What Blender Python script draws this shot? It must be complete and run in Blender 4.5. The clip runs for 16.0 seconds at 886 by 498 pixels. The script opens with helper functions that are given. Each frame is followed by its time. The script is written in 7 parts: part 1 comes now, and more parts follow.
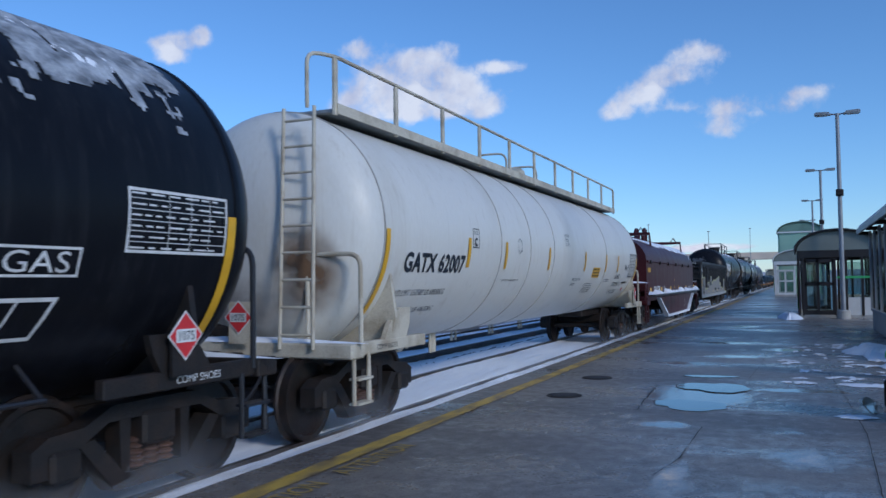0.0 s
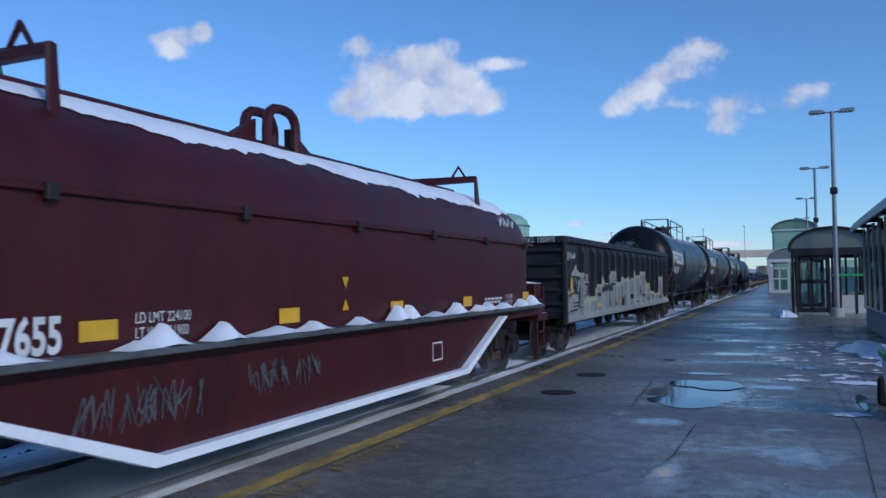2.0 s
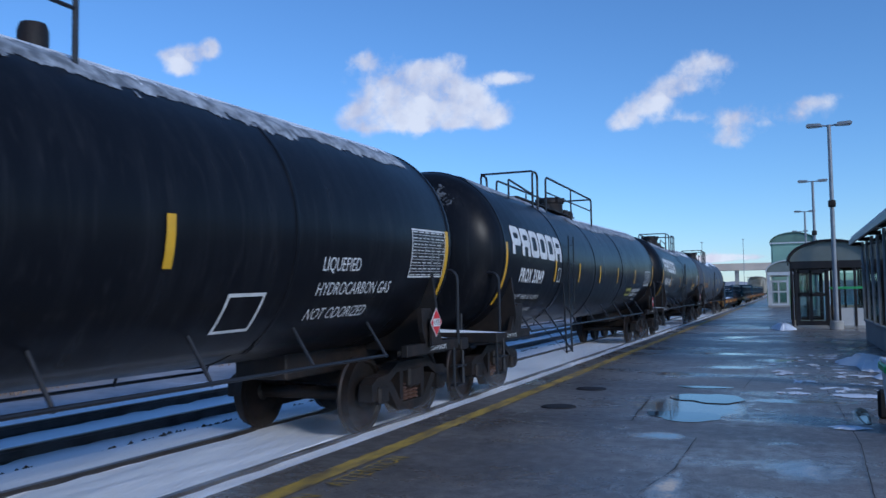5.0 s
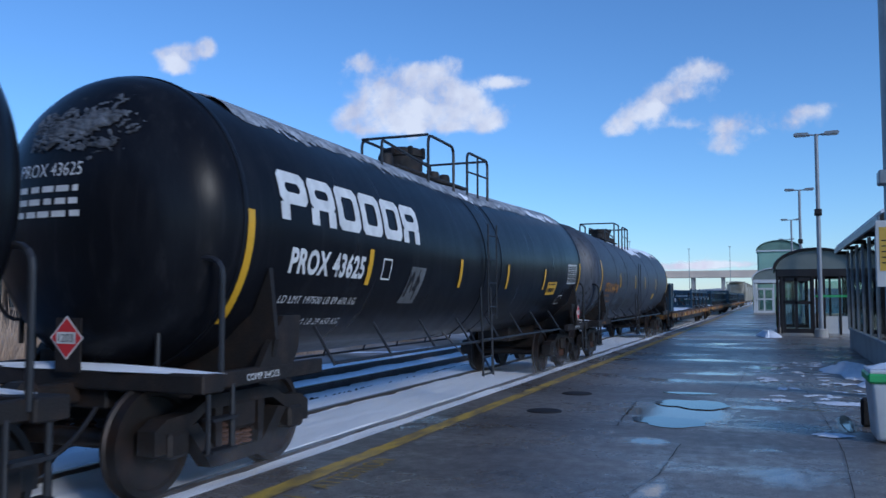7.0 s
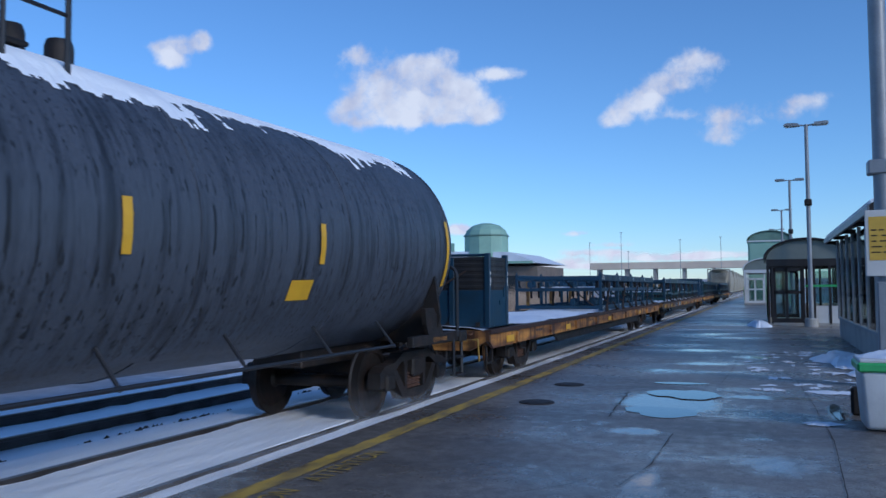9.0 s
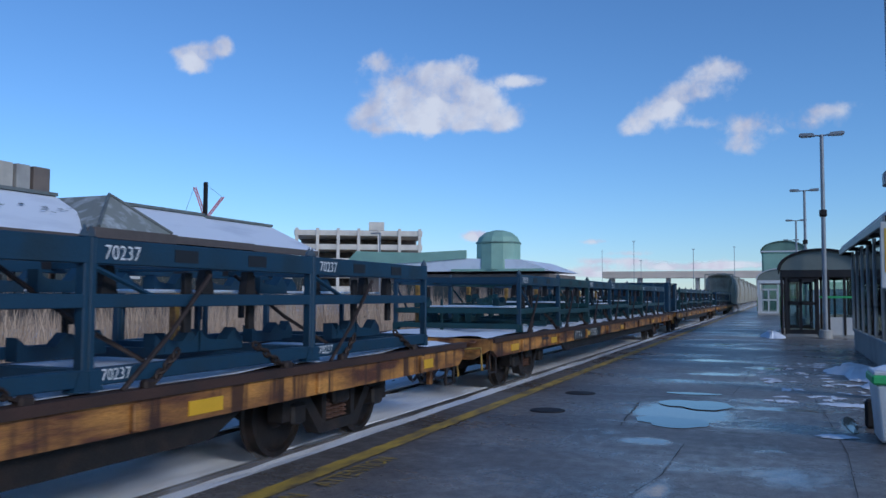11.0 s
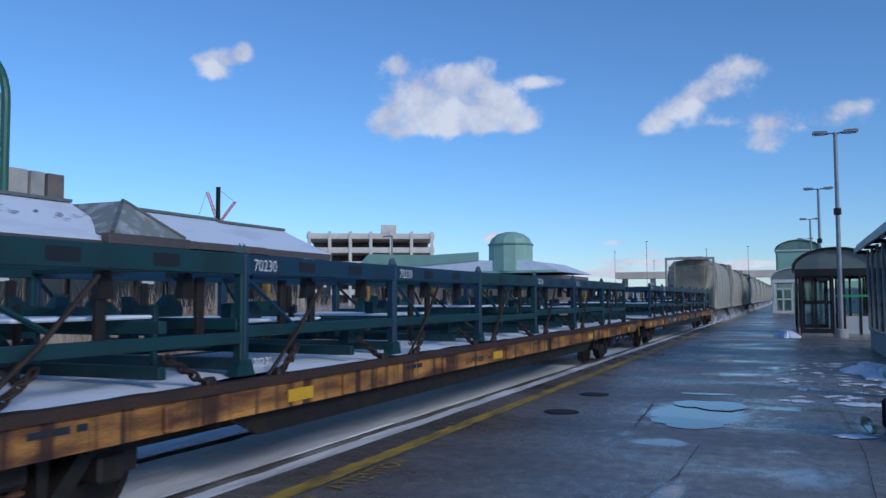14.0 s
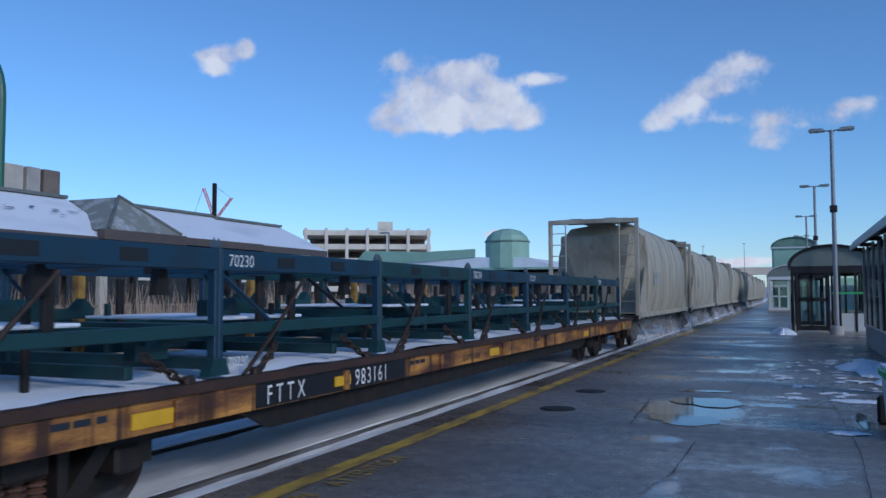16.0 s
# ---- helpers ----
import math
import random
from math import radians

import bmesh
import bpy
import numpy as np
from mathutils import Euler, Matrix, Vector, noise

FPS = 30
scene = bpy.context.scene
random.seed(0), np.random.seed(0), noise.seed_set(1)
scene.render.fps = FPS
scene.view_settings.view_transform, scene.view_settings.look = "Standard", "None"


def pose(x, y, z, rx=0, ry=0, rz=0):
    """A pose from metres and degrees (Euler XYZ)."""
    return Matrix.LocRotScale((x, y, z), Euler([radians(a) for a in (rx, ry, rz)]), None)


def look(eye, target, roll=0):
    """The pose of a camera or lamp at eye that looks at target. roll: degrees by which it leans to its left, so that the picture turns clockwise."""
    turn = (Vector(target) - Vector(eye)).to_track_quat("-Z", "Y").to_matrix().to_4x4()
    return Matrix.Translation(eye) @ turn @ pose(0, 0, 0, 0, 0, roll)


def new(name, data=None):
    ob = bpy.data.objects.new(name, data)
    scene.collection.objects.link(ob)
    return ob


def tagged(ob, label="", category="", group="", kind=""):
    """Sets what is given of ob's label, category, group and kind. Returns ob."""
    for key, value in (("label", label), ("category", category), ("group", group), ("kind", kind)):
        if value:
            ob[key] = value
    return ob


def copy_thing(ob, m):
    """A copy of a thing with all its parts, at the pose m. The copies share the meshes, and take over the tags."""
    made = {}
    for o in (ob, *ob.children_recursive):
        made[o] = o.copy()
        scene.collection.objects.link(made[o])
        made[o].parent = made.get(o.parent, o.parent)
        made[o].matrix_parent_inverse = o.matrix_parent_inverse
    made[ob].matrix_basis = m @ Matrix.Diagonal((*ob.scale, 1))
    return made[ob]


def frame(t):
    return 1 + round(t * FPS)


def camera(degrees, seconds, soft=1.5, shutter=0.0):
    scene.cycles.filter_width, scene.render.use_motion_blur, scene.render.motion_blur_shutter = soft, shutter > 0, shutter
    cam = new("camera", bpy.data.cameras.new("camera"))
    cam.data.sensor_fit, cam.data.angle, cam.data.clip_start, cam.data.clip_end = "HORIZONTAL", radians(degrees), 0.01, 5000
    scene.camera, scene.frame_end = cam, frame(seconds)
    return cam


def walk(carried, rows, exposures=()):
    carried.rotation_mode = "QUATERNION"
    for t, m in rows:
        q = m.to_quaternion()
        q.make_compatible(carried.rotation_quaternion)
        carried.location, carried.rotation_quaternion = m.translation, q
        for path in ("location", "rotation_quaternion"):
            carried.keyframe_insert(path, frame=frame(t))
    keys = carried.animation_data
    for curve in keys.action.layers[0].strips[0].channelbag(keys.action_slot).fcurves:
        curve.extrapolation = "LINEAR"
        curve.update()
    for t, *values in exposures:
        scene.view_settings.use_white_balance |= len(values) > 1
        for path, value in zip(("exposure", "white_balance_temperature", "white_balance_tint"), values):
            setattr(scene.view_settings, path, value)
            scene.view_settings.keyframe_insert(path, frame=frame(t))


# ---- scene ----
cam = camera(57.13, 16.0, soft=1.5, shutter=0.06)
PATH = [
    (0.0, pose(0, 0, 1.54, 92.38, 0.76, 23.41)),
    (0.5, pose(0, 0, 1.54, 92.30, 0.65, 23.41)),
    (1.0, pose(0, 0, 1.54, 92.07, 0.77, 23.19)),
    (1.5, pose(0, 0, 1.54, 92.10, 0.84, 23.10)),
    (2.0, pose(0, 0, 1.54, 92.16, 0.64, 23.06)),
    (2.5, pose(0, 0, 1.54, 92.35, 0.71, 23.16)),
    (3.0, pose(0, 0, 1.54, 92.85, 0.78, 23.15)),
    (5.5, pose(0, 0, 1.54, 93.32, 0.76, 22.96)),
    (6.0, pose(0, 0, 1.54, 93.58, 0.44, 22.96)),
    (6.5, pose(0, 0, 1.54, 93.60, 0.19, 22.74)),
    (7.0, pose(0, 0, 1.54, 93.35, 0.04, 22.12)),
    (7.5, pose(0, 0, 1.54, 93.21, 0.13, 21.86)),
    (8.0, pose(0, 0, 1.54, 93.03, 0.41, 21.71)),
    (8.5, pose(0, 0, 1.54, 92.80, 0.48, 21.52)),
    (11.0, pose(0, 0, 1.54, 93.27, -0.28, 22.38)),
    (11.5, pose(0, 0, 1.54, 93.48, -0.33, 22.73)),
    (12.0, pose(0, 0, 1.54, 93.44, -0.13, 23.08)),
    (12.5, pose(0, 0, 1.54, 93.38, 0.00, 23.39)),
    (13.0, pose(0, 0, 1.54, 93.21, 0.03, 23.56)),
    (13.5, pose(0, 0, 1.54, 93.34, 0.30, 23.71)),
    (14.0, pose(0, 0, 1.54, 93.43, 0.23, 23.26)),
    (14.5, pose(0, 0, 1.54, 93.32, -0.02, 22.92)),
    (15.0, pose(0, 0, 1.54, 93.25, -0.15, 23.22)),
    (15.5, pose(0, 0, 1.54, 93.28, -0.07, 23.27)),
    (16.0, pose(0, 0, 1.54, 93.20, 0.16, 23.02)),
]
walk(cam, PATH, [(0.0, 0.03, 5500, 9), (0.9, -0.19, 5450, 9), (1.5, -0.12, 5450, 9), (2.0, -0.03, 5450, 9), (3.2, -0.08, 5450, 9), (5.3, 0.07, 5400, 9), (8.7, 0.05, 5400, 9), (10.8, -0.12, 5500, 9), (16.0, -0.08, 5500, 9)])


# ---- world, sun, exposure ----
SPEED = 12.6        # metres a second, the train comes towards the camera
TRACK_X = -5.70     # centre line of the track
RAIL_Z = -0.15      # top of the rails
SUN_EL, SUN_AZ = radians(25.0), radians(118.0)
world = bpy.data.worlds.new("winter_sky")
scene.world = world
world.use_nodes = True
wn = world.node_tree.nodes
sky = wn.new("ShaderNodeTexSky")
sky.sky_type, sky.sun_disc = "NISHITA", False
sky.sun_elevation, sky.sun_rotation = SUN_EL, SUN_AZ
sky.altitude, sky.air_density, sky.dust_density, sky.ozone_density = 100, 1.0, 0.1, 6.0
wn["Background"].inputs["Strength"].default_value = 0.127
world.node_tree.links.new(sky.outputs[0], wn["Background"].inputs[0])
sun = new("sun", bpy.data.lights.new("sun", "SUN"))
sun.data.energy, sun.data.angle, sun.data.color = 1.6, radians(14.0), (1.0, 0.91, 0.80)
sd = Vector((math.sin(SUN_AZ) * math.cos(SUN_EL), math.cos(SUN_AZ) * math.cos(SUN_EL), math.sin(SUN_EL)))
sun.matrix_world = look(sd * 100, (0, 0, 0))


# ---- materials ----
def mat(name, base, rough=0.6, metal=0.0, var=0.18, scale=3.0, bump=0.15, other=None, mix=0.5, rvar=0.1, stretch=(1, 1, 1), fine=60.0, streak=None):
    """A surface with a broad mottle towards `other`, a fine grain, and relief."""
    m = bpy.data.materials.new(name)
    m.use_nodes = True
    nt = m.node_tree
    n, ln = nt.nodes, nt.links
    b = n["Principled BSDF"]
    tc = n.new("ShaderNodeTexCoord")
    mp = n.new("ShaderNodeMapping")
    mp.inputs["Scale"].default_value = stretch
    ln.new(tc.outputs["Object"], mp.inputs[0])
    big = n.new("ShaderNodeTexNoise")
    big.inputs["Scale"].default_value, big.inputs["Detail"].default_value = scale, 6
    sm = n.new("ShaderNodeTexNoise")
    sm.inputs["Scale"].default_value, sm.inputs["Detail"].default_value = fine, 3
    ln.new(mp.outputs[0], big.inputs["Vector"])
    ln.new(mp.outputs[0], sm.inputs["Vector"])
    ramp = n.new("ShaderNodeValToRGB")
    c = Vector(base)
    o = Vector(other) if other else c * (1 - 2 * var)
    ramp.color_ramp.elements[0].position, ramp.color_ramp.elements[1].position = max(0.0, mix - 0.14), min(1.0, mix + 0.14)
    ramp.color_ramp.elements[0].color, ramp.color_ramp.elements[1].color = (*o, 1), (*c, 1)
    ln.new(big.outputs[0], ramp.inputs[0])
    grain = n.new("ShaderNodeMix")
    grain.data_type, grain.blend_type = "RGBA", "OVERLAY"
    grain.inputs[0].default_value = min(1.0, var * 2)
    ln.new(ramp.outputs[0], grain.inputs[6])
    ln.new(sm.outputs[0], grain.inputs[7])
    last = grain.outputs[2]
    if streak:
        # thin runs of dirt down the sides
        tint, amount, across, lo, hi = streak
        mp2 = n.new("ShaderNodeMapping")
        mp2.inputs["Scale"].default_value = (across, across, 0.35)
        ln.new(tc.outputs["Object"], mp2.inputs[0])
        runs = n.new("ShaderNodeTexNoise")
        runs.inputs["Scale"].default_value, runs.inputs["Detail"].default_value = 1.0, 4
        ln.new(mp2.outputs[0], runs.inputs["Vector"])
        rr = n.new("ShaderNodeMapRange")
        rr.inputs[1].default_value, rr.inputs[2].default_value, rr.inputs[4].default_value = lo, hi, amount
        ln.new(runs.outputs[0], rr.inputs[0])
        mixer = n.new("ShaderNodeMix")
        mixer.data_type = "RGBA"
        ln.new(rr.outputs[0], mixer.inputs[0])
        ln.new(last, mixer.inputs[6])
        mixer.inputs[7].default_value = (*tint, 1)
        last = mixer.outputs[2]
    ln.new(last, b.inputs["Base Color"])
    mr = n.new("ShaderNodeMapRange")
    mr.inputs[3].default_value, mr.inputs[4].default_value = max(0.02, rough - rvar), min(1.0, rough + rvar)
    ln.new(big.outputs[0], mr.inputs[0])
    ln.new(mr.outputs[0], b.inputs["Roughness"])
    b.inputs["Metallic"].default_value = metal
    if bump:
        bp = n.new("ShaderNodeBump")
        bp.inputs["Strength"].default_value, bp.inputs["Distance"].default_value = bump, 0.02
        ln.new(sm.outputs[0], bp.inputs["Height"])
        ln.new(bp.outputs[0], b.inputs["Normal"])
    return m


BLACK = mat("black_tank_paint", (0.008, 0.0088, 0.012), 0.30, 0, 0.1, 1.2, 0.06, (0.016, 0.017, 0.021), 0.38, 0.08, (1.5, 4, 0.5), 25, ((0.03, 0.03, 0.034), 0.35, 14, 0.54, 0.72))
GREYTANK = mat("weathered_grey_tank_paint", (0.062, 0.072, 0.095), 0.5, 0, 0.2, 1.6, 0.08, (0.018, 0.02, 0.026), 0.4, 0.1, (2.0, 7, 0.35), 25, ((0.009, 0.010, 0.013), 0.9, 26, 0.57, 0.66))
WHITE = mat("white_tank_paint", (0.66, 0.64, 0.59), 0.42, 0, 0.06, 0.8, 0.05, (0.55, 0.52, 0.455), 0.36, 0.08, (1, 1.4, 0.4), 25, ((0.40, 0.35, 0.28), 0.35, 9, 0.58, 0.75))
CREAM = mat("dirty_cream_steel", (0.55, 0.50, 0.40), 0.6, 0, 0.15, 3, 0.15, (0.33, 0.27, 0.19), 0.42)
RED = mat("oxide_red_paint", (0.060, 0.0085, 0.010), 0.45, 0, 0.12, 1.4, 0.1, (0.036, 0.007, 0.008), 0.42, 0.1, (1, 2, 0.5), 30)
GONDOLA = mat("black_gondola_paint", (0.022, 0.022, 0.024), 0.55, 0, 0.15, 2, 0.15, (0.05, 0.042, 0.036), 0.36, 0.1, (1, 2, 0.6))
STEEL = mat("dark_grimy_steel", (0.016, 0.013, 0.012), 0.65, 0.2, 0.2, 5, 0.3, (0.036, 0.022, 0.016), 0.4)
WHEEL = mat("rusty_wheel_steel", (0.020, 0.016, 0.014), 0.5, 0.4, 0.2, 6, 0.2, (0.040, 0.024, 0.018), 0.42)
BLACKRAIL = mat("black_handrail_paint", (0.02, 0.02, 0.024), 0.45, 0, 0.1, 8, 0.05)
RUSTYELLOW = mat("rusty_yellow_flatcar_paint", (0.54, 0.245, 0.052), 0.6, 0, 0.25, 2.2, 0.25, (0.10, 0.036, 0.018), 0.52, 0.1, (1, 0.45, 2.4), 40, ((0.04, 0.016, 0.010), 0.9, 5, 0.51, 0.62))
RUST = mat("rust_brown_steel", (0.10, 0.045, 0.026), 0.75, 0, 0.2, 3, 0.3, (0.05, 0.026, 0.02), 0.45)
BLUE = mat("blue_rack_paint", (0.008, 0.038, 0.074), 0.5, 0, 0.15, 2.5, 0.12, (0.010, 0.028, 0.046), 0.42)
TEAL = mat("teal_rack_paint", (0.008, 0.044, 0.050), 0.5, 0, 0.15, 2.5, 0.12, (0.009, 0.026, 0.028), 0.42)
HOPPER = mat("dusty_beige_hopper_paint", (0.42, 0.38, 0.30), 0.6, 0, 0.12, 1.2, 0.1, (0.27, 0.235, 0.18), 0.42, 0.1, (1, 1.6, 0.5), 60, ((0.16, 0.14, 0.11), 0.5, 5, 0.54, 0.72))
YELLOWTAPE = mat("yellow_reflective_stripe", (0.72, 0.40, 0.02), 0.4, 0, 0.06, 5, 0.0)
LETTER = mat("white_lettering", (0.74, 0.74, 0.73), 0.55, 0, 0.1, 6, 0.0)
DARKLETTER = mat("black_lettering", (0.02, 0.025, 0.035), 0.55, 0, 0.1, 6, 0.0)
GOLDLETTER = mat("faded_orange_lettering", (0.50, 0.23, 0.05), 0.6, 0, 0.2, 8, 0.0)
PLACARD = mat("red_placard", (0.62, 0.03, 0.035), 0.45, 0, 0.06, 9, 0.0)
SPRAY = mat("pale_grey_spray_paint", (0.42, 0.43, 0.42), 0.6, 0, 0.12, 4, 0.0, (0.30, 0.31, 0.31), 0.4)
DARKPANEL = mat("black_panel", (0.012, 0.012, 0.015), 0.5, 0, 0.05, 5, 0.0)
SNOW = mat("snow", (0.86, 0.88, 0.92), 0.75, 0, 0.04, 2.0, 0.5, (0.74, 0.77, 0.84), 0.4, 0.1, (1, 1, 1), 18)
FROST = mat("thin_frost", (0.40, 0.43, 0.48), 0.8, 0, 0.2, 6, 0.3, (0.13, 0.145, 0.17), 0.5, 0.1, (1, 1, 1), 30)
CONCRETE = mat("concrete", (0.38, 0.36, 0.33), 0.8, 0, 0.12, 1.5, 0.3, (0.28, 0.265, 0.245), 0.42)
SEAM = mat("grimy_weld_seam", (0.40, 0.375, 0.34), 0.6, 0, 0.15, 4, 0.05)
NOTICE = mat("faded_yellow_green_notice", (0.42, 0.40, 0.08), 0.5, 0, 0.1, 6, 0.0)
LEDGE = mat("galvanised_grey_ledge", (0.12, 0.125, 0.13), 0.55, 0.2, 0.15, 3, 0.1, (0.07, 0.07, 0.072), 0.45)
CHALK = mat("faint_grey_scratches", (0.10, 0.105, 0.11), 0.7, 0, 0.2, 6, 0.0)
for m, k in ((BLACK, 0.12), (RED, 0.30), (GONDOLA, 0.35)):
    m.node_tree.nodes["Principled BSDF"].inputs["Specular IOR Level"].default_value = k
HEADFROST = mat("grimy_frost", (0.13, 0.14, 0.16), 0.8, 0, 0.25, 7, 0.4, (0.04, 0.043, 0.05), 0.5, 0.1, (1, 1, 1), 30)
SPRAYDIM = mat("faded_grey_spray", (0.13, 0.135, 0.14), 0.6, 0, 0.15, 5, 0.0)
CHAIN = mat("rusty_chain", (0.06, 0.04, 0.032), 0.6, 0.5, 0.2, 9, 0.2)


# ---- mesh helpers ----
def finish(bm, name, material, parent=None, label="", smooth=False):
    me = bpy.data.meshes.new(name)
    bmesh.ops.recalc_face_normals(bm, faces=bm.faces)
    bm.to_mesh(me)
    bm.free()
    for m in (material if isinstance(material, (list, tuple)) else (material,)):
        me.materials.append(m)
    if smooth:
        me.shade_smooth()
        me.set_sharp_from_angle(angle=radians(35))
    ob = new(name, me)
    if parent:
        ob.parent = parent
    if label:
        tagged(ob, label)
    return ob


def part(name, bm, material, parent, label="", smooth=False):
    return finish(bm, name, material, parent, label, smooth)


def thing(name, label, category, group="", m=None, kind=""):
    ob = new(name)
    ob.empty_display_size = 0.2
    tagged(ob, label, category, group, kind)
    if m:
        ob.matrix_basis = m
    return ob


def box(bm, c, s, m=None, bevel=0.0):
    """A box with its centre and its size; bevelled by `bevel`."""
    r = bmesh.ops.create_cube(bm, size=1.0, matrix=(m or Matrix()) @ Matrix.Translation(c) @ Matrix.Diagonal((*s, 1)))
    if bevel:
        es = {e for v in r["verts"] for e in v.link_edges}
        bmesh.ops.bevel(bm, geom=list(es), offset=bevel, segments=1, affect="EDGES", profile=0.7)
    return r["verts"]


def new_box(c, s, bevel=0.0):
    bm = bmesh.new()
    box(bm, c, s, None, bevel)
    return bm


def tube(bm, pts, r, n=8, cap=True):
    """A round bar along a line of points."""
    pts = [Vector(p) for p in pts]
    rings = []
    up = None
    for i, p in enumerate(pts):
        d = (pts[min(i + 1, len(pts) - 1)] - pts[max(i - 1, 0)]).normalized()
        if up is None:
            up = d.orthogonal().normalized()
        up = (up - d * up.dot(d)).normalized()
        side = d.cross(up)
        k = 1.0
        if 0 < i < len(pts) - 1:
            k = 1 / max(0.5, (p - pts[i - 1]).normalized().dot(d))
        rings.append([bm.verts.new(p + (up * math.cos(a) + side * math.sin(a)) * r * (k if k < 1.5 else 1.5)) for a in (2 * math.pi * j / n for j in range(n))])
    for a, b in zip(rings, rings[1:]):
        for j in range(n):
            bm.faces.new((a[j], a[(j + 1) % n], b[(j + 1) % n], b[j]))
    if cap:
        bm.faces.new(rings[0][::-1])
        bm.faces.new(rings[-1])


def bar(pts, r, n=8):
    bm = bmesh.new()
    tube(bm, pts, r, n)
    return bm


def rounded(pts, r=0.12, k=4):
    """The same line with its inner corners rounded."""
    pts = [Vector(p) for p in pts]
    out = [pts[0]]
    for a, b, c in zip(pts, pts[1:], pts[2:]):
        q = min(r, (a - b).length * 0.45, (c - b).length * 0.45)
        p0, p1 = b + (a - b).normalized() * q, b + (c - b).normalized() * q
        for i in range(k + 1):
            t = i / k
            out.append(p0.lerp(b, t).lerp(b.lerp(p1, t), t))
    return out + [pts[-1]]


def lathe(bm, profile, m, n=24, closed=False):
    """Turns (radius, along) about the local z axis, placed by m."""
    rings = []
    for r, z in profile:
        if r < 1e-5:
            rings.append([bm.verts.new(m @ Vector((0, 0, z)))])
        else:
            rings.append([bm.verts.new(m @ Vector((r * math.cos(2 * math.pi * j / n), r * math.sin(2 * math.pi * j / n), z))) for j in range(n)])
    for a, b in zip(rings, rings[1:]):
        for j in range(n):
            k = (j + 1) % n
            if len(a) == 1 and len(b) == 1:
                continue
            if len(a) == 1:
                bm.faces.new((a[0], b[k], b[j]))
            elif len(b) == 1:
                bm.faces.new((a[j], a[k], b[0]))
            else:
                bm.faces.new((a[j], a[k], b[k], b[j]))
    return rings


def prism(bm, outline, axis, a, b):
    """An outline of (u, v) pulled along an axis from a to b: x takes (y, z), y takes (x, z), z takes (x, y)."""
    def put(u, v, w):
        return Vector({"x": (w, u, v), "y": (u, w, v), "z": (u, v, w)}[axis])
    lo = [bm.verts.new(put(u, v, a)) for u, v in outline]
    hi = [bm.verts.new(put(u, v, b)) for u, v in outline]
    n = len(outline)
    for j in range(n):
        bm.faces.new((lo[j], lo[(j + 1) % n], hi[(j + 1) % n], hi[j]))
    bm.faces.new(lo[::-1])
    bm.faces.new(hi)


def text_bm(s, size, width=1.0, spacing=1.0, bold=0.0):
    """Flat letters in x, y from the built-in font, as a bmesh; x starts at 0."""
    cu = bpy.data.curves.new("lettering", "FONT")
    cu.body, cu.size, cu.space_character, cu.resolution_u, cu.offset = s, size, spacing, 3, bold
    ob = bpy.data.objects.new("lettering", cu)
    me = bpy.data.meshes.new_from_object(ob)
    bm = bmesh.new()
    bm.from_mesh(me)
    bpy.data.objects.remove(ob)
    bpy.data.curves.remove(cu)
    bpy.data.meshes.remove(me)
    for v in bm.verts:
        v.co.x *= width
    return bm


def bars_bm(w, h, rows, seed=1, fill=0.5):
    """Rows of plain short bars that stand for writing too small to read."""
    rnd = random.Random(seed)
    bm = bmesh.new()
    for i in range(rows):
        y = h * (1 - (i + 0.5) / rows)
        x = 0.0
        while x < w * (0.75 + 0.25 * rnd.random()):
            l = rnd.uniform(0.06, 0.16)
            if x + l > w:
                break
            d = h / rows * fill / 2
            bm.faces.new([bm.verts.new((x + u, y + v, 0)) for u, v in ((0, -d), (l, -d), (l, d), (0, d))])
            x += l + rnd.uniform(0.025, 0.06)
    return bm


def scrawl_bm(w, h, letters, seed, t=0.02):
    """Quick strokes of a sprayed or chalked tag that spells nothing."""
    rnd = random.Random(seed)
    bm = bmesh.new()
    for i in range(letters):
        x0 = w * i / letters
        lw = w / letters
        for k in range(rnd.choice((2, 2, 3))):
            n = rnd.choice((3, 4, 5))
            pts = [Vector((x0 + lw * rnd.uniform(-0.15, 1.1), h * (0.95 if q % 2 else 0.08) + h * rnd.uniform(-0.18, 0.18))) for q in range(n)]
            fine = [p.xy for p in rounded([(p.x, p.y, 0) for p in pts], 0.25 * h, 4)]
            row = []
            for a, p in enumerate(fine):
                d = (fine[min(a + 1, len(fine) - 1)] - fine[max(a - 1, 0)]).normalized()
                q = Vector((-d.y, d.x)) * t * (0.5 if a in (0, len(fine) - 1) else rnd.uniform(0.7, 1.2)) / 2
                row.append((bm.verts.new((p.x - q.x, p.y - q.y, 0.0006 * k)), bm.verts.new((p.x + q.x, p.y + q.y, 0.0006 * k))))
            for a, b in zip(row, row[1:]):
                bm.faces.new((a[0], b[0], b[1], a[1]))
    return bm


def rect_bm(w, h, x=0.0, y=0.0):
    bm = bmesh.new()
    bm.faces.new([bm.verts.new((x + u, y + v, 0)) for u, v in ((0, 0), (w, 0), (w, h), (0, h))])
    return bm


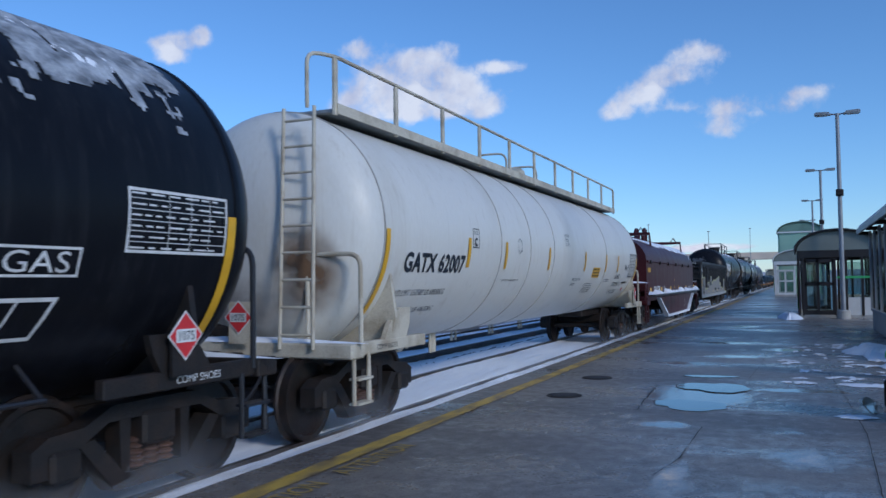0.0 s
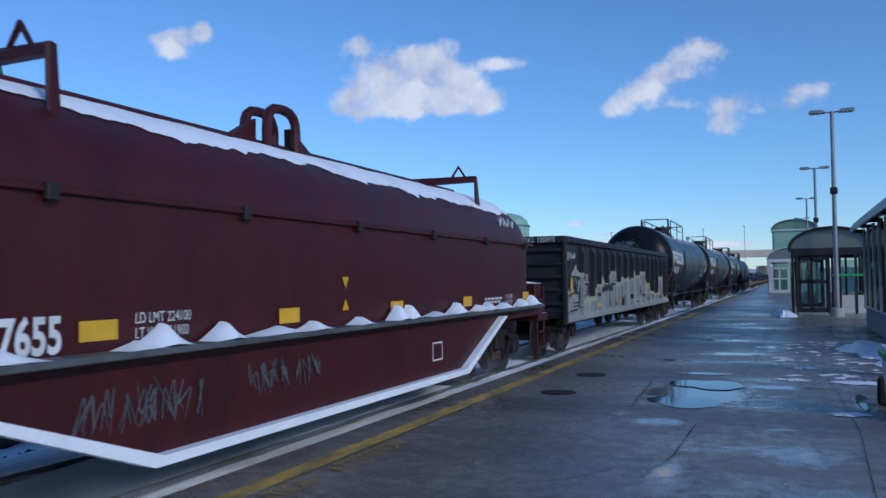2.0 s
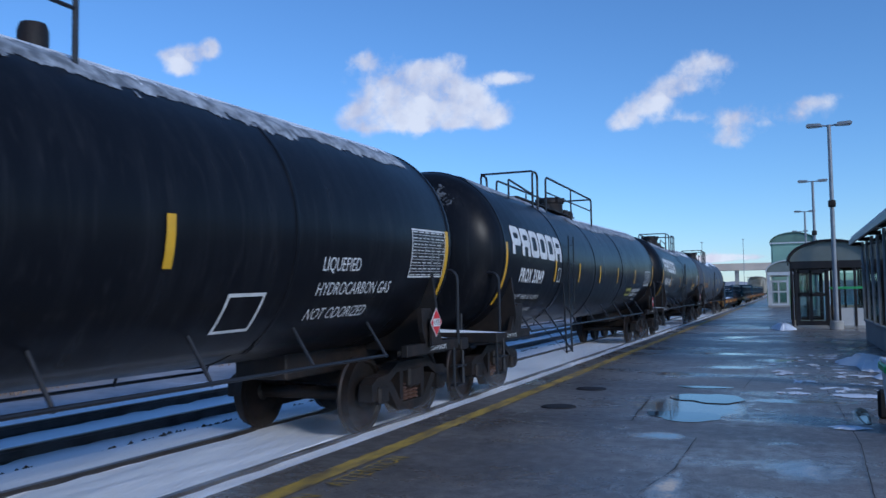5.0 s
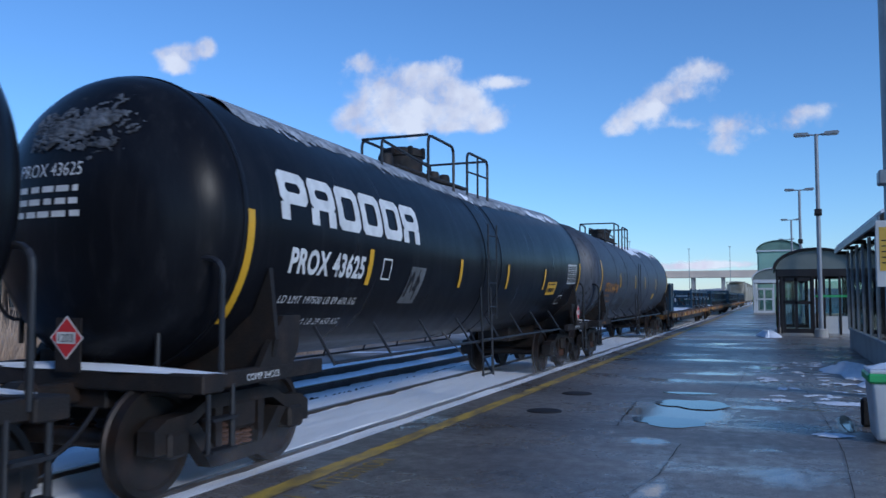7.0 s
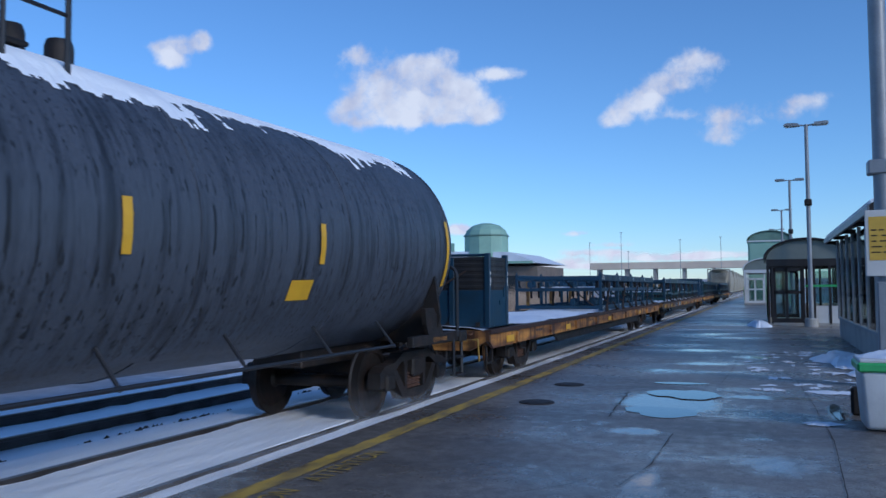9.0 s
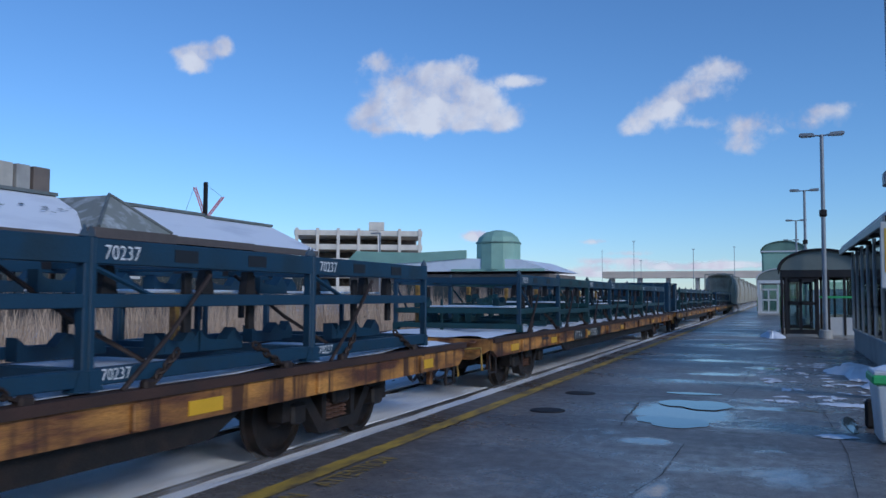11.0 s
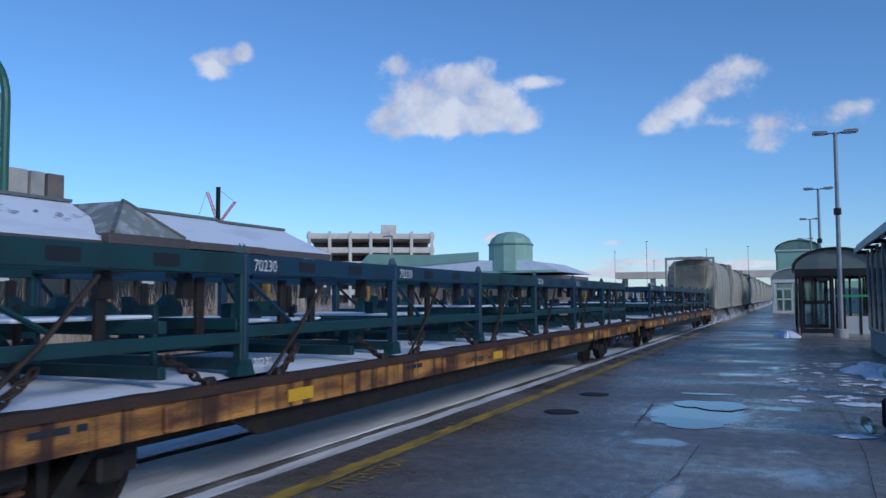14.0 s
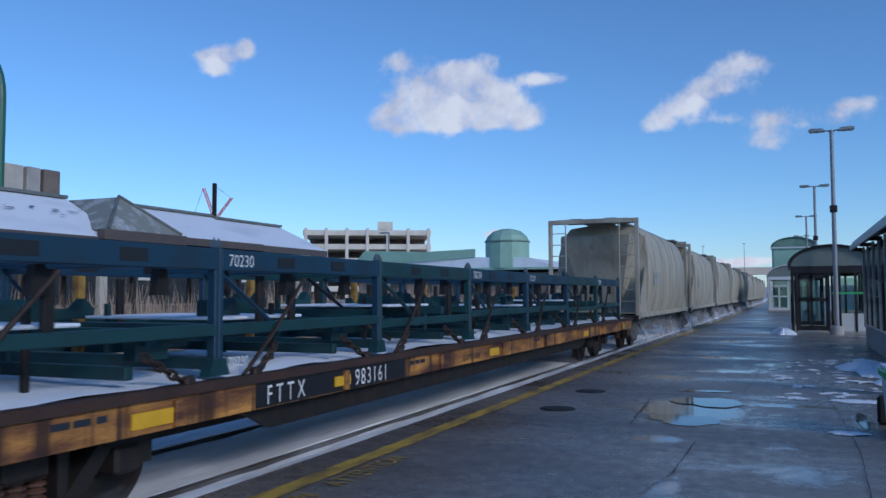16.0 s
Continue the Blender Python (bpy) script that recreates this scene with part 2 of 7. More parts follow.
def ring_bm(w, h, t, x=0.0, y=0.0, c=0.0):
    """A plain frame of width t round a rectangle, its outer corners cut by c."""
    bm = bmesh.new()
    def loop(d, c):
        return [(x + d + c, y + d), (x + w - d - c, y + d), (x + w - d, y + d + c), (x + w - d, y + h - d - c), (x + w - d - c, y + h - d), (x + d + c, y + h - d), (x + d, y + h - d - c), (x + d, y + d + c)]
    o = [bm.verts.new((*p, 0)) for p in loop(0, c + 0.001)]
    i = [bm.verts.new((*p, 0)) for p in loop(t, max(0.001, c * 0.5))]
    for j in range(8):
        bm.faces.new((o[j], o[(j + 1) % 8], i[(j + 1) % 8], i[j]))
    return bm


def wrap(bm, radius, zc, y0, z0, lift=0.006, lean=0.0):
    """Lays a flat bmesh on the +x side of a tank that lies along y: its x runs along the tank from y0, its y goes up round the shell from height z0."""
    lo, hi = min(v.co.y for v in bm.verts), max(v.co.y for v in bm.verts)
    k = max(1, int((hi - lo) / 0.12))
    for i in range(1, k):
        g = list(bm.verts) + list(bm.edges) + list(bm.faces)
        bmesh.ops.bisect_plane(bm, geom=g, plane_co=(0, lo + (hi - lo) * i / k, 0), plane_no=(0, 1, 0))
    a0 = math.asin(max(-1, min(1, (z0 - zc) / radius)))
    r = radius + lift
    for v in bm.verts:
        a = a0 + v.co.y / radius
        v.co = Vector((r * math.cos(a), y0 + v.co.x + lean * v.co.y, zc + r * math.sin(a)))
    return bm


def onto(bm, m):
    bm.transform(m)
    return bm


SIDE = Matrix(((0, 0, 1, 0), (1, 0, 0, 0), (0, 1, 0, 0), (0, 0, 0, 1)))     # text on a face that looks to +x
FRONT = Matrix(((1, 0, 0, 0), (0, 0, -1, 0), (0, 1, 0, 0), (0, 0, 0, 1)))   # text on a face that looks to -y


# ---- the ground, the track, the platform ----
def fbm(x, y, z=0.0, o=5):
    return noise.fractal(Vector((x, y, z)), 1.0, 2.0, o)


def sheet(xs, ys, height):
    bm = bmesh.new()
    g = [[bm.verts.new((x, y, height(x, y))) for y in ys] for x in xs]
    for a, b in zip(g, g[1:]):
        for j in range(len(ys) - 1):
            bm.faces.new((a[j], b[j], b[j + 1], a[j + 1]))
    return bm


def steps(*ranges):
    out = []
    for a, b, n in ranges:
        out += [a + (b - a) * i / n for i in range(n)]
    return out + [ranges[-1][1]]


EARTH = mat("wintry_brown_earth_and_snow", (0.20, 0.155, 0.115), 0.9, 0, 0.15, 0.12, 0.4, (0.62, 0.64, 0.70), 0.47, 0.05, (1, 1, 1), 4)


def earth_z(x, y):
    z = -0.42
    if x < -11:
        z += 0.35 * min(1, (-11 - x) / 8) + 0.12 * fbm(x * 0.3, y * 0.3)
    return z


tagged(finish(sheet(steps((-2500, -120, 8), (-120, -9, 60), (-9, 8, 10), (8, 120, 10), (120, 2500, 8)), steps((-1500, -60, 6), (-60, 160, 110), (160, 600, 20), (600, 4000, 8)), earth_z), "ground", EARTH, None, "", True),
       "brown winter ground with drifted snow beside the railway", "ground", kind="structure")
BED = mat("trodden_railway_snow", (0.90, 0.91, 0.94), 0.7, 0, 0.05, 0.8, 0.5, (0.78, 0.80, 0.85), 0.34, 0.1, (2.5, 0.35, 1), 14)


def bed_z(x, y):
    d = abs(x - TRACK_X)
    z = -0.185 + 0.03 * fbm(x * 1.1, y * 0.35) + 0.02 * fbm(x * 5, y * 2.5)
    if abs(d - 0.685) < 0.03:
        z -= 0.05
    if x > -4.7:
        z = min(z + 0.07 + 0.05 * fbm(x * 2, y * 0.9, 3), -0.03)
    if d > 1.5 and x < TRACK_X:
        z -= 0.11 * min(1, (d - 1.5) / 0.6)
    if x < -10.6:
        z -= 0.10 * min(1, (-10.6 - x) / 2)
    return z


tagged(finish(sheet(steps((-13.5, -10.5, 6), (-10.5, -7.6, 20), (-7.6, -4.19, 60)), steps((-12, 45, 190), (45, 160, 90), (160, 700, 60)), bed_z), "track_bed", BED, None, "", True),
       "snow-covered railway track bed with wheel grooves", "track", kind="structure")
RAILTOP = mat("rail_steel", (0.10, 0.085, 0.075), 0.4, 0.7, 0.15, 3, 0.1, (0.05, 0.035, 0.028), 0.45)


def rail(x):
    bm = bmesh.new()
    prism(bm, [(x + u, RAIL_Z + v) for u, v in ((-0.035, 0), (-0.035, -0.035), (-0.009, -0.045), (-0.009, -0.14), (-0.07, -0.16), (0.07, -0.16), (0.009, -0.14), (0.009, -0.045), (0.035, -0.035), (0.035, 0))], "y", -14, 690)
    return tagged(finish(bm, "rail", RAILTOP), "dark steel running rail half buried in snow", "rail", "rails of the track", kind="structure")


rail(TRACK_X - 0.75)
rail(TRACK_X + 0.75)
rail(-8.25)
rail(-9.75)
STONE = mat("dark_ballast_stone", (0.045, 0.04, 0.038), 0.85, 0, 0.2, 8, 0.2)


def ballast():
    """Lumps of ballast that show through the snow between the tracks."""
    rnd = random.Random(12)
    vs, fs = [], []
    for i in range(900):
        y = rnd.uniform(2, 70)
        if fbm(y * 0.8, 2.0) < -0.15:
            continue
        x = -7.36 + 0.06 * fbm(y * 0.3, 7.0) + rnd.gauss(0, 0.025)
        z = bed_z(x, y)
        q = rnd.uniform(0.012, 0.034)
        k = len(vs)
        vs += [(x + q * rnd.uniform(0.6, 1.4) * u, y + 1.7 * q * rnd.uniform(0.6, 1.4) * v, z + q * rnd.uniform(0.5, 1.1) * w) for u, v, w in ((1, 0, 0), (0, 1, 0), (-1, 0, 0), (0, -1, 0), (0, 0, 1.3), (0, 0, -0.6))]
        fs += [(k, k + 1, k + 4), (k + 1, k + 2, k + 4), (k + 2, k + 3, k + 4), (k + 3, k, k + 4), (k + 1, k, k + 5), (k + 2, k + 1, k + 5), (k + 3, k + 2, k + 5), (k, k + 3, k + 5)]
    me = bpy.data.meshes.new("ballast")
    me.from_pydata(vs, [], fs)
    me.materials.append(STONE)
    tagged(new("ballast", me), "dark ballast stones showing through the snow", "ballast", kind="stuff")


ballast()


def asphalt():
    """Rough brown-grey asphalt, damp in bands, with soft-edged pools of meltwater."""
    m = bpy.data.materials.new("wet_asphalt")
    m.use_nodes = True
    n, ln = m.node_tree.nodes, m.node_tree.links
    b = n["Principled BSDF"]
    tc = n.new("ShaderNodeTexCoord")

    def noi(s, d, stretch=(1, 1, 1), k=0.5):
        mp = n.new("ShaderNodeMapping")
        mp.inputs["Scale"].default_value = stretch
        ln.new(tc.outputs["Object"], mp.inputs[0])
        q = n.new("ShaderNodeTexNoise")
        q.inputs["Scale"].default_value, q.inputs["Detail"].default_value, q.inputs["Roughness"].default_value = s, d, k
        ln.new(mp.outputs[0], q.inputs["Vector"])
        return q.outputs[0]

    def num(op, a, b=None, c=None):
        q = n.new("ShaderNodeMath")
        q.operation = op
        for k, v in enumerate((a, b, c)):
            if v is None:
                continue
            if isinstance(v, (int, float)):
                q.inputs[k].default_value = v
            else:
                ln.new(v, q.inputs[k])
        return q.outputs[0]

    def span(v, a, b, c=0.0, d=1.0):
        q = n.new("ShaderNodeMapRange")
        q.interpolation_type = "SMOOTHSTEP"
        for k, x in enumerate((a, b, c, d)):
            q.inputs[k + 1].default_value = x
        ln.new(v, q.inputs[0])
        return q.outputs[0]
    wet, patch, grain, spark = noi(0.6, 6, (0.55, 1.0, 1), 0.62), noi(0.23, 5, (0.6, 1, 1), 0.6), noi(55, 4, (1, 1, 1), 0.7), noi(7, 6, (1, 0.8, 1), 0.65)
    # pools: centre, half width across and along, depth
    pools = ((-1.2, 11.35, 0.85, 1.5, 0.9), (0.1, 12.2, 0.95, 0.28, 0.8), (-1.28, 13.55, 0.55, 0.40, 0.7), (-1.28, 8.95, 0.62, 0.42, 0.6), (-0.93, 6.7, 0.22, 0.9, 0.55), (0.05, 7.5, 0.65, 0.8, 0.42), (0.3, 6.2, 0.7, 0.5, 0.4), (-0.1, 9.0, 0.5, 0.6, 0.35),
             (0.78, 11.0, 0.16, 0.9, 0.8), (-1.7, 20.8, 1.0, 0.6, 0.75), (-1.2, 17.2, 1.0, 0.6, 0.6), (-0.2, 19.0, 0.8, 0.9, 0.6), (-1.8, 9.3, 0.8, 0.5, 0.3), (-1.6, 28, 1.2, 1.2, 0.6), (-1.9, 15.6, 0.8, 0.5, 0.35))
    total = None
    for x, y, rx, ry, w in pools:
        v = n.new("ShaderNodeVectorMath")
        v.operation = "SUBTRACT"
        ln.new(tc.outputs["Object"], v.inputs[0])
        v.inputs[1].default_value = (x, y, 0)
        d = n.new("ShaderNodeVectorMath")
        d.operation = "MULTIPLY"
        ln.new(v.outputs[0], d.inputs[0])
        d.inputs[1].default_value = (1 / rx, 1 / ry, 0)
        l = n.new("ShaderNodeVectorMath")
        l.operation = "LENGTH"
        ln.new(d.outputs[0], l.inputs[0])
        near = num("MULTIPLY", num("MAXIMUM", num("SUBTRACT", 1.0, l.outputs["Value"]), 0.0), w)
        total = near if total is None else num("MAXIMUM", total, near)
    damp = num("ADD", num("MULTIPLY", num("SUBTRACT", wet, 0.5), 1.1), num("MULTIPLY", num("SUBTRACT", spark, 0.5), 0.55))
    pool = span(num("ADD", total, num("MULTIPLY", damp, 0.85)), 0.06, 0.48)
    r1 = n.new("ShaderNodeValToRGB")
    r1.color_ramp.elements[0].position, r1.color_ramp.elements[1].position = 0.40, 0.60
    r1.color_ramp.elements[0].color, r1.color_ramp.elements[1].color = (0.115, 0.100, 0.090, 1), (0.235, 0.205, 0.178, 1)
    ln.new(patch, r1.inputs[0])
    g = n.new("ShaderNodeMix")
    g.data_type, g.blend_type = "RGBA", "OVERLAY"
    g.inputs[0].default_value = 0.9
    ln.new(r1.outputs[0], g.inputs[6])
    ln.new(num("MULTIPLY_ADD", num("SUBTRACT", grain, 0.5), 1.6, spark), g.inputs[7])
    ln.new(g.outputs[2], b.inputs["Base Color"])
    dry = span(damp, -0.12, 0.20, 0.46, 0.17)
    rough = n.new("ShaderNodeMix")
    ln.new(pool, rough.inputs[0])
    ln.new(dry, rough.inputs[2])
    rough.inputs[3].default_value = 0.06
    ln.new(rough.outputs[0], b.inputs["Roughness"])
    bp = n.new("ShaderNodeBump")
    bp.inputs["Distance"].default_value = 0.006
    ln.new(span(pool, 0.0, 1.0, 0.42, 0.02), bp.inputs["Strength"])
    ln.new(num("ADD", grain, num("MULTIPLY", spark, 2.0)), bp.inputs["Height"])
    ln.new(bp.outputs[0], b.inputs["Normal"])
    return m


ASPHALT = asphalt()
PAINT = mat("worn_yellow_platform_paint", (0.52, 0.33, 0.045), 0.6, 0, 0.2, 2.2, 0.2, (0.16, 0.11, 0.05), 0.46, 0.1, (3, 1, 1), 50)


def platform():
    bm = sheet(steps((-4.2, 9, 30)), steps((-14, 45, 120), (45, 230, 60)), lambda x, y: 0.006 * fbm(x * 0.5, y * 0.4))
    e = [f for f in bm.edges if f.is_boundary]
    r = bmesh.ops.extrude_edge_only(bm, edges=e)
    for v in r["geom"]:
        if isinstance(v, bmesh.types.BMVert):
            v.co.z = -0.45
    tagged(finish(bm, "platform", ASPHALT, None, "", True), "wet patched black asphalt station platform", "platform", kind="structure")


platform()


def ribbon(pts, w, z, seed=0, wild=0.5):
    """A flat uneven strip along a line of (x, y)."""
    bm = bmesh.new()
    rnd = random.Random(seed)
    fine = []
    for (x0, y0), (x1, y1) in zip(pts, pts[1:]):
        k = max(2, int(math.hypot(x1 - x0, y1 - y0) / 0.12))
        fine += [(x0 + (x1 - x0) * i / k, y0 + (y1 - y0) * i / k) for i in range(k)]
    fine.append(pts[-1])
    row = []
    for i, (x, y) in enumerate(fine):
        a, b = fine[max(0, i - 1)], fine[min(len(fine) - 1, i + 1)]
        d = Vector((b[0] - a[0], b[1] - a[1])).normalized()
        q = Vector((-d.y, d.x)) * w * rnd.uniform(1 - wild, 1 + wild * 0.4) / 2
        s = Vector((rnd.uniform(-1, 1), rnd.uniform(-1, 1))) * w * wild
        row.append((bm.verts.new((x + s.x - q.x, y + s.y - q.y, z)), bm.verts.new((x + s.x + q.x, y + s.y + q.y, z))))
    for a, b in zip(row, row[1:]):
        bm.faces.new((a[0], b[0], b[1], a[1]))
    return bm


def blot(cx, cy, rx, ry, z, seed, n=48, rough=0.35, dome=0.0, waves=5):
    """A flat or domed patch with an uneven outline."""
    bm = bmesh.new()
    rings = []
    for k, f in enumerate((1.0, 0.85, 0.6, 0.3)):
        ring = []
        for j in range(n):
            a = 2 * math.pi * j / n
            q = 1 + rough * (0.45 * math.cos(2 * a + seed) + 0.35 * math.cos(3 * a + 2.3 * seed) + 0.14 * math.cos(5 * a + seed) + 0.10 * math.cos(8 * a + 2 * seed) + 0.05 * math.cos(13 * a + seed)) if waves < 3 else 1 + rough * fbm(math.cos(a) * 1.7 + seed * 7.1, math.sin(a) * 1.7 + seed * 3.3, 0.5, waves) * 1.6
            ring.append(bm.verts.new((cx + rx * q * f * math.cos(a), cy + ry * q * f * math.sin(a), z + dome * (1 - f * f) * (1 + 0.5 * fbm(a * 2, k, seed)))))
        rings.append(ring)
    for a, b in zip(rings, rings[1:]):
        for j in range(n):
            bm.faces.new((a[j], a[(j + 1) % n], b[(j + 1) % n], b[j]))
    bm.faces.new(rings[-1])
    return bm


# the yellow safety line and the worn words beside it
for i in range(26):
    y = -12 + i * 8.0
    finish(ribbon([(-3.70, y), (-3.70, y + 7.99)], 0.19, 0.012, i, 0.05), "line_mark", PAINT, None)
for ob in list(scene.objects):
    if ob.name.startswith("line_mark"):
        tagged(ob, "worn yellow painted safety line on the platform", "line marking", "safety line", kind="structure")
for k, y in enumerate((4.2, 5.55)):
    bm = text_bm("ATTENTION", 0.30, 0.75)
    onto(bm, Matrix.Translation((-3.33, y + k * 0.2, 0.013)) @ Matrix.Rotation(radians(90), 4, "Z"))
    tagged(finish(bm, "painted_word", PAINT), "worn yellow warning word painted on the asphalt", "line marking", kind="structure")


# ---- rolling stock ----
def wheelset(parent, y):
    bm = bmesh.new()
    for s in (-1, 1):
        m = Matrix.Rotation(radians(90 * s), 4, "Y")
        lathe(bm, [(0, 0.665), (0.09, 0.665), (0.12, 0.70), (0.36, 0.715), (0.40, 0.69), (0.485, 0.69), (0.487, 0.715), (0.46, 0.735), (0.455, 0.825), (0.40, 0.825), (0.385, 0.79), (0.16, 0.80), (0.13, 0.86), (0.085, 0.87), (0.085, 1.02), (0, 1.02)], m, 28)
        for j in range(3):
            a = 2 * math.pi * j / 3
            box(bm, (s * 1.025, 0.05 * math.cos(a), 0.05 * math.sin(a)), (0.02, 0.03, 0.03))
    lathe(bm, [(0, -0.67), (0.085, -0.67), (0.085, 0.67), (0, 0.67)], Matrix.Rotation(radians(90), 4, "Y"), 12)
    ob = part("wheelset", bm, WHEEL, parent, "rusty steel wheels on an axle", True)
    ob.location = (0, y, 0.457)
    return ob


WHEELSETS = []


def truck(parent, y):
    """A two-axle freight truck: bolster, cast side frames, springs, wheels."""
    bm = new_box((0, 0, 0.60), (2.2, 0.36, 0.26), 0.03)
    box(bm, (0, 0, 0.78), (0.5, 0.5, 0.1), None, 0.03)
    t = part("truck", bm, STEEL, parent, "grimy cast steel truck")
    t.location = (0, y, 0)
    for s in (-1, 1):
        bm = bmesh.new()
        a, b = (0.88, 1.06) if s > 0 else (-1.06, -0.88)
        top = [(-1.16, 0.40), (-1.16, 0.60), (-1.02, 0.68), (-0.72, 0.70), (-0.45, 0.82), (0.45, 0.82), (0.72, 0.70), (1.02, 0.68), (1.16, 0.60), (1.16, 0.40), (1.02, 0.40), (1.02, 0.56), (0.76, 0.56), (0.50, 0.70), (-0.50, 0.70), (-0.76, 0.56), (-1.02, 0.56), (-1.02, 0.40)]
        prism(bm, top, "x", a, b)
        low = [(-0.76, 0.57), (-0.62, 0.60), (-0.34, 0.30), (0.34, 0.30), (0.62, 0.60), (0.76, 0.57), (0.42, 0.18), (-0.42, 0.18)]
        prism(bm, low, "x", a + 0.01, b - 0.01)
        for q in (-1, 1):
            prism(bm, [(q * 0.28, 0.28), (q * 0.36, 0.28), (q * 0.38, 0.72), (q * 0.27, 0.72)], "x", a + 0.015, b - 0.015)
            box(bm, (s * 0.98, q * 0.89, 0.46), (0.24, 0.26, 0.22), None, 0.03)
        part("side_frame", bm, STEEL, t)
        for q in (-0.16, 0.0, 0.16):
            bm = bmesh.new()
            prof = [(0, 0.30)]
            for k in range(5):
                prof += [(0.045, 0.302 + k * 0.048), (0.072, 0.314 + k * 0.048), (0.072, 0.330 + k * 0.048), (0.045, 0.342 + k * 0.048)]
            lathe(bm, prof + [(0, 0.545)], Matrix.Translation((s * 0.97, q, 0)), 10)
            part("spring", bm, RUST, t)
    for q in (-0.89, 0.89):
        WHEELSETS.append(wheelset(t, q))
    return t


def coupler(parent, y, s):
    bm = new_box((0, y + s * 0.25, 0.86), (0.16, 0.5, 0.18), 0.02)
    box(bm, (0, y + s * 0.56, 0.86), (0.26, 0.22, 0.28), None, 0.05)
    part("coupler", bm, STEEL, parent)
    hose = [(0.35, y + s * 0.1, 0.75), (0.36, y + s * 0.3, 0.55), (0.34, y + s * 0.5, 0.42), (0.30, y + s * 0.66, 0.40)]
    part("air_hose", bar(rounded(hose, 0.2), 0.022), DARKPANEL, parent)


def place(ob, s0):
    """Remembers where along the train a thing's middle is at the clip's start."""
    ob["along"] = s0
    ob.matrix_basis = pose(TRACK_X, s0, RAIL_Z)
    return ob


TRAIN = []
VEIL = {"flat_car": ((0.5, 0.45, 0.22), (1.15, 0.3, 0.16)), "hopper_car": ((0.9, 1.4, 0.75), (1.6, 1.2, 0.6))}


def powder():
    """Thin blowing snow: white scatter that lets most of the view through."""
    m = bpy.data.materials.new("blown_powder_snow")
    m.use_nodes = True
    n, ln = m.node_tree.nodes, m.node_tree.links
    n.remove(n["Principled BSDF"])
    at, tc, no = n.new("ShaderNodeAttribute"), n.new("ShaderNodeTexCoord"), n.new("ShaderNodeTexNoise")
    at.attribute_name = "thickness"
    no.inputs["Scale"].default_value, no.inputs["Detail"].default_value = 0.9, 6
    ln.new(tc.outputs["Object"], no.inputs["Vector"])
    mr = n.new("ShaderNodeMapRange")
    mr.inputs[1].default_value, mr.inputs[2].default_value = 0.30, 0.72
    ln.new(no.outputs[0], mr.inputs[0])
    mu = n.new("ShaderNodeMath")
    mu.operation, mu.use_clamp = "MULTIPLY", True
    ln.new(at.outputs["Fac"], mu.inputs[0])
    ln.new(mr.outputs[0], mu.inputs[1])
    d, t, mx = n.new("ShaderNodeBsdfDiffuse"), n.new("ShaderNodeBsdfTransparent"), n.new("ShaderNodeMixShader")
    d.inputs[0].default_value = (0.85, 0.87, 0.92, 1)
    ln.new(mu.outputs[0], mx.inputs[0])
    ln.new(t.outputs[0], mx.inputs[1])
    ln.new(d.outputs[0], mx.inputs[2])
    ln.new(mx.outputs[0], n["Material Output"].inputs[0])
    return m


POWDER = powder()


def blown_snow(c, h, x, top, most):
    """A low veil of powder whirled up along the wheels of a car."""
    bm = bmesh.new()
    lay = bm.verts.layers.float.new("thickness")
    ny, nz = 40, 8
    g = []
    for i in range(ny + 1):
        col = []
        for j in range(nz + 1):
            y, f = -h - 0.6 + (2 * h + 1.2) * i / ny, j / nz
            v = bm.verts.new((x + 0.25 * fbm(y * 0.4, f * 1.5, x) + 0.35 * (1 - f), y, -0.04 + top * f))
            v[lay] = most * (1 - f) ** 1.4 * min(1, i / 3, (ny - i) / 3) * (0.7 + 0.5 * fbm(y * 0.35, 3.0, x))
            col.append(v)
        g.append(col)
    for a, b in zip(g, g[1:]):
        for j in range(nz):
            bm.faces.new((a[j], b[j], b[j + 1], a[j + 1]))
    ob = part("blown_snow", bm, POWDER, c, "thin veil of blowing powder snow", True)
    ob.visible_shadow = False


def car_base(name, label, s0, s1, inset=1.12):
    c = thing(name, label, "freight car", "cars of the train")
    place(c, (s0 + s1) / 2)
    h = (s1 - s0) / 2
    for s in (-1, 1):
        truck(c, s * (h - inset))
        coupler(c, s * (h - 0.15), s)
    for x, top, most in VEIL.get(name, ((0.95, 0.60, 0.34), (1.30, 0.30, 0.24), (2.0, 0.36, 0.16))):
        blown_snow(c, h, x, top, most)
    TRAIN.append(c)
    return c, h


def placard(parent, m, word):
    h = 0.17
    bm = bmesh.new()
    bm.faces.new([bm.verts.new(p) for p in ((0, -h * 1.12, 0), (h * 1.12, 0, 0), (0, h * 1.12, 0), (-h * 1.12, 0, 0))])
    p = part("placard", onto(bm, m), LETTER, parent, "red diamond placard with number " + word)
    bm = bmesh.new()
    bm.faces.new([bm.verts.new(q) for q in ((0, -h, 0.004), (h, 0, 0.004), (0, h, 0.004), (-h, 0, 0.004))])
    part("red_field", onto(bm, m), PLACARD, p)
    part("number_field", onto(rect_bm(0.22, 0.10, -0.11, -0.05), m @ Matrix.Translation((0, 0, 0.008))), LETTER, p)
    part("number", onto(text_bm(word, 0.10, 0.95), m @ Matrix.Translation((-0.10, -0.034, 0.012))), DARKLETTER, p)


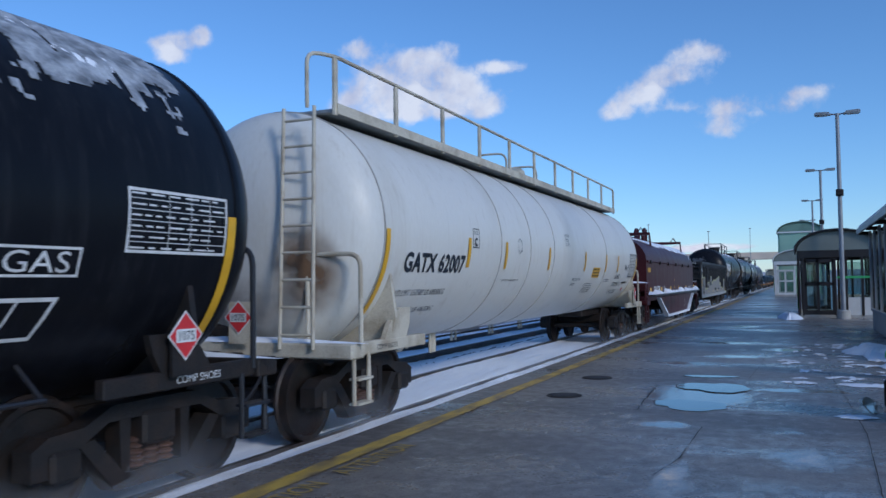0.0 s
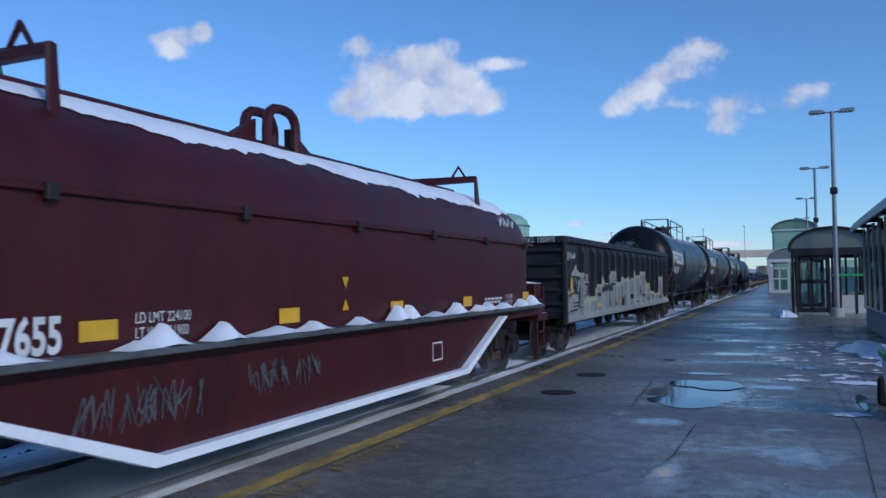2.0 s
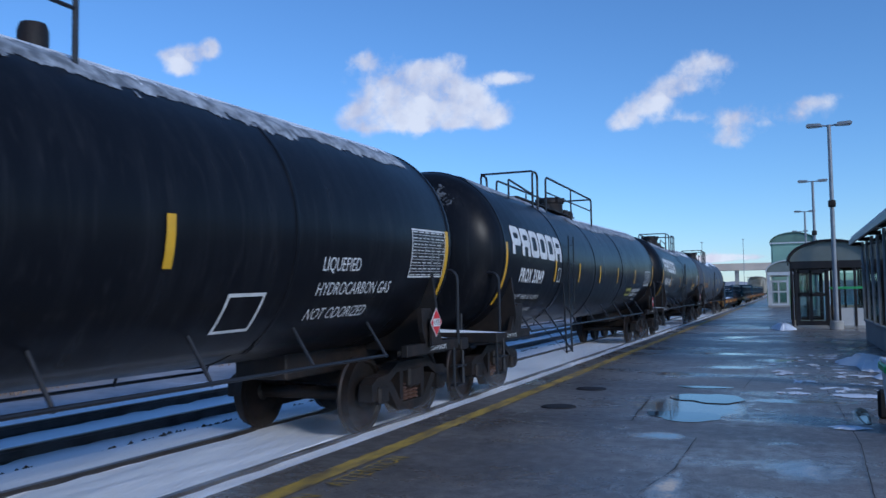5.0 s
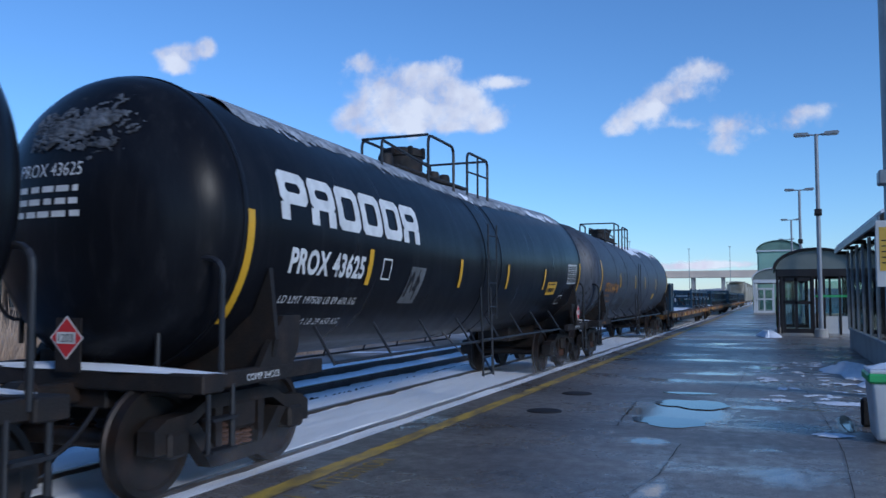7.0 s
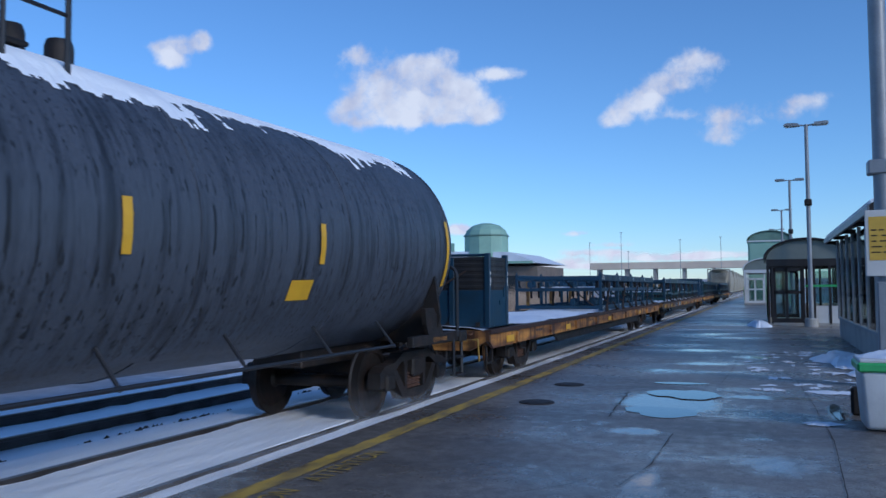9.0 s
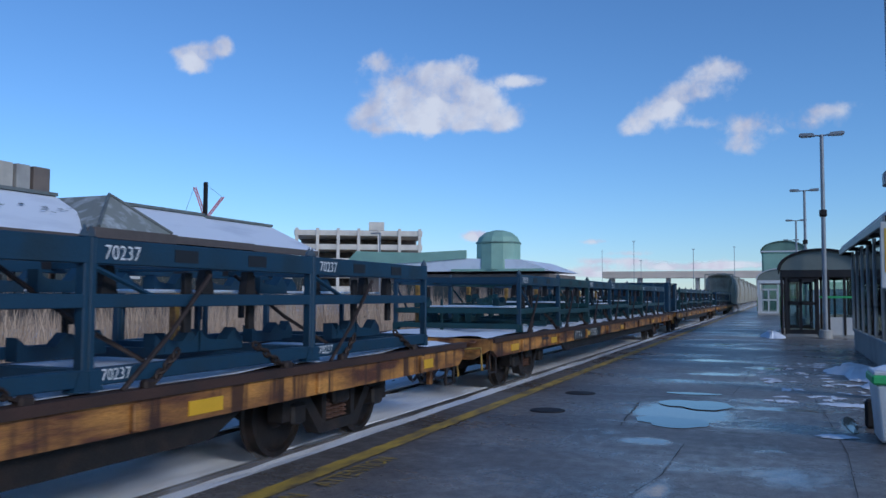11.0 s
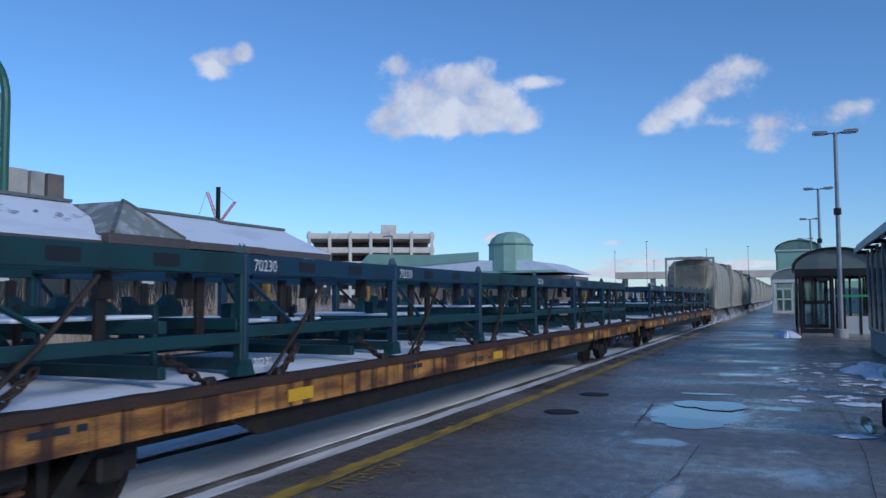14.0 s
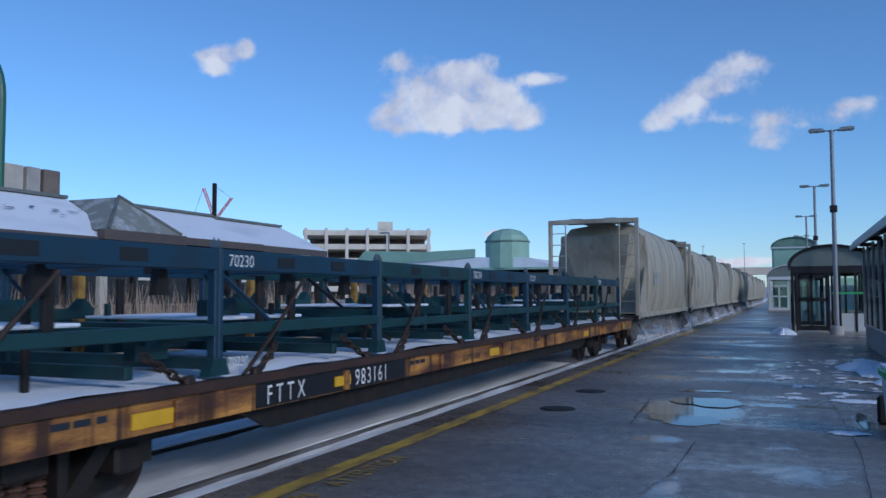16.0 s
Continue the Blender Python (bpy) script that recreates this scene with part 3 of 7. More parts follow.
def data_panel(c, r, zc, y, z, w, h, ink, seed):
    p = part("data_panel", wrap(ring_bm(w, h, 0.022), r, zc, y, z, 0.007), ink, c)
    k = max(3, int(h / 0.075))
    for i in range(1, k):
        part("panel_rule", wrap(rect_bm(w, 0.006, 0, h * i / k), r, zc, y, z, 0.007), ink, p)
    for q in (0.38, 0.6, 0.8):
        part("panel_rule", wrap(rect_bm(0.006, h, w * q, 0), r, zc, y, z, 0.0075), ink, p)
    b = bars_bm(w - 0.06, h, k, seed, 0.17)
    onto(b, Matrix.Translation((0.03, 0, 0)))
    tagged(part("small_print", wrap(b, r, zc, y, z, 0.008), ink, p), kind="stuff")


def snow_cap(c, r, zc, y0, y1, a0, a1, seed, material=None, lift=0.03, bias=0.1):
    """Snow lying along the top of a tank between two angles from the top, with ragged gaps."""
    bias -= 0.30 if material is FROST and a0 > 0 else 0.0
    bm = bmesh.new()
    ny, na = int((y1 - y0) / 0.035), max(40, int((a1 - a0) * r / 0.035))
    grid = {}
    for i in range(ny + 1):
        for j in range(na + 1):
            y = y0 + (y1 - y0) * i / ny
            f = j / na
            a = a0 + (a1 - a0) * f
            edge = min(f, 1 - f) * 3.2
            q = edge - 0.42 + 0.55 * fbm(y * 0.9 + seed * 9, a * 2.5, seed, 5) + 0.16 * fbm(y * 7, a * 16, seed, 3) + 0.26 * fbm(y * 13, a * 2.2, seed + 5, 3) + bias + min(0, min(i, ny - i) / 6 - 0.5)
            grid[i, j] = (q, Vector(((r + lift * min(1, max(0.12, q * 2))) * math.sin(a), y, zc + (r + lift * min(1, max(0.12, q * 2))) * math.cos(a))))
    vs = {}
    for i in range(ny):
        for j in range(na):
            ks = ((i, j), (i + 1, j), (i + 1, j + 1), (i, j + 1))
            if sum(grid[k][0] for k in ks) > 0:
                bm.faces.new([vs.setdefault(k, bm.verts.new(grid[k][1]) if k not in vs else vs[k]) for k in ks])
    if bm.faces:
        for v in [v for v in bm.verts if not v.link_faces]:
            bm.verts.remove(v)
        part("snow", bm, material or SNOW, c, "patchy wind-blown snow", True)
    else:
        bm.free()


def head_frost(c, ys, head, r, zc, x0, z0, w, hgt):
    """A rough patch of frozen snow stuck on the near head of a tank."""
    bm = bmesh.new()
    n = 84
    vs = {}
    q = {}
    for i in range(n + 1):
        for j in range(n + 1):
            u, v = 2 * i / n - 1, 2 * j / n - 1
            x, z = x0 + u * w, z0 + v * hgt
            f = 1 - (x * x + z * z) / (r * r)
            q[i, j] = (0.55 - u * u - v * v + 0.9 * fbm(u * 2.2, v * 2.2 - u, r * 9, 5) + 0.8 * fbm(u * 13, v * 13, r, 3)) if f > 0.02 else -9
            vs[i, j] = Vector((x, -ys - head * math.sqrt(max(0, f)) - 0.012 - 0.02 * max(0, min(1, q[i, j])), zc + z))
    made = {}
    for i in range(n):
        for j in range(n):
            ks = ((i, j), (i + 1, j), (i + 1, j + 1), (i, j + 1))
            if min(q[k] for k in ks) > -5 and sum(q[k] for k in ks) > 0:
                for k in ks:
                    if k not in made:
                        made[k] = bm.verts.new(vs[k])
                bm.faces.new([made[k] for k in ks])
    part("frost", bm, HEADFROST, c, "frozen snow stuck to the tank head", True)


def stain_mat(name, tint):
    m = bpy.data.materials.new(name)
    m.use_nodes = True
    n, ln = m.node_tree.nodes, m.node_tree.links
    b = n["Principled BSDF"]
    b.inputs["Base Color"].default_value, b.inputs["Roughness"].default_value = (*tint, 1), 0.7
    at, tc, no, mu = n.new("ShaderNodeAttribute"), n.new("ShaderNodeTexCoord"), n.new("ShaderNodeTexNoise"), n.new("ShaderNodeMath")
    at.attribute_name = "thickness"
    no.inputs["Scale"].default_value, no.inputs["Detail"].default_value = 5, 5
    ln.new(tc.outputs["Object"], no.inputs["Vector"])
    mu.operation, mu.use_clamp = "MULTIPLY", True
    ln.new(at.outputs["Fac"], mu.inputs[0])
    ln.new(no.outputs[0], mu.inputs[1])
    ln.new(mu.outputs[0], b.inputs["Alpha"])
    return m


RUSTSTAIN = stain_mat("brown_rust_stain", (0.16, 0.09, 0.045))


def head_stain(c, ys, head, r, zc, x0, z0, w, hgt, most):
    """A soft rusty stain on the near head of a tank."""
    bm = bmesh.new()
    lay = bm.verts.layers.float.new("thickness")
    n = 16
    g = []
    for i in range(n + 1):
        col = []
        for j in range(n + 1):
            u, v = 2 * i / n - 1, 2 * j / n - 1
            x, z = x0 + u * w, z0 + v * hgt
            q = bm.verts.new((x, -ys - head * math.sqrt(max(0.0, 1 - (x * x + z * z) / (r * r))) - 0.006, zc + z))
            q[lay] = most * max(0.0, 1 - math.hypot(u, v)) ** 0.8
            col.append(q)
        g.append(col)
    for a, b in zip(g, g[1:]):
        for j in range(n):
            bm.faces.new((a[j], b[j], b[j + 1], a[j + 1]))
    part("rust_stain", bm, RUSTSTAIN, c, "soft brown rust stain", True)


def tank_shell(c, h, r, zc, material, end=0.9, head=0.75, seams=()):
    """The cylinder with its dished heads; returns the y where the straight shell ends."""
    y1 = h - end
    ys = y1 - head
    prof = []
    k = 10
    for i in range(k + 1):
        a = math.pi / 2 * i / k
        prof.append((r * math.sin(a), -ys - head * math.cos(a)))
    prof += [(r, -ys + 0.001 + (2 * ys) * i / 8) for i in range(1, 8)]
    for i in range(k + 1):
        a = math.pi / 2 * (1 - i / k)
        prof.append((r * math.sin(a), ys + head * math.cos(a)))
    bm = bmesh.new()
    lathe(bm, prof, Matrix.Translation((0, 0, zc)) @ Matrix.Rotation(radians(-90), 4, "X"), 64)
    shell = part("tank", bm, material, c, "", True)
    for y in (-ys, ys, *seams):
        bm = bmesh.new()
        k = 0.4 if material is WHITE else 1.0
        lathe(bm, [(r - 0.01, -0.035 * k), (r + 0.008, -0.03 * k), (r + 0.012, 0), (r + 0.008, 0.03 * k), (r - 0.01, 0.035 * k)], Matrix.Translation((0, y, zc)) @ Matrix.Rotation(radians(-90), 4, "X"), 64)
        part("weld_band", bm, SEAM if material is WHITE else material, shell, "", True)
    return ys


def ladder(parent, x, y, z0, z1, w, material, lean=0.0, r=0.018):
    """A side ladder in the plane of x, its rungs along y."""
    l = part("ladder", bar([(x, y - w / 2, z0), (x + lean, y - w / 2, z1)], r), material, parent)
    part("ladder_rail", bar([(x, y + w / 2, z0), (x + lean, y + w / 2, z1)], r), material, l)
    k = int((z1 - z0) / 0.33)
    for i in range(k):
        f = (i + 0.5) / k
        part("rung", bar([(x + lean * f, y - w / 2, z0 + (z1 - z0) * f), (x + lean * f, y + w / 2, z0 + (z1 - z0) * f)], r * 0.8), material, l)


def end_platform(c, h, s, zc, r, material, rail_m, saddle_m, deep=1.35):
    """End sill, step platform, railing, saddle at one end of a tank car."""
    y = s * (h - 0.35)
    bm = new_box((0, s * (h - 0.2), 0.98), (2.9, 0.28, 0.16), 0.015)
    box(bm, (0, s * (h - 0.55), 0.93), (2.7, 0.5, 0.05))
    sill = part("end_sill", bm, material, c)
    bm = bmesh.new()
    box(bm, (0, s * (h - 1.6), 0.90), (0.72, 2.9, 0.36), None, 0.02)
    part("stub_sill", bm, STEEL, c)
    for x in (-1.40, 1.40):
        pts = [(x, y, 0.98), (x, y, 2.02), (x * 0.52, y, 2.02), (x * 0.52, y, 0.98)]
        part("handrail", bar(rounded(pts, 0.16), 0.026), rail_m, sill)
        bm = bmesh.new()
        st = [(x * 1.0, y - 0.16, 0.95), (x, y - 0.16, 0.42), (x, y + 0.16, 0.42), (x, y + 0.16, 0.95)]
        tube(bm, st, 0.022)
        box(bm, (x, y, 0.42), (0.12, 0.32, 0.025))
        box(bm, (x, y, 0.68), (0.12, 0.32, 0.025))
        part("sill_step", bm, rail_m, sill)
        bm = bmesh.new()
        box(bm, (x * 0.97, s * (h - 1.15), 0.99), (0.09, 1.7, 0.14), None, 0.01)
        part("side_sill", bm, material, sill)
    # the saddle that carries the tank over the truck
    for q in (-1, 1):
        bm = bmesh.new()
        out = [(q * 0.30, 0.95), (q * 1.36, 0.95), (q * 1.44, 1.30), (q * 1.36, zc - r * 0.30), (q * 1.18, zc - r * 0.60), (q * 0.75, zc - r * 0.84), (q * 0.30, zc - r * 0.97)]
        ys = s * (h - 1.12)
        prism(bm, out, "y", ys - 0.03, ys + 0.03)
        lean = [(ys - 0.30 * s, 1.0), (ys + 0.26 * s, 1.0), (ys + 0.10 * s, 1.22), (ys - 0.16 * s, zc - r * 0.62), (ys - 0.46 * s, zc - r * 0.62), (ys - 0.42 * s, 1.20)]
        prism(bm, lean, "x", q * 1.37 - 0.03, q * 1.37 + 0.03)
        part("saddle", bm, saddle_m, c)
    bm = new_box((-0.55, s * (h - 0.62), 1.12), (0.5, 0.34, 0.24), 0.04)
    tube(bm, [(-0.95, s * (h - 0.4), 1.25), (-0.95, s * (h - 0.4), 1.75)], 0.025)
    lathe(bm, [(0.26, -0.02), (0.29, 0), (0.26, 0.02)], Matrix.Translation((-0.95, s * (h - 0.34), 1.75)) @ Matrix.Rotation(radians(90), 4, "X"), 18)
    part("hand_brake", bm, STEEL, c)
    return sill


def top_fittings(c, r, zc, y0, y1, rail_m, style, mid, man=None):
    """The walkway, railing and dome on the top of a tank; y0 to y1 is the railing's reach."""
    zt = zc + r
    if style == "long":
        # a walkway along the whole top with a handrail on the near side
        w = part("walkway", new_box((0.55, (y0 + y1) / 2, zt - 0.04), (0.55, y1 - y0, 0.05), 0.01), GREYSTEEL, c)
        n = 10
        for i in range(n + 1):
            y = y0 + (y1 - y0) * i / n
            part("post", new_box((0.80, y, zt + 0.24), (0.045, 0.075, 0.68), 0.008), rail_m, w)
        bm = bmesh.new()
        tube(bm, rounded([(0.62, y0 - 0.32, zt - 0.05), (0.62, y0 - 0.32, zt + 0.60), (0.80, y0, zt + 0.60), (0.80, y1, zt + 0.60), (0.80, y1, zt)], 0.14), 0.024)
        part("top_rail", bm, rail_m, w)
        part("toe_strip", new_box((0.83, (y0 + y1) / 2, zt - 0.02), (0.02, y1 - y0, 0.12)), rail_m, w)
        bm = bmesh.new()
        lathe(bm, [(0, 0.46), (0.34, 0.44), (0.40, 0.38), (0.42, 0.0)], Matrix.Translation((0, mid, zt - 0.08)), 24)
        part("valve_dome", bm, rail_m, c, "", True)
        for q in (-1.0, 1.1):
            part("hoop", bar(rounded([(-0.35, mid + q, zt), (-0.35, mid + q, zt + 0.55), (0.35, mid + q, zt + 0.55), (0.35, mid + q, zt)], 0.2), 0.022), rail_m, w)
        return
    w = part("walkway", new_box((0, (y0 + y1) / 2 + 0.6, zt + 0.01), (0.9, (y1 - y0) * 0.7, 0.04), 0.01), STEEL, c)
    lo, hi = zc + math.sqrt(r * r - 0.64) - 0.03, zt + 0.52
    for x in (-0.35, 0.8):
        a = rounded([(x, y0 + 1.6, lo), (x, y0 + 1.6, hi), (x, mid - 0.3, hi), (x, mid - 0.3, lo)], 0.14)
        part("railing", bar(a, 0.024), rail_m, w)
        b = rounded([(x, mid + 0.35, lo), (x, mid + 0.35, hi + 0.02), (x, y1, hi), (x, y1, lo)], 0.14)
        part("railing", bar(b, 0.024), rail_m, w)
        part("mid_rail", bar([(x, mid + 0.35, zt + 0.2), (x, y1, zt + 0.2)], 0.018), rail_m, w)
        part("post", bar([(x, (mid + 0.35 + y1) / 2, lo), (x, (mid + 0.35 + y1) / 2, hi)], 0.02), rail_m, w)
        part("grab_rail", bar(rounded([(x, y0, lo), (x, y0, zt + 0.12), (x, y0 + 1.6, zt + 0.02)], 0.06), 0.02), rail_m, w)
    for y in (y0 + 1.6, y1):
        part("cross_rail", bar([(-0.35, y, hi), (0.8, y, hi)], 0.022), rail_m, w)
    mid = man if man is not None else mid
    bm = bmesh.new()
    lathe(bm, [(0, 0.50), (0.30, 0.48), (0.36, 0.44), (0.36, 0.34), (0.33, 0.33), (0.33, -0.05)], Matrix.Translation((0, mid + 0.1, zt)), 24)
    for j in range(8):
        a = 2 * math.pi * j / 8
        box(bm, (0.36 * math.cos(a), mid + 0.1 + 0.36 * math.sin(a), zt + 0.42), (0.06, 0.06, 0.12))
    part("manway", bm, STEEL, c, "", True)
    for q in (1.1, 1.6, -0.8):
        bm = bmesh.new()
        lathe(bm, [(0, 0.26), (0.10, 0.24), (0.12, 0.18), (0.12, -0.05)], Matrix.Translation((0.12, mid + q, zt)), 14)
        part("valve", bm, STEEL, c, "", True)


GREYSTEEL = mat("grey_galvanised_steel", (0.30, 0.31, 0.32), 0.5, 0.5, 0.15, 4, 0.1)


def hanging_ladder(c, r, zc, y, rail_m):
    step = None
    for q in (-0.24, 0.24):
        bent = bar([(r * 0.95, y + q, zc - r * 0.35), (r * 0.98, y + q, 0.42), (r * 0.55, y + q * 2.6, zc - r * 0.86)], 0.018)
        step = part("hanging_step", bent, rail_m, c)
    for z in (0.44, 0.72, 1.0):
        part("rung", bar([(r * 0.97, y - 0.24, z), (r * 0.97, y + 0.24, z)], 0.016), rail_m, step)


def running_rail(c, h, zc, r, rail_m, x):
    """The pipe rail on brackets along the bottom of a tank."""
    y0, y1 = -h + 2.4, h - 2.4
    p = part("running_rail", bar([(x, y0, 0.98), (x, y1, 0.98)], 0.02), rail_m, c)
    if x < 0:
        part("lower_rail", bar([(x, y0, 0.72), (x, y1, 0.72)], 0.02), rail_m, p)
    k = 7
    for i in range(k + 1):
        y = y0 + (y1 - y0) * i / k
        part("bracket", bar([(x, y, 0.70 if x < 0 else 0.96), (x * 0.80, y, zc - r * 0.72)], 0.018), rail_m, p)


SAG = 0.13      # how far the middle of a funnel-bottomed tank lies below its ends
ON_TANK = ("tank", "weld_band", "reflective_stripe", "car_mark", "small_print", "logo_block", "logo_foot", "snow", "frost", "walkway", "railing", "mid_rail", "post", "grab_rail", "cross_rail", "manway", "valve", "data_panel", "panel_rule", "lettering", "route_box", "notice", "scratches", "spray_tag", "black_patch", "plate_letter", "chalk_mark")


def bend_tank(c, ys):
    """Slopes a tank, with all that is fixed to its shell, down to the middle of the car."""
    for ob in c.children_recursive:
        if ob.type == "MESH" and ob.name.split(".")[0] in ON_TANK:
            for v in ob.data.vertices:
                v.co.z -= SAG * max(0.0, 1 - abs(v.co.y) / ys) if v.co.z > 1.2 else 0.0


def tank_car(label, s0, s1, paint, r, top, rail_m, sill_m, saddle_m, mark, ink, style, stripe_at, un="", snow=(), letters=0.30, logo=False, seams=(), end_mark="", rails=True, fit=None, head=0.75, end=-0.08, ladder_y=None, frost=None, man=None, tape=(0.68, 0.40), wide=0.0):
    c, h = car_base("tank_car", label, s0, s1)
    zc = top - RAIL_Z - r
    ys = tank_shell(c, h, r, zc, paint, end, head, seams)
    for s in (-1, 1):
        end_platform(c, h, s, zc, r, sill_m, rail_m, saddle_m)
    f0, f1, mid = fit or (-1.6, 1.7, 0.0)
    top_fittings(c, r, zc, f0, f1, rail_m, style, mid, man)
    if style != "long":
        ly = mid if ladder_y is None else ladder_y
        hanging_ladder(c, r, zc, ly, rail_m)
        ladder(c, r + 0.05, ly, zc - r * 0.75, zc + r * 0.35, 0.42, rail_m, 0.0, 0.014)
    if rails:
        running_rail(c, h, zc, r, rail_m, 1.32)
        running_rail(c, h, zc, r, rail_m, -1.32)
    # curved yellow stripes at the ends, short ones along the side
    for y in (-ys + 0.02, ys - 0.14):
        part("reflective_stripe", wrap(rect_bm(0.10, 1.10 if tape[0] > 0.5 else 0.95), r, zc, y, zc - r * tape[0], 0.014), YELLOWTAPE, c)
    for y in stripe_at:
        part("reflective_stripe", wrap(rect_bm(0.10, 0.42), r, zc, y, zc - tape[1] + (SAG * (1 - abs(y) / ys) if paint is not WHITE else 0.0), 0.014), YELLOWTAPE, c)
    if mark:
        y, z = mark[1], mark[2]
        b = text_bm(mark[0], letters, 0.83 if paint is WHITE else 0.74, 1.08, 0.012)
        if wide:
            k = wide / max(v.co.x for v in b.verts)
            for v in b.verts:
                v.co.x *= k
        part("car_mark", wrap(b, r, zc, y, z, 0.008), ink, c)
        for i in range(2):
            b = text_bm(mark[3 + i], 0.125, 0.9, 1.1) if len(mark) > 3 else bars_bm(1.5, 0.08, 1, 3 + i, 0.6)
            tagged(part("small_print", wrap(b, r, zc, y + 0.02, z - 0.30 - 0.22 * i, 0.008), ink, c), kind="stuff")
    if paint is GREYTANK:
        tagged(part("small_print", wrap(text_bm("THE TANK CAR PEOPLE", 0.10, 0.78), r, zc, -6.47, 1.72, 0.008), ink, c), kind="stuff")
    if logo:
        y, z = logo
        for i in range(6):
            k = part("logo_block", wrap(ring_bm(0.50, 0.34 if i in (0, 1, 5) else 0.50, 0.12, 0, 0.16 if i in (0, 1, 5) else 0.0, 0.06), r, zc, y + i * 0.55, z, 0.009), LETTER, c)
            if i in (0, 1, 5):
                part("logo_foot", wrap(rect_bm(0.15, 0.17), r, zc, y + i * 0.55, z, 0.009), LETTER, k)
                if i:
                    part("logo_foot", wrap(rect_bm(0.15, 0.17, 0.34), r, zc, y + i * 0.55, z, 0.009), LETTER, k)
    for i, (a, b, q0, q1, m) in enumerate(snow):
        snow_cap(c, r, zc, a, b, radians(q0), radians(q1), int(s0) + i, m)
    if un:
        placard(c, Matrix.Translation((0.08, -h - 0.03, 1.34)) @ FRONT, un)
        part("placard_holder", new_box((0.08, -h - 0.01, 1.28), (0.28, 0.02, 0.46)), sill_m, c)
        placard(c, Matrix.Translation((1.475, h - 1.28, 1.32)) @ SIDE, un)
        part("placard_holder", new_box((1.45, h - 1.28, 1.20), (0.03, 0.26, 0.36)), sill_m, c)
    for s in (-1, 1):
        sn = blot(0, 0, 1.2, 0.13, 0, int(s0) + s, 36, 0.4, 0.05)
        part("snow", onto(sn, Matrix.Translation((0, s * (h - 0.2), 1.062))), SNOW, c, "snow on the end sill", True)
        tagged(part("small_print", onto(text_bm("COMP SHOES", 0.085, 1.0), Matrix.Translation((1.405, s * (h - 1.0) - 0.3, 0.955)) @ SIDE), ink if paint is not WHITE else DARKLETTER, c), kind="stuff")
    if frost:
        head_frost(c, ys, head, r, zc, *frost)
    if end_mark:
        for i, z in enumerate((0.36, 0.20, 0.09, -0.02)):
            if i == 0:
                b = text_bm(end_mark, 0.17, 0.85)
                onto(b, Matrix.Translation((-0.55, 0, 0)))
            else:
                b = bars_bm(0.85, 0.09, 1, i, 0.6)
                onto(b, Matrix.Translation((-0.55, 0, 0)))
            for k in range(1, 10):
                bmesh.ops.bisect_plane(b, geom=list(b.verts) + list(b.edges) + list(b.faces), plane_co=(-0.60 + k * 0.12, 0, 0), plane_no=(1, 0, 0))
            for v in b.verts:
                x, zz = v.co.x, z + v.co.y
                q = max(0.0, 1 - (x * x + zz * zz) / (r * r))
                v.co = Vector((x, -ys - head * math.sqrt(q) - 0.012, zc + zz))
            part("end_lettering", b, ink, c)
    return c, h, zc, ys


# a black gas tank car, already half past
c, h, zc, ys = tank_car("black pressure tank car with snow on its top", -11.6, 6.15, BLACK, 1.49, 3.60, BLACKRAIL, STEEL, STEEL, None, LETTER, "plain", (), "1075", ((-7.6, 8.0, -75, 66, FROST), (-7.6, 7.8, -60, 48, SNOW)), fit=(-2, 2, 0))
data_panel(c, 1.49, zc, 7.0, 1.93, 1.06, 0.46, LETTER, 5)
part("lettering_frame", wrap(ring_bm(3.62, 0.20, 0.018), 1.49, zc, 3.02, 1.76, 0.007), LETTER, c)
b = text_bm("LIQUEFIED PETROLEUM GAS", 0.20, 1.0)
long = max(v.co.x for v in b.verts)
for v in b.verts:
    v.co.x *= 3.46 / long
tagged(part("lettering", wrap(b, 1.49, zc, 3.1, 1.79, 0.008), LETTER, c), kind="stuff")
part("route_box", wrap(ring_bm(0.60, 0.32, 0.03), 1.49, zc, 5.85, 1.36, 0.008, 0.3), LETTER, c)
part("route_box", wrap(rect_bm(0.02, 0.30, 0.30, 0.01), 1.49, zc, 5.85, 1.36, 0.008, 0.3), LETTER, c)

# the white gas tank car
c, h, zc, ys = tank_car("dirty white pressure tank car with a long top railing", 7.35, 24.85, WHITE, 1.46, 3.62, CREAM, CREAM, CREAM, ("GATX 62007", -7.36, 1.84, "LD LMT 153500 LB 69650KG", "LT WT 109500 LB 49650KG"), DARKLETTER, "long", (-5.38, -3.76, -1.25, 1.61, 3.76, 5.22), "1075", (), 0.33, fit=(-7.9, 8.0, 0.6), rails=False, head=0.62, end=0.2, seams=(-3.95, -2.4, -0.88, 3.81), wide=1.92)
l = part("end_ladder", bar([(1.0, -h + 0.02, 1.0), (0.86, -h + 0.30, zc + 1.36)], 0.022), CREAM, c)
part("ladder_rail", bar([(0.58, -h + 0.02, 1.0), (0.46, -h + 0.30, zc + 1.36)], 0.022), CREAM, l)
for i in range(9):
    f = (i + 0.5) / 9
    part("rung", bar([(1.0 - 0.14 * f, -h + 0.02 + 0.28 * f, 1.0 + (zc + 0.36) * f), (0.58 - 0.12 * f, -h + 0.02 + 0.28 * f, 1.0 + (zc + 0.36) * f)], 0.016), CREAM, l)
data_panel(c, 1.46, zc, 6.92, 1.78, 1.0, 0.66, DARKLETTER, 5)
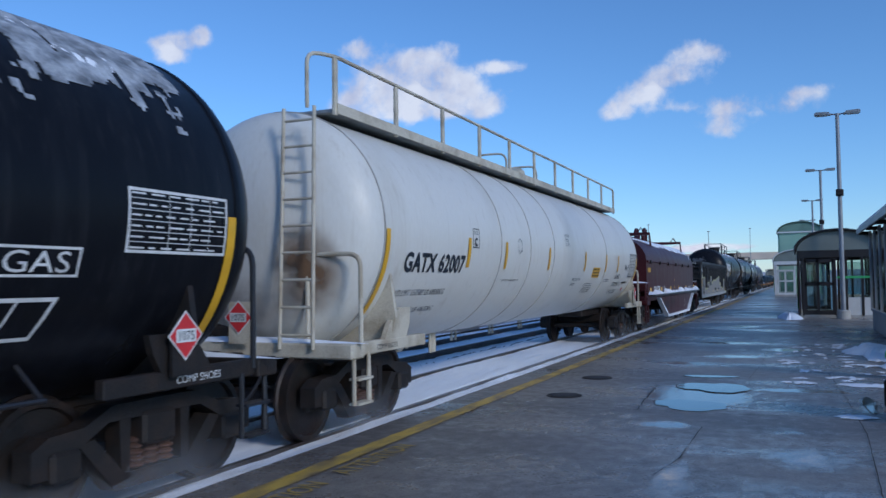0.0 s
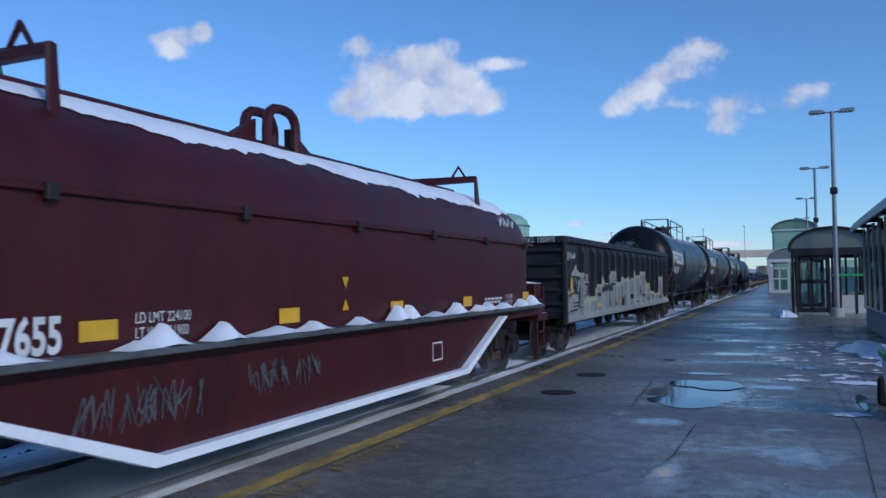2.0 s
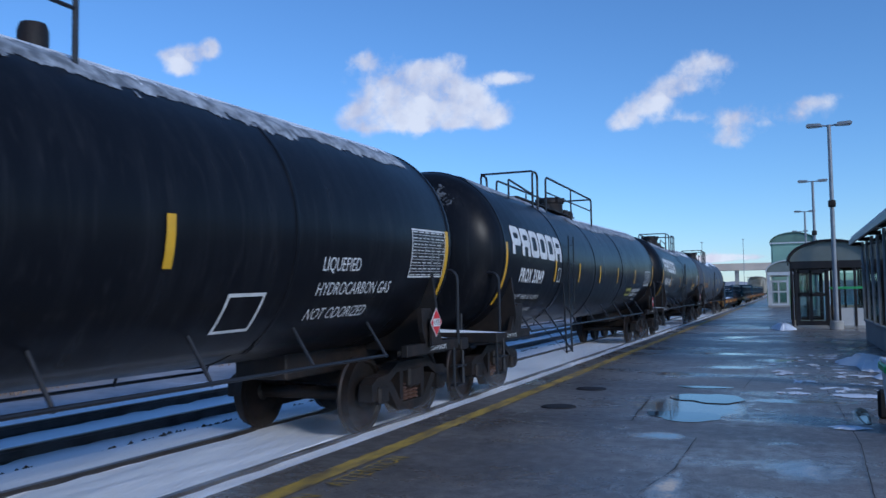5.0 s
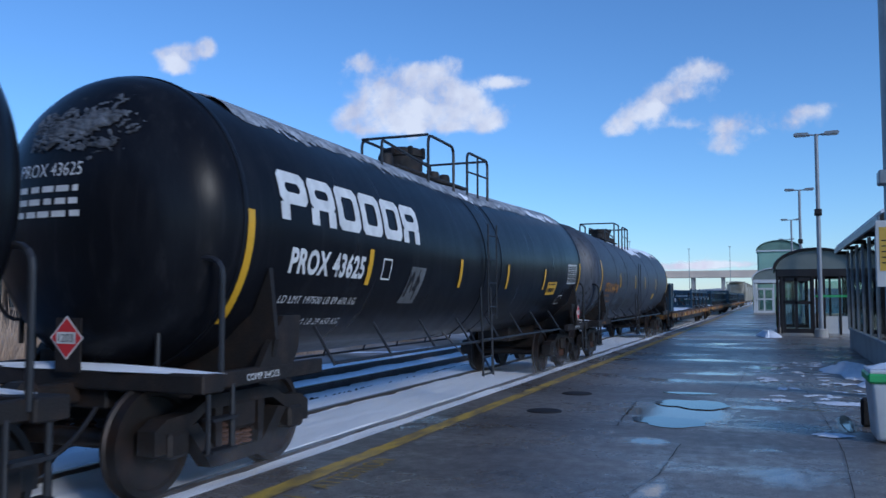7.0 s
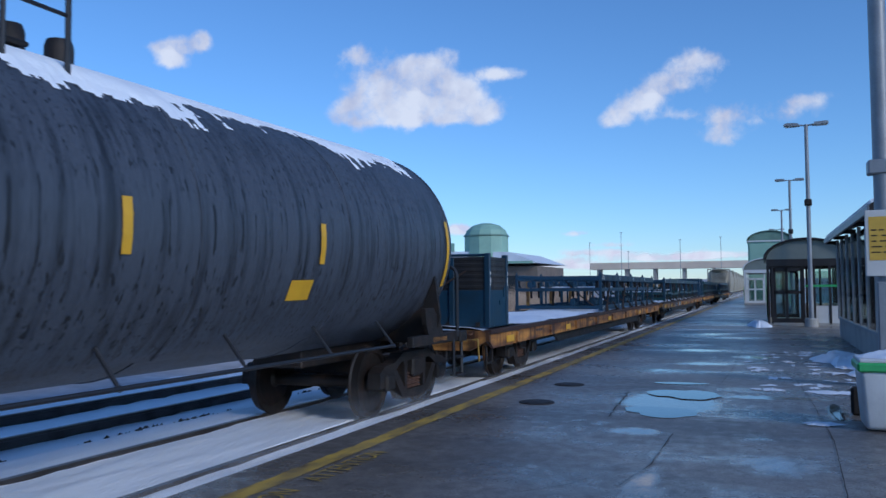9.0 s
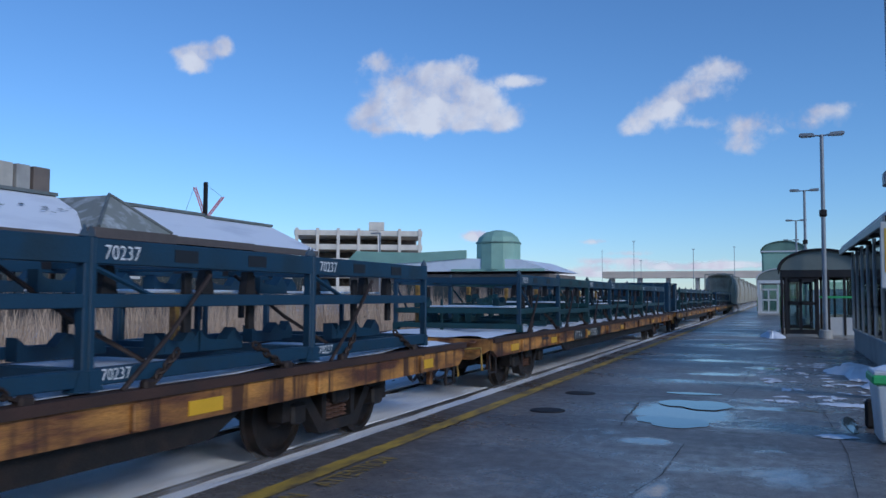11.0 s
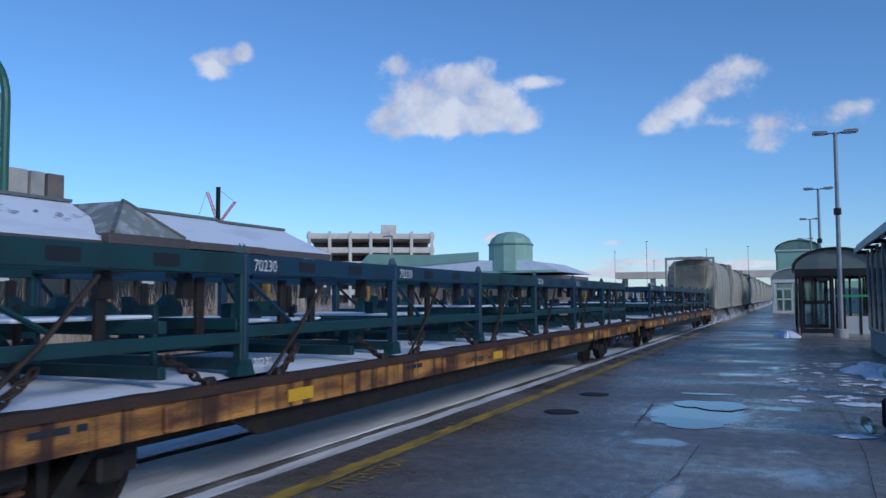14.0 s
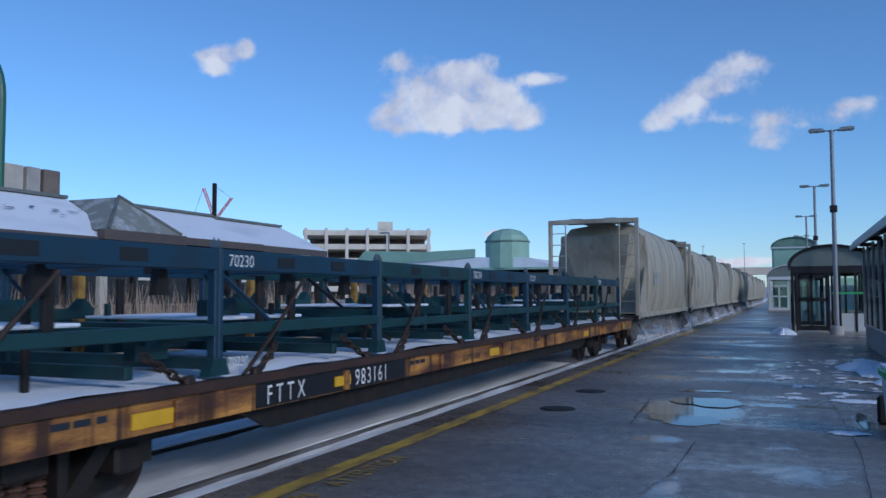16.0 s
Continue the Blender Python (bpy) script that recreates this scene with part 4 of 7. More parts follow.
tagged(part("lettering", wrap(text_bm("FRA AIP", 0.20, 0.80), 1.46, zc, 6.25, 1.97, 0.008), DARKLETTER, c), kind="stuff")
for i, w in enumerate(("LIQUEFIED", "PETROLEUM GAS", "NOT ODORIZED")):
    tagged(part("lettering", wrap(text_bm(w, 0.17, 0.74), 1.46, zc, 5.22, 1.74 - 0.19 * i, 0.008), DARKLETTER, c), kind="stuff")
n = part("notice", wrap(rect_bm(0.72, 0.24), 1.46, zc, 2.53, 1.77, 0.008), YELLOWTAPE, c)
tagged(part("small_print", wrap(bars_bm(0.66, 0.22, 3, 4, 0.4), 1.46, zc, 2.56, 1.78, 0.012), DARKLETTER, n), kind="stuff")
for word, y, z in (("WATER CAPY", -0.05, 2.58), ("279757 LBS", -0.03, 2.49), ("126 914 KGS", -0.03, 2.40), ("FLANGE GASKETS-MECH", 0.86, 1.70), ("ORINGS-4272", 0.86, 1.60)):
    tagged(part("small_print", wrap(text_bm(word, 0.085, 0.72), 1.46, zc, y, z, 0.008), DARKLETTER, c), kind="stuff")
for y, z, w, hh, rows, sd in ((2.1, 1.42, 0.9, 0.28, 5, 32), (3.96, 1.66, 0.7, 0.09, 2, 34)):
    tagged(part("small_print", wrap(bars_bm(w, hh, rows, sd, 0.32), 1.46, zc, y, z, 0.008), DARKLETTER, c), kind="stuff")
tagged(part("small_print", wrap(text_bm("CAUTION: CONSULT OWNER BEFORE REPAIRING TANK", 0.048, 0.72), 1.46, zc, -3.69, 1.71, 0.008), DARKLETTER, c), kind="stuff")
b = part("plate_box", wrap(ring_bm(0.26, 0.28, 0.012), 1.46, zc, -5.20, 2.19, 0.008), DARKLETTER, c)
tagged(part("small_print", wrap(text_bm("PLATE", 0.07, 0.8), 1.46, zc, -5.16, 2.385, 0.008), DARKLETTER, b), kind="stuff")
part("plate_letter", wrap(text_bm("C", 0.16, 0.9, 1.0, 0.008), 1.46, zc, -5.13, 2.22, 0.008), DARKLETTER, b)
part("chalk_mark", wrap(ring_bm(0.20, 0.24, 0.008, 0, 0, 0.08), 1.46, zc, -3.12, 2.17, 0.008), CHALK, c)
part("chalk_mark", wrap(rect_bm(0.10, 0.008), 1.46, zc, -2.98, 2.20, 0.008), CHALK, c)
part("skid_plate", new_box((0.30, -4.1, 0.80), (0.05, 0.22, 0.46), 0.02), CREAM, c)
part("skid_plate", new_box((-0.30, -4.1, 0.80), (0.05, 0.22, 0.46), 0.02), CREAM, c)
for y in (-4.9, -2.59, -0.22, 2.09, 4.31):
    for q in (0.0, 0.22):
        part("hanger", new_box((-1.0, y + q, 0.72), (0.05, 0.06, 0.50), 0.01), CREAM, c)
part("brake_pipe", bar([(-1.0, -6.2, 0.60), (-1.0, 6.2, 0.60)], 0.022), STEEL, c)
part("notice", wrap(rect_bm(0.16, 0.09), 1.46, zc, 6.8, 1.42, 0.008), PLACARD, c)
tagged(part("small_print", wrap(bars_bm(0.8, 0.08, 1, 9, 0.7), 1.46, zc, 6.4, 1.60, 0.008), DARKLETTER, c), kind="stuff")
b = text_bm("62007", 0.20, 0.9)
part("end_lettering", onto(b, Matrix.Translation((-0.45, -h + 0.16, zc + 0.05)) @ FRONT), DARKLETTER, c)

head_stain(c, ys, 0.62, 1.46, zc, 0.72, -0.45, 0.42, 0.55, 1.9)
head_stain(c, ys, 0.62, 1.46, zc, -0.2, -0.9, 0.9, 0.4, 0.9)

# the tank cars behind the gondola
c, h, zc, ys = tank_car("black tank car with snow streaks", 58.2, 74.0, BLACK, 1.41, 3.64, BLACKRAIL, STEEL, STEEL, ("PROX 35834", -6.6, 1.90, "LD LMT 154800 LB 70 200 KG", "LT WT 108200 LB 49 100 KG"), LETTER, "plain", (-4.4, -2.4, -0.4, 1.7), "1075", ((-6.8, 6.8, 4, 40, SNOW), (-6.8, 6.9, 10, 50, FROST)), 0.36, (-7.0, 2.28), (-3.4, 0.2, 3.5), "PROX 35834", True, (-5.6, 1.4, -3.4), ladder_y=-3.6, man=0.0, frost=(-0.3, 0.6, 0.5, 0.3), tape=(0.62, 0.47), wide=1.47)
data_panel(c, 1.41, zc, 6.05, 1.92, 1.05, 0.62, LETTER, 5)
for i, w in enumerate(("LIQUEFIED", "HYDROCARBON GAS", "NOT ODORIZED")):
    tagged(part("lettering", wrap(text_bm(w, 0.21, 0.8), 1.41, zc, 4.0, 2.0 - 0.25 * i, 0.008), LETTER, c), kind="stuff")
part("lettering", wrap(ring_bm(0.55, 0.42, 0.035), 1.41, zc, 2.6, 1.45, 0.008), LETTER, c)
bend_tank(c, ys)

c, h, zc, ys = tank_car("black tank car with a large white logo", 75.1, 92.3, BLACK, 1.41, 3.64, BLACKRAIL, STEEL, STEEL, ("PROX 35849", -7.02, 1.91, "LD LMT 154800 LB 70 200 KG", "LT WT 108200 LB 49 100 KG"), LETTER, "plain", (-4.8, -2.78, -0.62, 1.66, 4.37), "1075", ((-7.6, -3.0, 4, 40, FROST), (-7.0, -3.2, -30, 24, SNOW), (0.2, 7.6, 10, 32, SNOW), (-1.5, 7.7, 16, 50, FROST)), 0.34, (-7.54, 2.36), (-4.2, -1.1, 2.4), "PROX 35849", True, (-5.85, 1.3, -3.58), ladder_y=-3.7, man=-0.1, frost=(0.22, 0.84, 0.5, 0.30), tape=(0.62, 0.47), wide=1.47)
data_panel(c, 1.41, zc, 6.3, 1.88, 1.02, 0.48, LETTER, 5)
part("route_box", wrap(ring_bm(0.22, 0.28, 0.02), 1.41, zc, -4.55, 1.96, 0.008), LETTER, c)
n = part("notice", wrap(rect_bm(0.76, 0.27), 1.41, zc, 3.54, 1.63, 0.008), NOTICE, c, "yellow-green notice")
tagged(part("small_print", wrap(bars_bm(0.66, 0.06, 1, 14, 0.5), 1.41, zc, 3.58, 1.83, 0.012), DARKLETTER, n), kind="stuff")
tagged(part("small_print", wrap(bars_bm(0.68, 0.11, 1, 15, 0.9), 1.41, zc, 3.58, 1.68, 0.012), DARKLETTER, n), kind="stuff")
for i, (w, y) in enumerate(((1.45, 4.5), (0.78, 4.5))):
    for k in range(int(w / 0.085)):
        tagged(part("small_print", wrap(ring_bm(0.068, 0.095, 0.024), 1.41, zc, y + k * 0.085, 1.72 - 0.125 * i, 0.008), LETTER, c), kind="stuff")
part("route_box", wrap(ring_bm(0.40, 0.22, 0.018), 1.41, zc, 5.36, 1.46, 0.008, 0.3), LETTER, c)
part("route_box", wrap(ring_bm(0.16, 0.18, 0.016), 1.41, zc, 5.50, 1.48, 0.008, 0.3), LETTER, c)
part("scratches", wrap(scrawl_bm(1.5, 0.24, 8, 5, 0.014), 1.41, zc, 2.8, 1.40, 0.008), CHALK, c, "faint grey chalk scratches")
bend_tank(c, ys)

c, h, zc, ys = tank_car("black tank car with a large white logo and drip streaks", 93.5, 108.2, BLACK, 1.40, 3.63, BLACKRAIL, STEEL, STEEL, ("PROX 43625", -5.92, 1.95, "LD LMT 197500 LB 89 600 KG", "LT WT 65400 LB 29 650 KG"), LETTER, "plain", (-4.3, -1.38, 0.93, 3.42), "1203", ((-6.2, 0.0, -30, 30, SNOW), (-6.2, 6.5, 5, 50, FROST), (0.0, 6.4, -40, 44, SNOW)), 0.34, (-6.12, 2.44), (-0.2, 0.6), "PROX 43625", True, (-2.8, 1.6, 0.17), ladder_y=-0.05, man=-0.5, frost=(0.12, 0.80, 0.6, 0.32), tape=(0.66, 0.55), wide=1.55)
data_panel(c, 1.40, zc, 5.47, 2.0, 0.81, 0.44, LETTER, 8)
n = part("notice", wrap(rect_bm(0.72, 0.28), 1.40, zc, 3.84, 1.78, 0.008), YELLOWTAPE, c)
tagged(part("small_print", wrap(bars_bm(0.64, 0.06, 1, 14, 0.5), 1.40, zc, 3.88, 1.97, 0.012), DARKLETTER, n), kind="stuff")
tagged(part("small_print", wrap(bars_bm(0.66, 0.11, 1, 15, 0.8), 1.40, zc, 3.87, 1.83, 0.012), DARKLETTER, n), kind="stuff")
part("route_box", wrap(ring_bm(0.40, 0.22, 0.018), 1.40, zc, 5.0, 1.56, 0.008, 0.3), LETTER, c)
part("spray_tag", wrap(rect_bm(0.46, 0.50), 1.40, zc, -3.2, 1.68, 0.007, 0.25), SPRAYDIM, c, "faded grey sprayed patch")
part("spray_tag", wrap(scrawl_bm(0.36, 0.34, 2, 11, 0.05), 1.40, zc, -3.15, 1.76, 0.010, 0.25), DARKPANEL, c)
part("route_box", wrap(ring_bm(0.24, 0.26, 0.02), 1.40, zc, -3.92, 1.95, 0.008), LETTER, c)
bend_tank(c, ys)

c, h, zc, ys = tank_car("streaked grey tank car with faded orange letters", 109.4, 125.2, GREYTANK, 1.41, 3.56, BLACKRAIL, STEEL, STEEL, ("UTLX 644748", -6.47, 1.86), GOLDLETTER, "plain", (-4.33, -1.48, 0.68, 3.5), "", ((-1.0, 7.0, -48, 50, SNOW),), 0.34, False, (-4.9, -3.0, -0.6, 1.6, 4.2), "UTLX 644748", True, (-3.5, 0.75, -0.75), ladder_y=-0.85, man=-0.3, tape=(0.40, 0.34), wide=1.92)
part("notice", wrap(rect_bm(0.42, 0.22), 1.41, zc, 3.05, 1.66, 0.008), YELLOWTAPE, c)
part("scratches", wrap(scrawl_bm(2.2, 0.5, 6, 21, 0.02), 1.41, zc, -4.0, 1.35, 0.008), CHALK, c)
for y, z in ((-3.61, 2.38), (-3.13, 2.40), (-3.25, 2.19), (-2.56, 2.20), (-2.6, 2.45), (-3.3, 2.66), (-2.55, 2.80), (-2.07, 2.38), (-4.76, 2.84), (-1.9, 1.85)):
    bm = bmesh.new()
    bm.faces.new([bm.verts.new((0.055 * math.cos(a), 0.105 * math.sin(a), 0)) for a in (2 * math.pi * k / 14 for k in range(14))])
    part("black_patch", wrap(bm, 1.41, zc, y, z, 0.007), DARKPANEL, c)
for y, z, l, hgt in ((-3.9, 1.20, 1.3, 0.55), (-2.5, 1.28, 1.1, 0.50), (-5.2, 1.12, 0.9, 0.6)):
    part("scratches", wrap(scrawl_bm(l, hgt, 2, int(y * 10) + 90, 0.035), 1.41, zc, y, z, 0.007, 0.3), CHALK, c)
bend_tank(c, ys)
for ob in list(scene.objects):
    if ob.name.startswith("scratches"):
        tagged(ob, "faint grey chalk scratches", kind="stuff")


def coil_car(s0, s1):
    """The dark red steel coil car with a round hood and a deep belly."""
    c, h = car_base("coil_car", "dark red coil car with a rounded hood and snow", s0, s1, 1.8)
    w = 1.45
    # the hood: a low vault on straight sides
    arc = [(w - 0.10, 1.22), (w - 0.10, 2.34)]
    for i in range(13):
        a = math.pi / 2 * i / 12
        arc.append(((w - 0.10) * math.cos(a), 2.34 + 0.85 * math.sin(a)))
    full = arc + [(-x, z) for x, z in reversed(arc[:-1])]
    bm = bmesh.new()
    rings = []
    for y, k in ((-h + 0.62, 0.95), (-h + 0.72, 1.0), (h - 1.40, 1.0), (h - 1.12, 0.97), (h - 0.95, 0.90), (h - 0.88, 0.82)):
        if y < 0:
            rings.append([bm.verts.new((x, y, z)) for x, z in full])
        else:
            rings.append([bm.verts.new((x * (1 - (1 - k) * 0.25), y, 1.22 + (z - 1.22) * (1 - (1 - k) * 0.8))) for x, z in full])
    for a, b in zip(rings, rings[1:]):
        for j in range(len(full) - 1):
            bm.faces.new((a[j], a[j + 1], b[j + 1], b[j]))
    bm.faces.new(rings[0][::-1])
    bm.faces.new(rings[-1])
    hood = part("hood", bm, RED, c, "", True)
    part("hood_rib", new_box((w - 0.085, 0.0, 2.30), (0.05, 2 * h - 1.5, 0.05), 0.01), RED, hood)
    for i in range(7):
        y = -h + 1.2 + i * (2 * h - 2.4) / 6
        part("hinge", new_box((w - 0.06, y, 2.28), (0.06, 0.10, 0.12), 0.01), STEEL, hood)
    part("ridge", new_box((0, 0, 3.27), (0.07, 2 * h - 2.4, 0.16), 0.015), RED, hood)
    for y in (-3.72, 4.62):
        bm = bmesh.new()
        tube(bm, [(-0.9, y, 2.8), (-0.9, y, 3.33), (1.0, y, 3.33), (1.04, y, 2.66)], 0.055, 6)
        tube(bm, [(0.55, y, 3.33), (0.7, y, 3.55), (0.85, y, 3.33)], 0.02, 6)
        part("lifting_bracket", bm, RED, hood)
    bm = bmesh.new()
    for q in (-0.16, 0.16):
        tube(bm, rounded([(q, 0.02, 3.20), (q, 0.02, 3.74), (q, 0.62, 3.74), (q, 0.62, 3.20)], 0.26), 0.06, 8)
    prism(bm, [(-0.55, 3.30), (-0.04, 3.58), (-0.04, 3.30)], "x", -0.05, 0.05)
    prism(bm, [(0.68, 3.30), (0.68, 3.58), (1.2, 3.30)], "x", -0.05, 0.05)
    part("lifting_bail", bm, RED, hood)
    # body below the hood: side sill, belly, end decks
    body = part("body", new_box((0, 0, 1.10), (2 * w - 0.04, 2 * h - 0.5, 0.16), 0.02), RED, c)
    for s in (-1, 1):
        part("side_ledge", new_box((s * (w + 0.03), 0, 1.20), (0.24, 2 * h - 1.5, 0.05), 0.008), LEDGE, body, "grey walkway ledge")
    for s in (-1, 1):
        bm = bmesh.new()
        a, b = (w - 0.06, w + 0.0) if s > 0 else (-w, -w + 0.06)
        prism(bm, [(-5.15, 1.10), (4.45, 1.10), (2.80, 0.42), (-3.24, 0.42)], "x", a, b)
        part("belly", bm, RED, body)
        bm = bmesh.new()
        prism(bm, [(-5.25, 1.10), (-5.08, 1.10), (-3.20, 0.455), (2.76, 0.455), (4.38, 1.10), (4.55, 1.10), (2.84, 0.38), (-3.28, 0.38)], "x", a + 0.02 * s, b + 0.10 * s)
        part("belly_flange", bm, SNOW if s > 0 else RED, body, "belly flange topped with snow")
    for s in (-1, 1):
        part("end_deck", new_box((0, s * (h - 0.35), 0.98), (2.9, 0.6, 0.14), 0.015), RED, c)
        for x in (-1.38, 1.38):
            bm = bmesh.new()
            tube(bm, [(x, s * (h - 0.12), 0.35), (x, s * (h - 0.12), 1.55)], 0.03)
            tube(bm, [(x, s * (h - 0.55), 0.35), (x, s * (h - 0.55), 1.55)], 0.03)
            for z in (0.40, 0.70, 1.0, 1.3):
                tube(bm, [(x, s * (h - 0.12), z), (x, s * (h - 0.55), z)], 0.018)
            part("ladder", bm, RED, c)
        part("snow", onto(blot(0, 0, 1.25, 0.20, 0, 3 + s, 40, 0.25, 0.06), Matrix.Translation((0, s * (h - 0.38), 1.052))), SNOW, c, "ledge of drifted snow", True)
        b = part("end_beam", new_box((0, s * (h - 0.44), 1.47), (2.76, 0.36, 0.26), 0.02), RED, c)
        part("beam_web", new_box((0, s * (h - 0.46), 1.20), (2.3, 0.24, 0.28), 0.01), STEEL, b)
        part("snow", onto(blot(0, 0, 1.34, 0.17, 0, 5 + s, 60, 0.12, 0.10), Matrix.Translation((0, s * (h - 0.44), 1.602))), SNOW, c, "ledge of drifted snow", True)
    # drifts along the side sill
    rnd = random.Random(4)
    for i in range(19):
        y = -h + 1.0 + (2 * h - 2.2) * i / 18 + rnd.uniform(-0.25, 0.25)
        l = rnd.uniform(0.14, 0.34)
        hgt = rnd.uniform(0.05, 0.17)
        # a peaked drift: steep on one side, a long tail on the other
        bm = bmesh.new()
        g = []
        for k in range(13):
            u = -1 + k / 6
            top = hgt * (max(0.0, 1 - abs(u) ** 0.8) + 0.06 * rnd.random() * (1 - abs(u)))
            g.append([bm.verts.new((-0.10 + 0.20 * q / 4, u * l * (1 if u > 0 else 1.5), top * (1 - ((q - 1) / 3.2) ** 2 if q > 1 else 1.0))) for q in range(5)])
        for a, b in zip(g, g[1:]):
            for q in range(4):
                bm.faces.new((a[q], b[q], b[q + 1], a[q + 1]))
        part("snow", onto(bm, Matrix.Translation((w + 0.035, y, 1.224))), SNOW, body, "small snow drift", True)
    bm = bmesh.new()
    na, ny = 26, 220
    g = []
    for i in range(ny + 1):
        y = -h + 0.75 + (2 * h - 1.75) * i / ny
        most = radians(32 + 20 * min(1.0, max(0.0, (y + 5.2) / 2.6)) + 9 * fbm(y * 0.45, 2.0, 2.2) + 4 * fbm(y * 2.2, 1.0, 3.0) + 3 * fbm(y * 8, 1.0, 5.0)) * min(1, (ny - i) / 8 + 0.2)
        row = []
        for j in range(na + 1):
            f = 2 * j / na - 1
            a = f * most
            t = 0.008 + 0.034 * (1 - f ** 4) * (1 + 0.4 * fbm(y * 1.5, a * 3, 1.0))
            row.append(bm.verts.new(((w - 0.10 + t) * math.sin(a), y, 2.34 + (0.85 + t) * math.cos(a))))
        g.append(row)
    for a, b in zip(g, g[1:]):
        for j in range(na):
            bm.faces.new((a[j], b[j], b[j + 1], a[j + 1]))
    part("snow", bm, SNOW, c, "smooth band of snow along the hood", True)
    x = w + 0.004
    tagged(part("lettering", onto(text_bm("GTW 187655", 0.33, 0.72, 1.0, 0.01), Matrix.Translation((w - 0.085, -5.28, 1.25)) @ SIDE), LETTER, c), kind="stuff")
    for i, word in enumerate(("LD LMT 224100", "LT WT   61900")):
        tagged(part("small_print", onto(text_bm(word, 0.115, 0.78), Matrix.Translation((w - 0.085, -3.30, 1.40 - 0.11 * i)) @ SIDE), LETTER, c), kind="stuff")
    for i, word in enumerate(("L  53 FT 0 IN", "IL 48 FT 0 IN")):
        tagged(part("small_print", onto(text_bm(word, 0.10, 0.75), Matrix.Translation((w - 0.085, 4.95, 1.37 - 0.10 * i)) @ SIDE), LETTER, c), kind="stuff")
    tagged(part("small_print", onto(bars_bm(0.9, 0.11, 2, 7, 0.6), Matrix.Translation((w - 0.085, 4.0, 1.30)) @ SIDE), LETTER, c), kind="stuff")
    for k, (y, up) in enumerate(((-0.28, -1), (-0.28, 1))):
        bm = bmesh.new()
        bm.faces.new([bm.verts.new((u, v * up, 0)) for u, v in ((-0.07, 0.0), (0.07, 0.0), (0.0, 0.12))])
        part("jacking_mark", onto(bm, Matrix.Translation((w - 0.085, y, 1.73 if up < 0 else 1.38)) @ SIDE), YELLOWTAPE, c)
    part("chalk_tag", onto(scrawl_bm(1.35, 0.30, 7, 3, 0.016), Matrix.Translation((w + 0.008, -3.95, 0.68)) @ SIDE), CHALK, c, "grey sprayed scrawl")
    part("chalk_tag", onto(scrawl_bm(1.15, 0.28, 7, 8, 0.018), Matrix.Translation((w + 0.008, -2.1, 0.72)) @ SIDE), CHALK, c, "faint grey sprayed scrawl")
    part("chalk_tag", onto(scrawl_bm(0.8, 0.18, 4, 13, 0.02), Matrix.Translation((1.315, 4.9, 2.56)) @ Matrix.Rotation(radians(-16), 4, "Y") @ SIDE), LETTER, c, "white sprayed scrawl")
    tilt = Matrix.Translation((1.13, 3.25, 2.70)) @ Matrix.Rotation(radians(-42), 4, "Y") @ SIDE
    part("hood_emblem", onto(ring_bm(0.62, 0.40, 0.07, 0, 0, 0.10), tilt), LETTER, c, "white outlined emblem")
    part("hood_emblem", onto(ring_bm(0.30, 0.40, 0.07, 0.66, 0, 0.10), tilt), LETTER, c, "white outlined emblem")
    part("web_lettering", onto(bars_bm(1.0, 0.20, 1, 2, 0.9), Matrix.Translation((w * 0.80, -h + 2.0, 2.66)) @ Matrix.Rotation(radians(-30), 4, "Y") @ SIDE), LETTER, c)
    for y, z in ((-h + 0.85, 1.95), (-6.1, 1.30), (-3.80, 1.30), (-1.50, 1.30), (0.78, 1.30), (3.1, 1.30), (5.95, 1.32)):
        part("reflector", onto(rect_bm(0.5 if z > 1.6 else 0.34, 0.14), Matrix.Translation((w - 0.086, y, z)) @ SIDE), YELLOWTAPE, c)
    part("notice", onto(ring_bm(0.32, 0.24, 0.02), Matrix.Translation((w + 0.006, 1.78, 0.64)) @ SIDE), LETTER, c)
    part("end_lettering", onto(text_bm("GTW 187655", 0.22, 0.8), Matrix.Translation((0.0, -h + 0.252, 1.39)) @ FRONT), LETTER, c)
    part("end_lettering", onto(text_bm("FOR USE ON GTW 188190", 0.15, 0.85), Matrix.Translation((-0.75, -h + 0.61, 2.72)) @ FRONT), LETTER, c)
    part("end_lettering", onto(text_bm("THRU 188289", 0.15, 0.85), Matrix.Translation((-0.5, -h + 0.61, 2.50)) @ FRONT), LETTER, c)
    return c


coil_car(25.75, 40.3)
for ob in list(scene.objects):
    if ob.name.startswith("chalk_tag"):
        tagged(ob, "grey sprayed scrawl", kind="stuff")


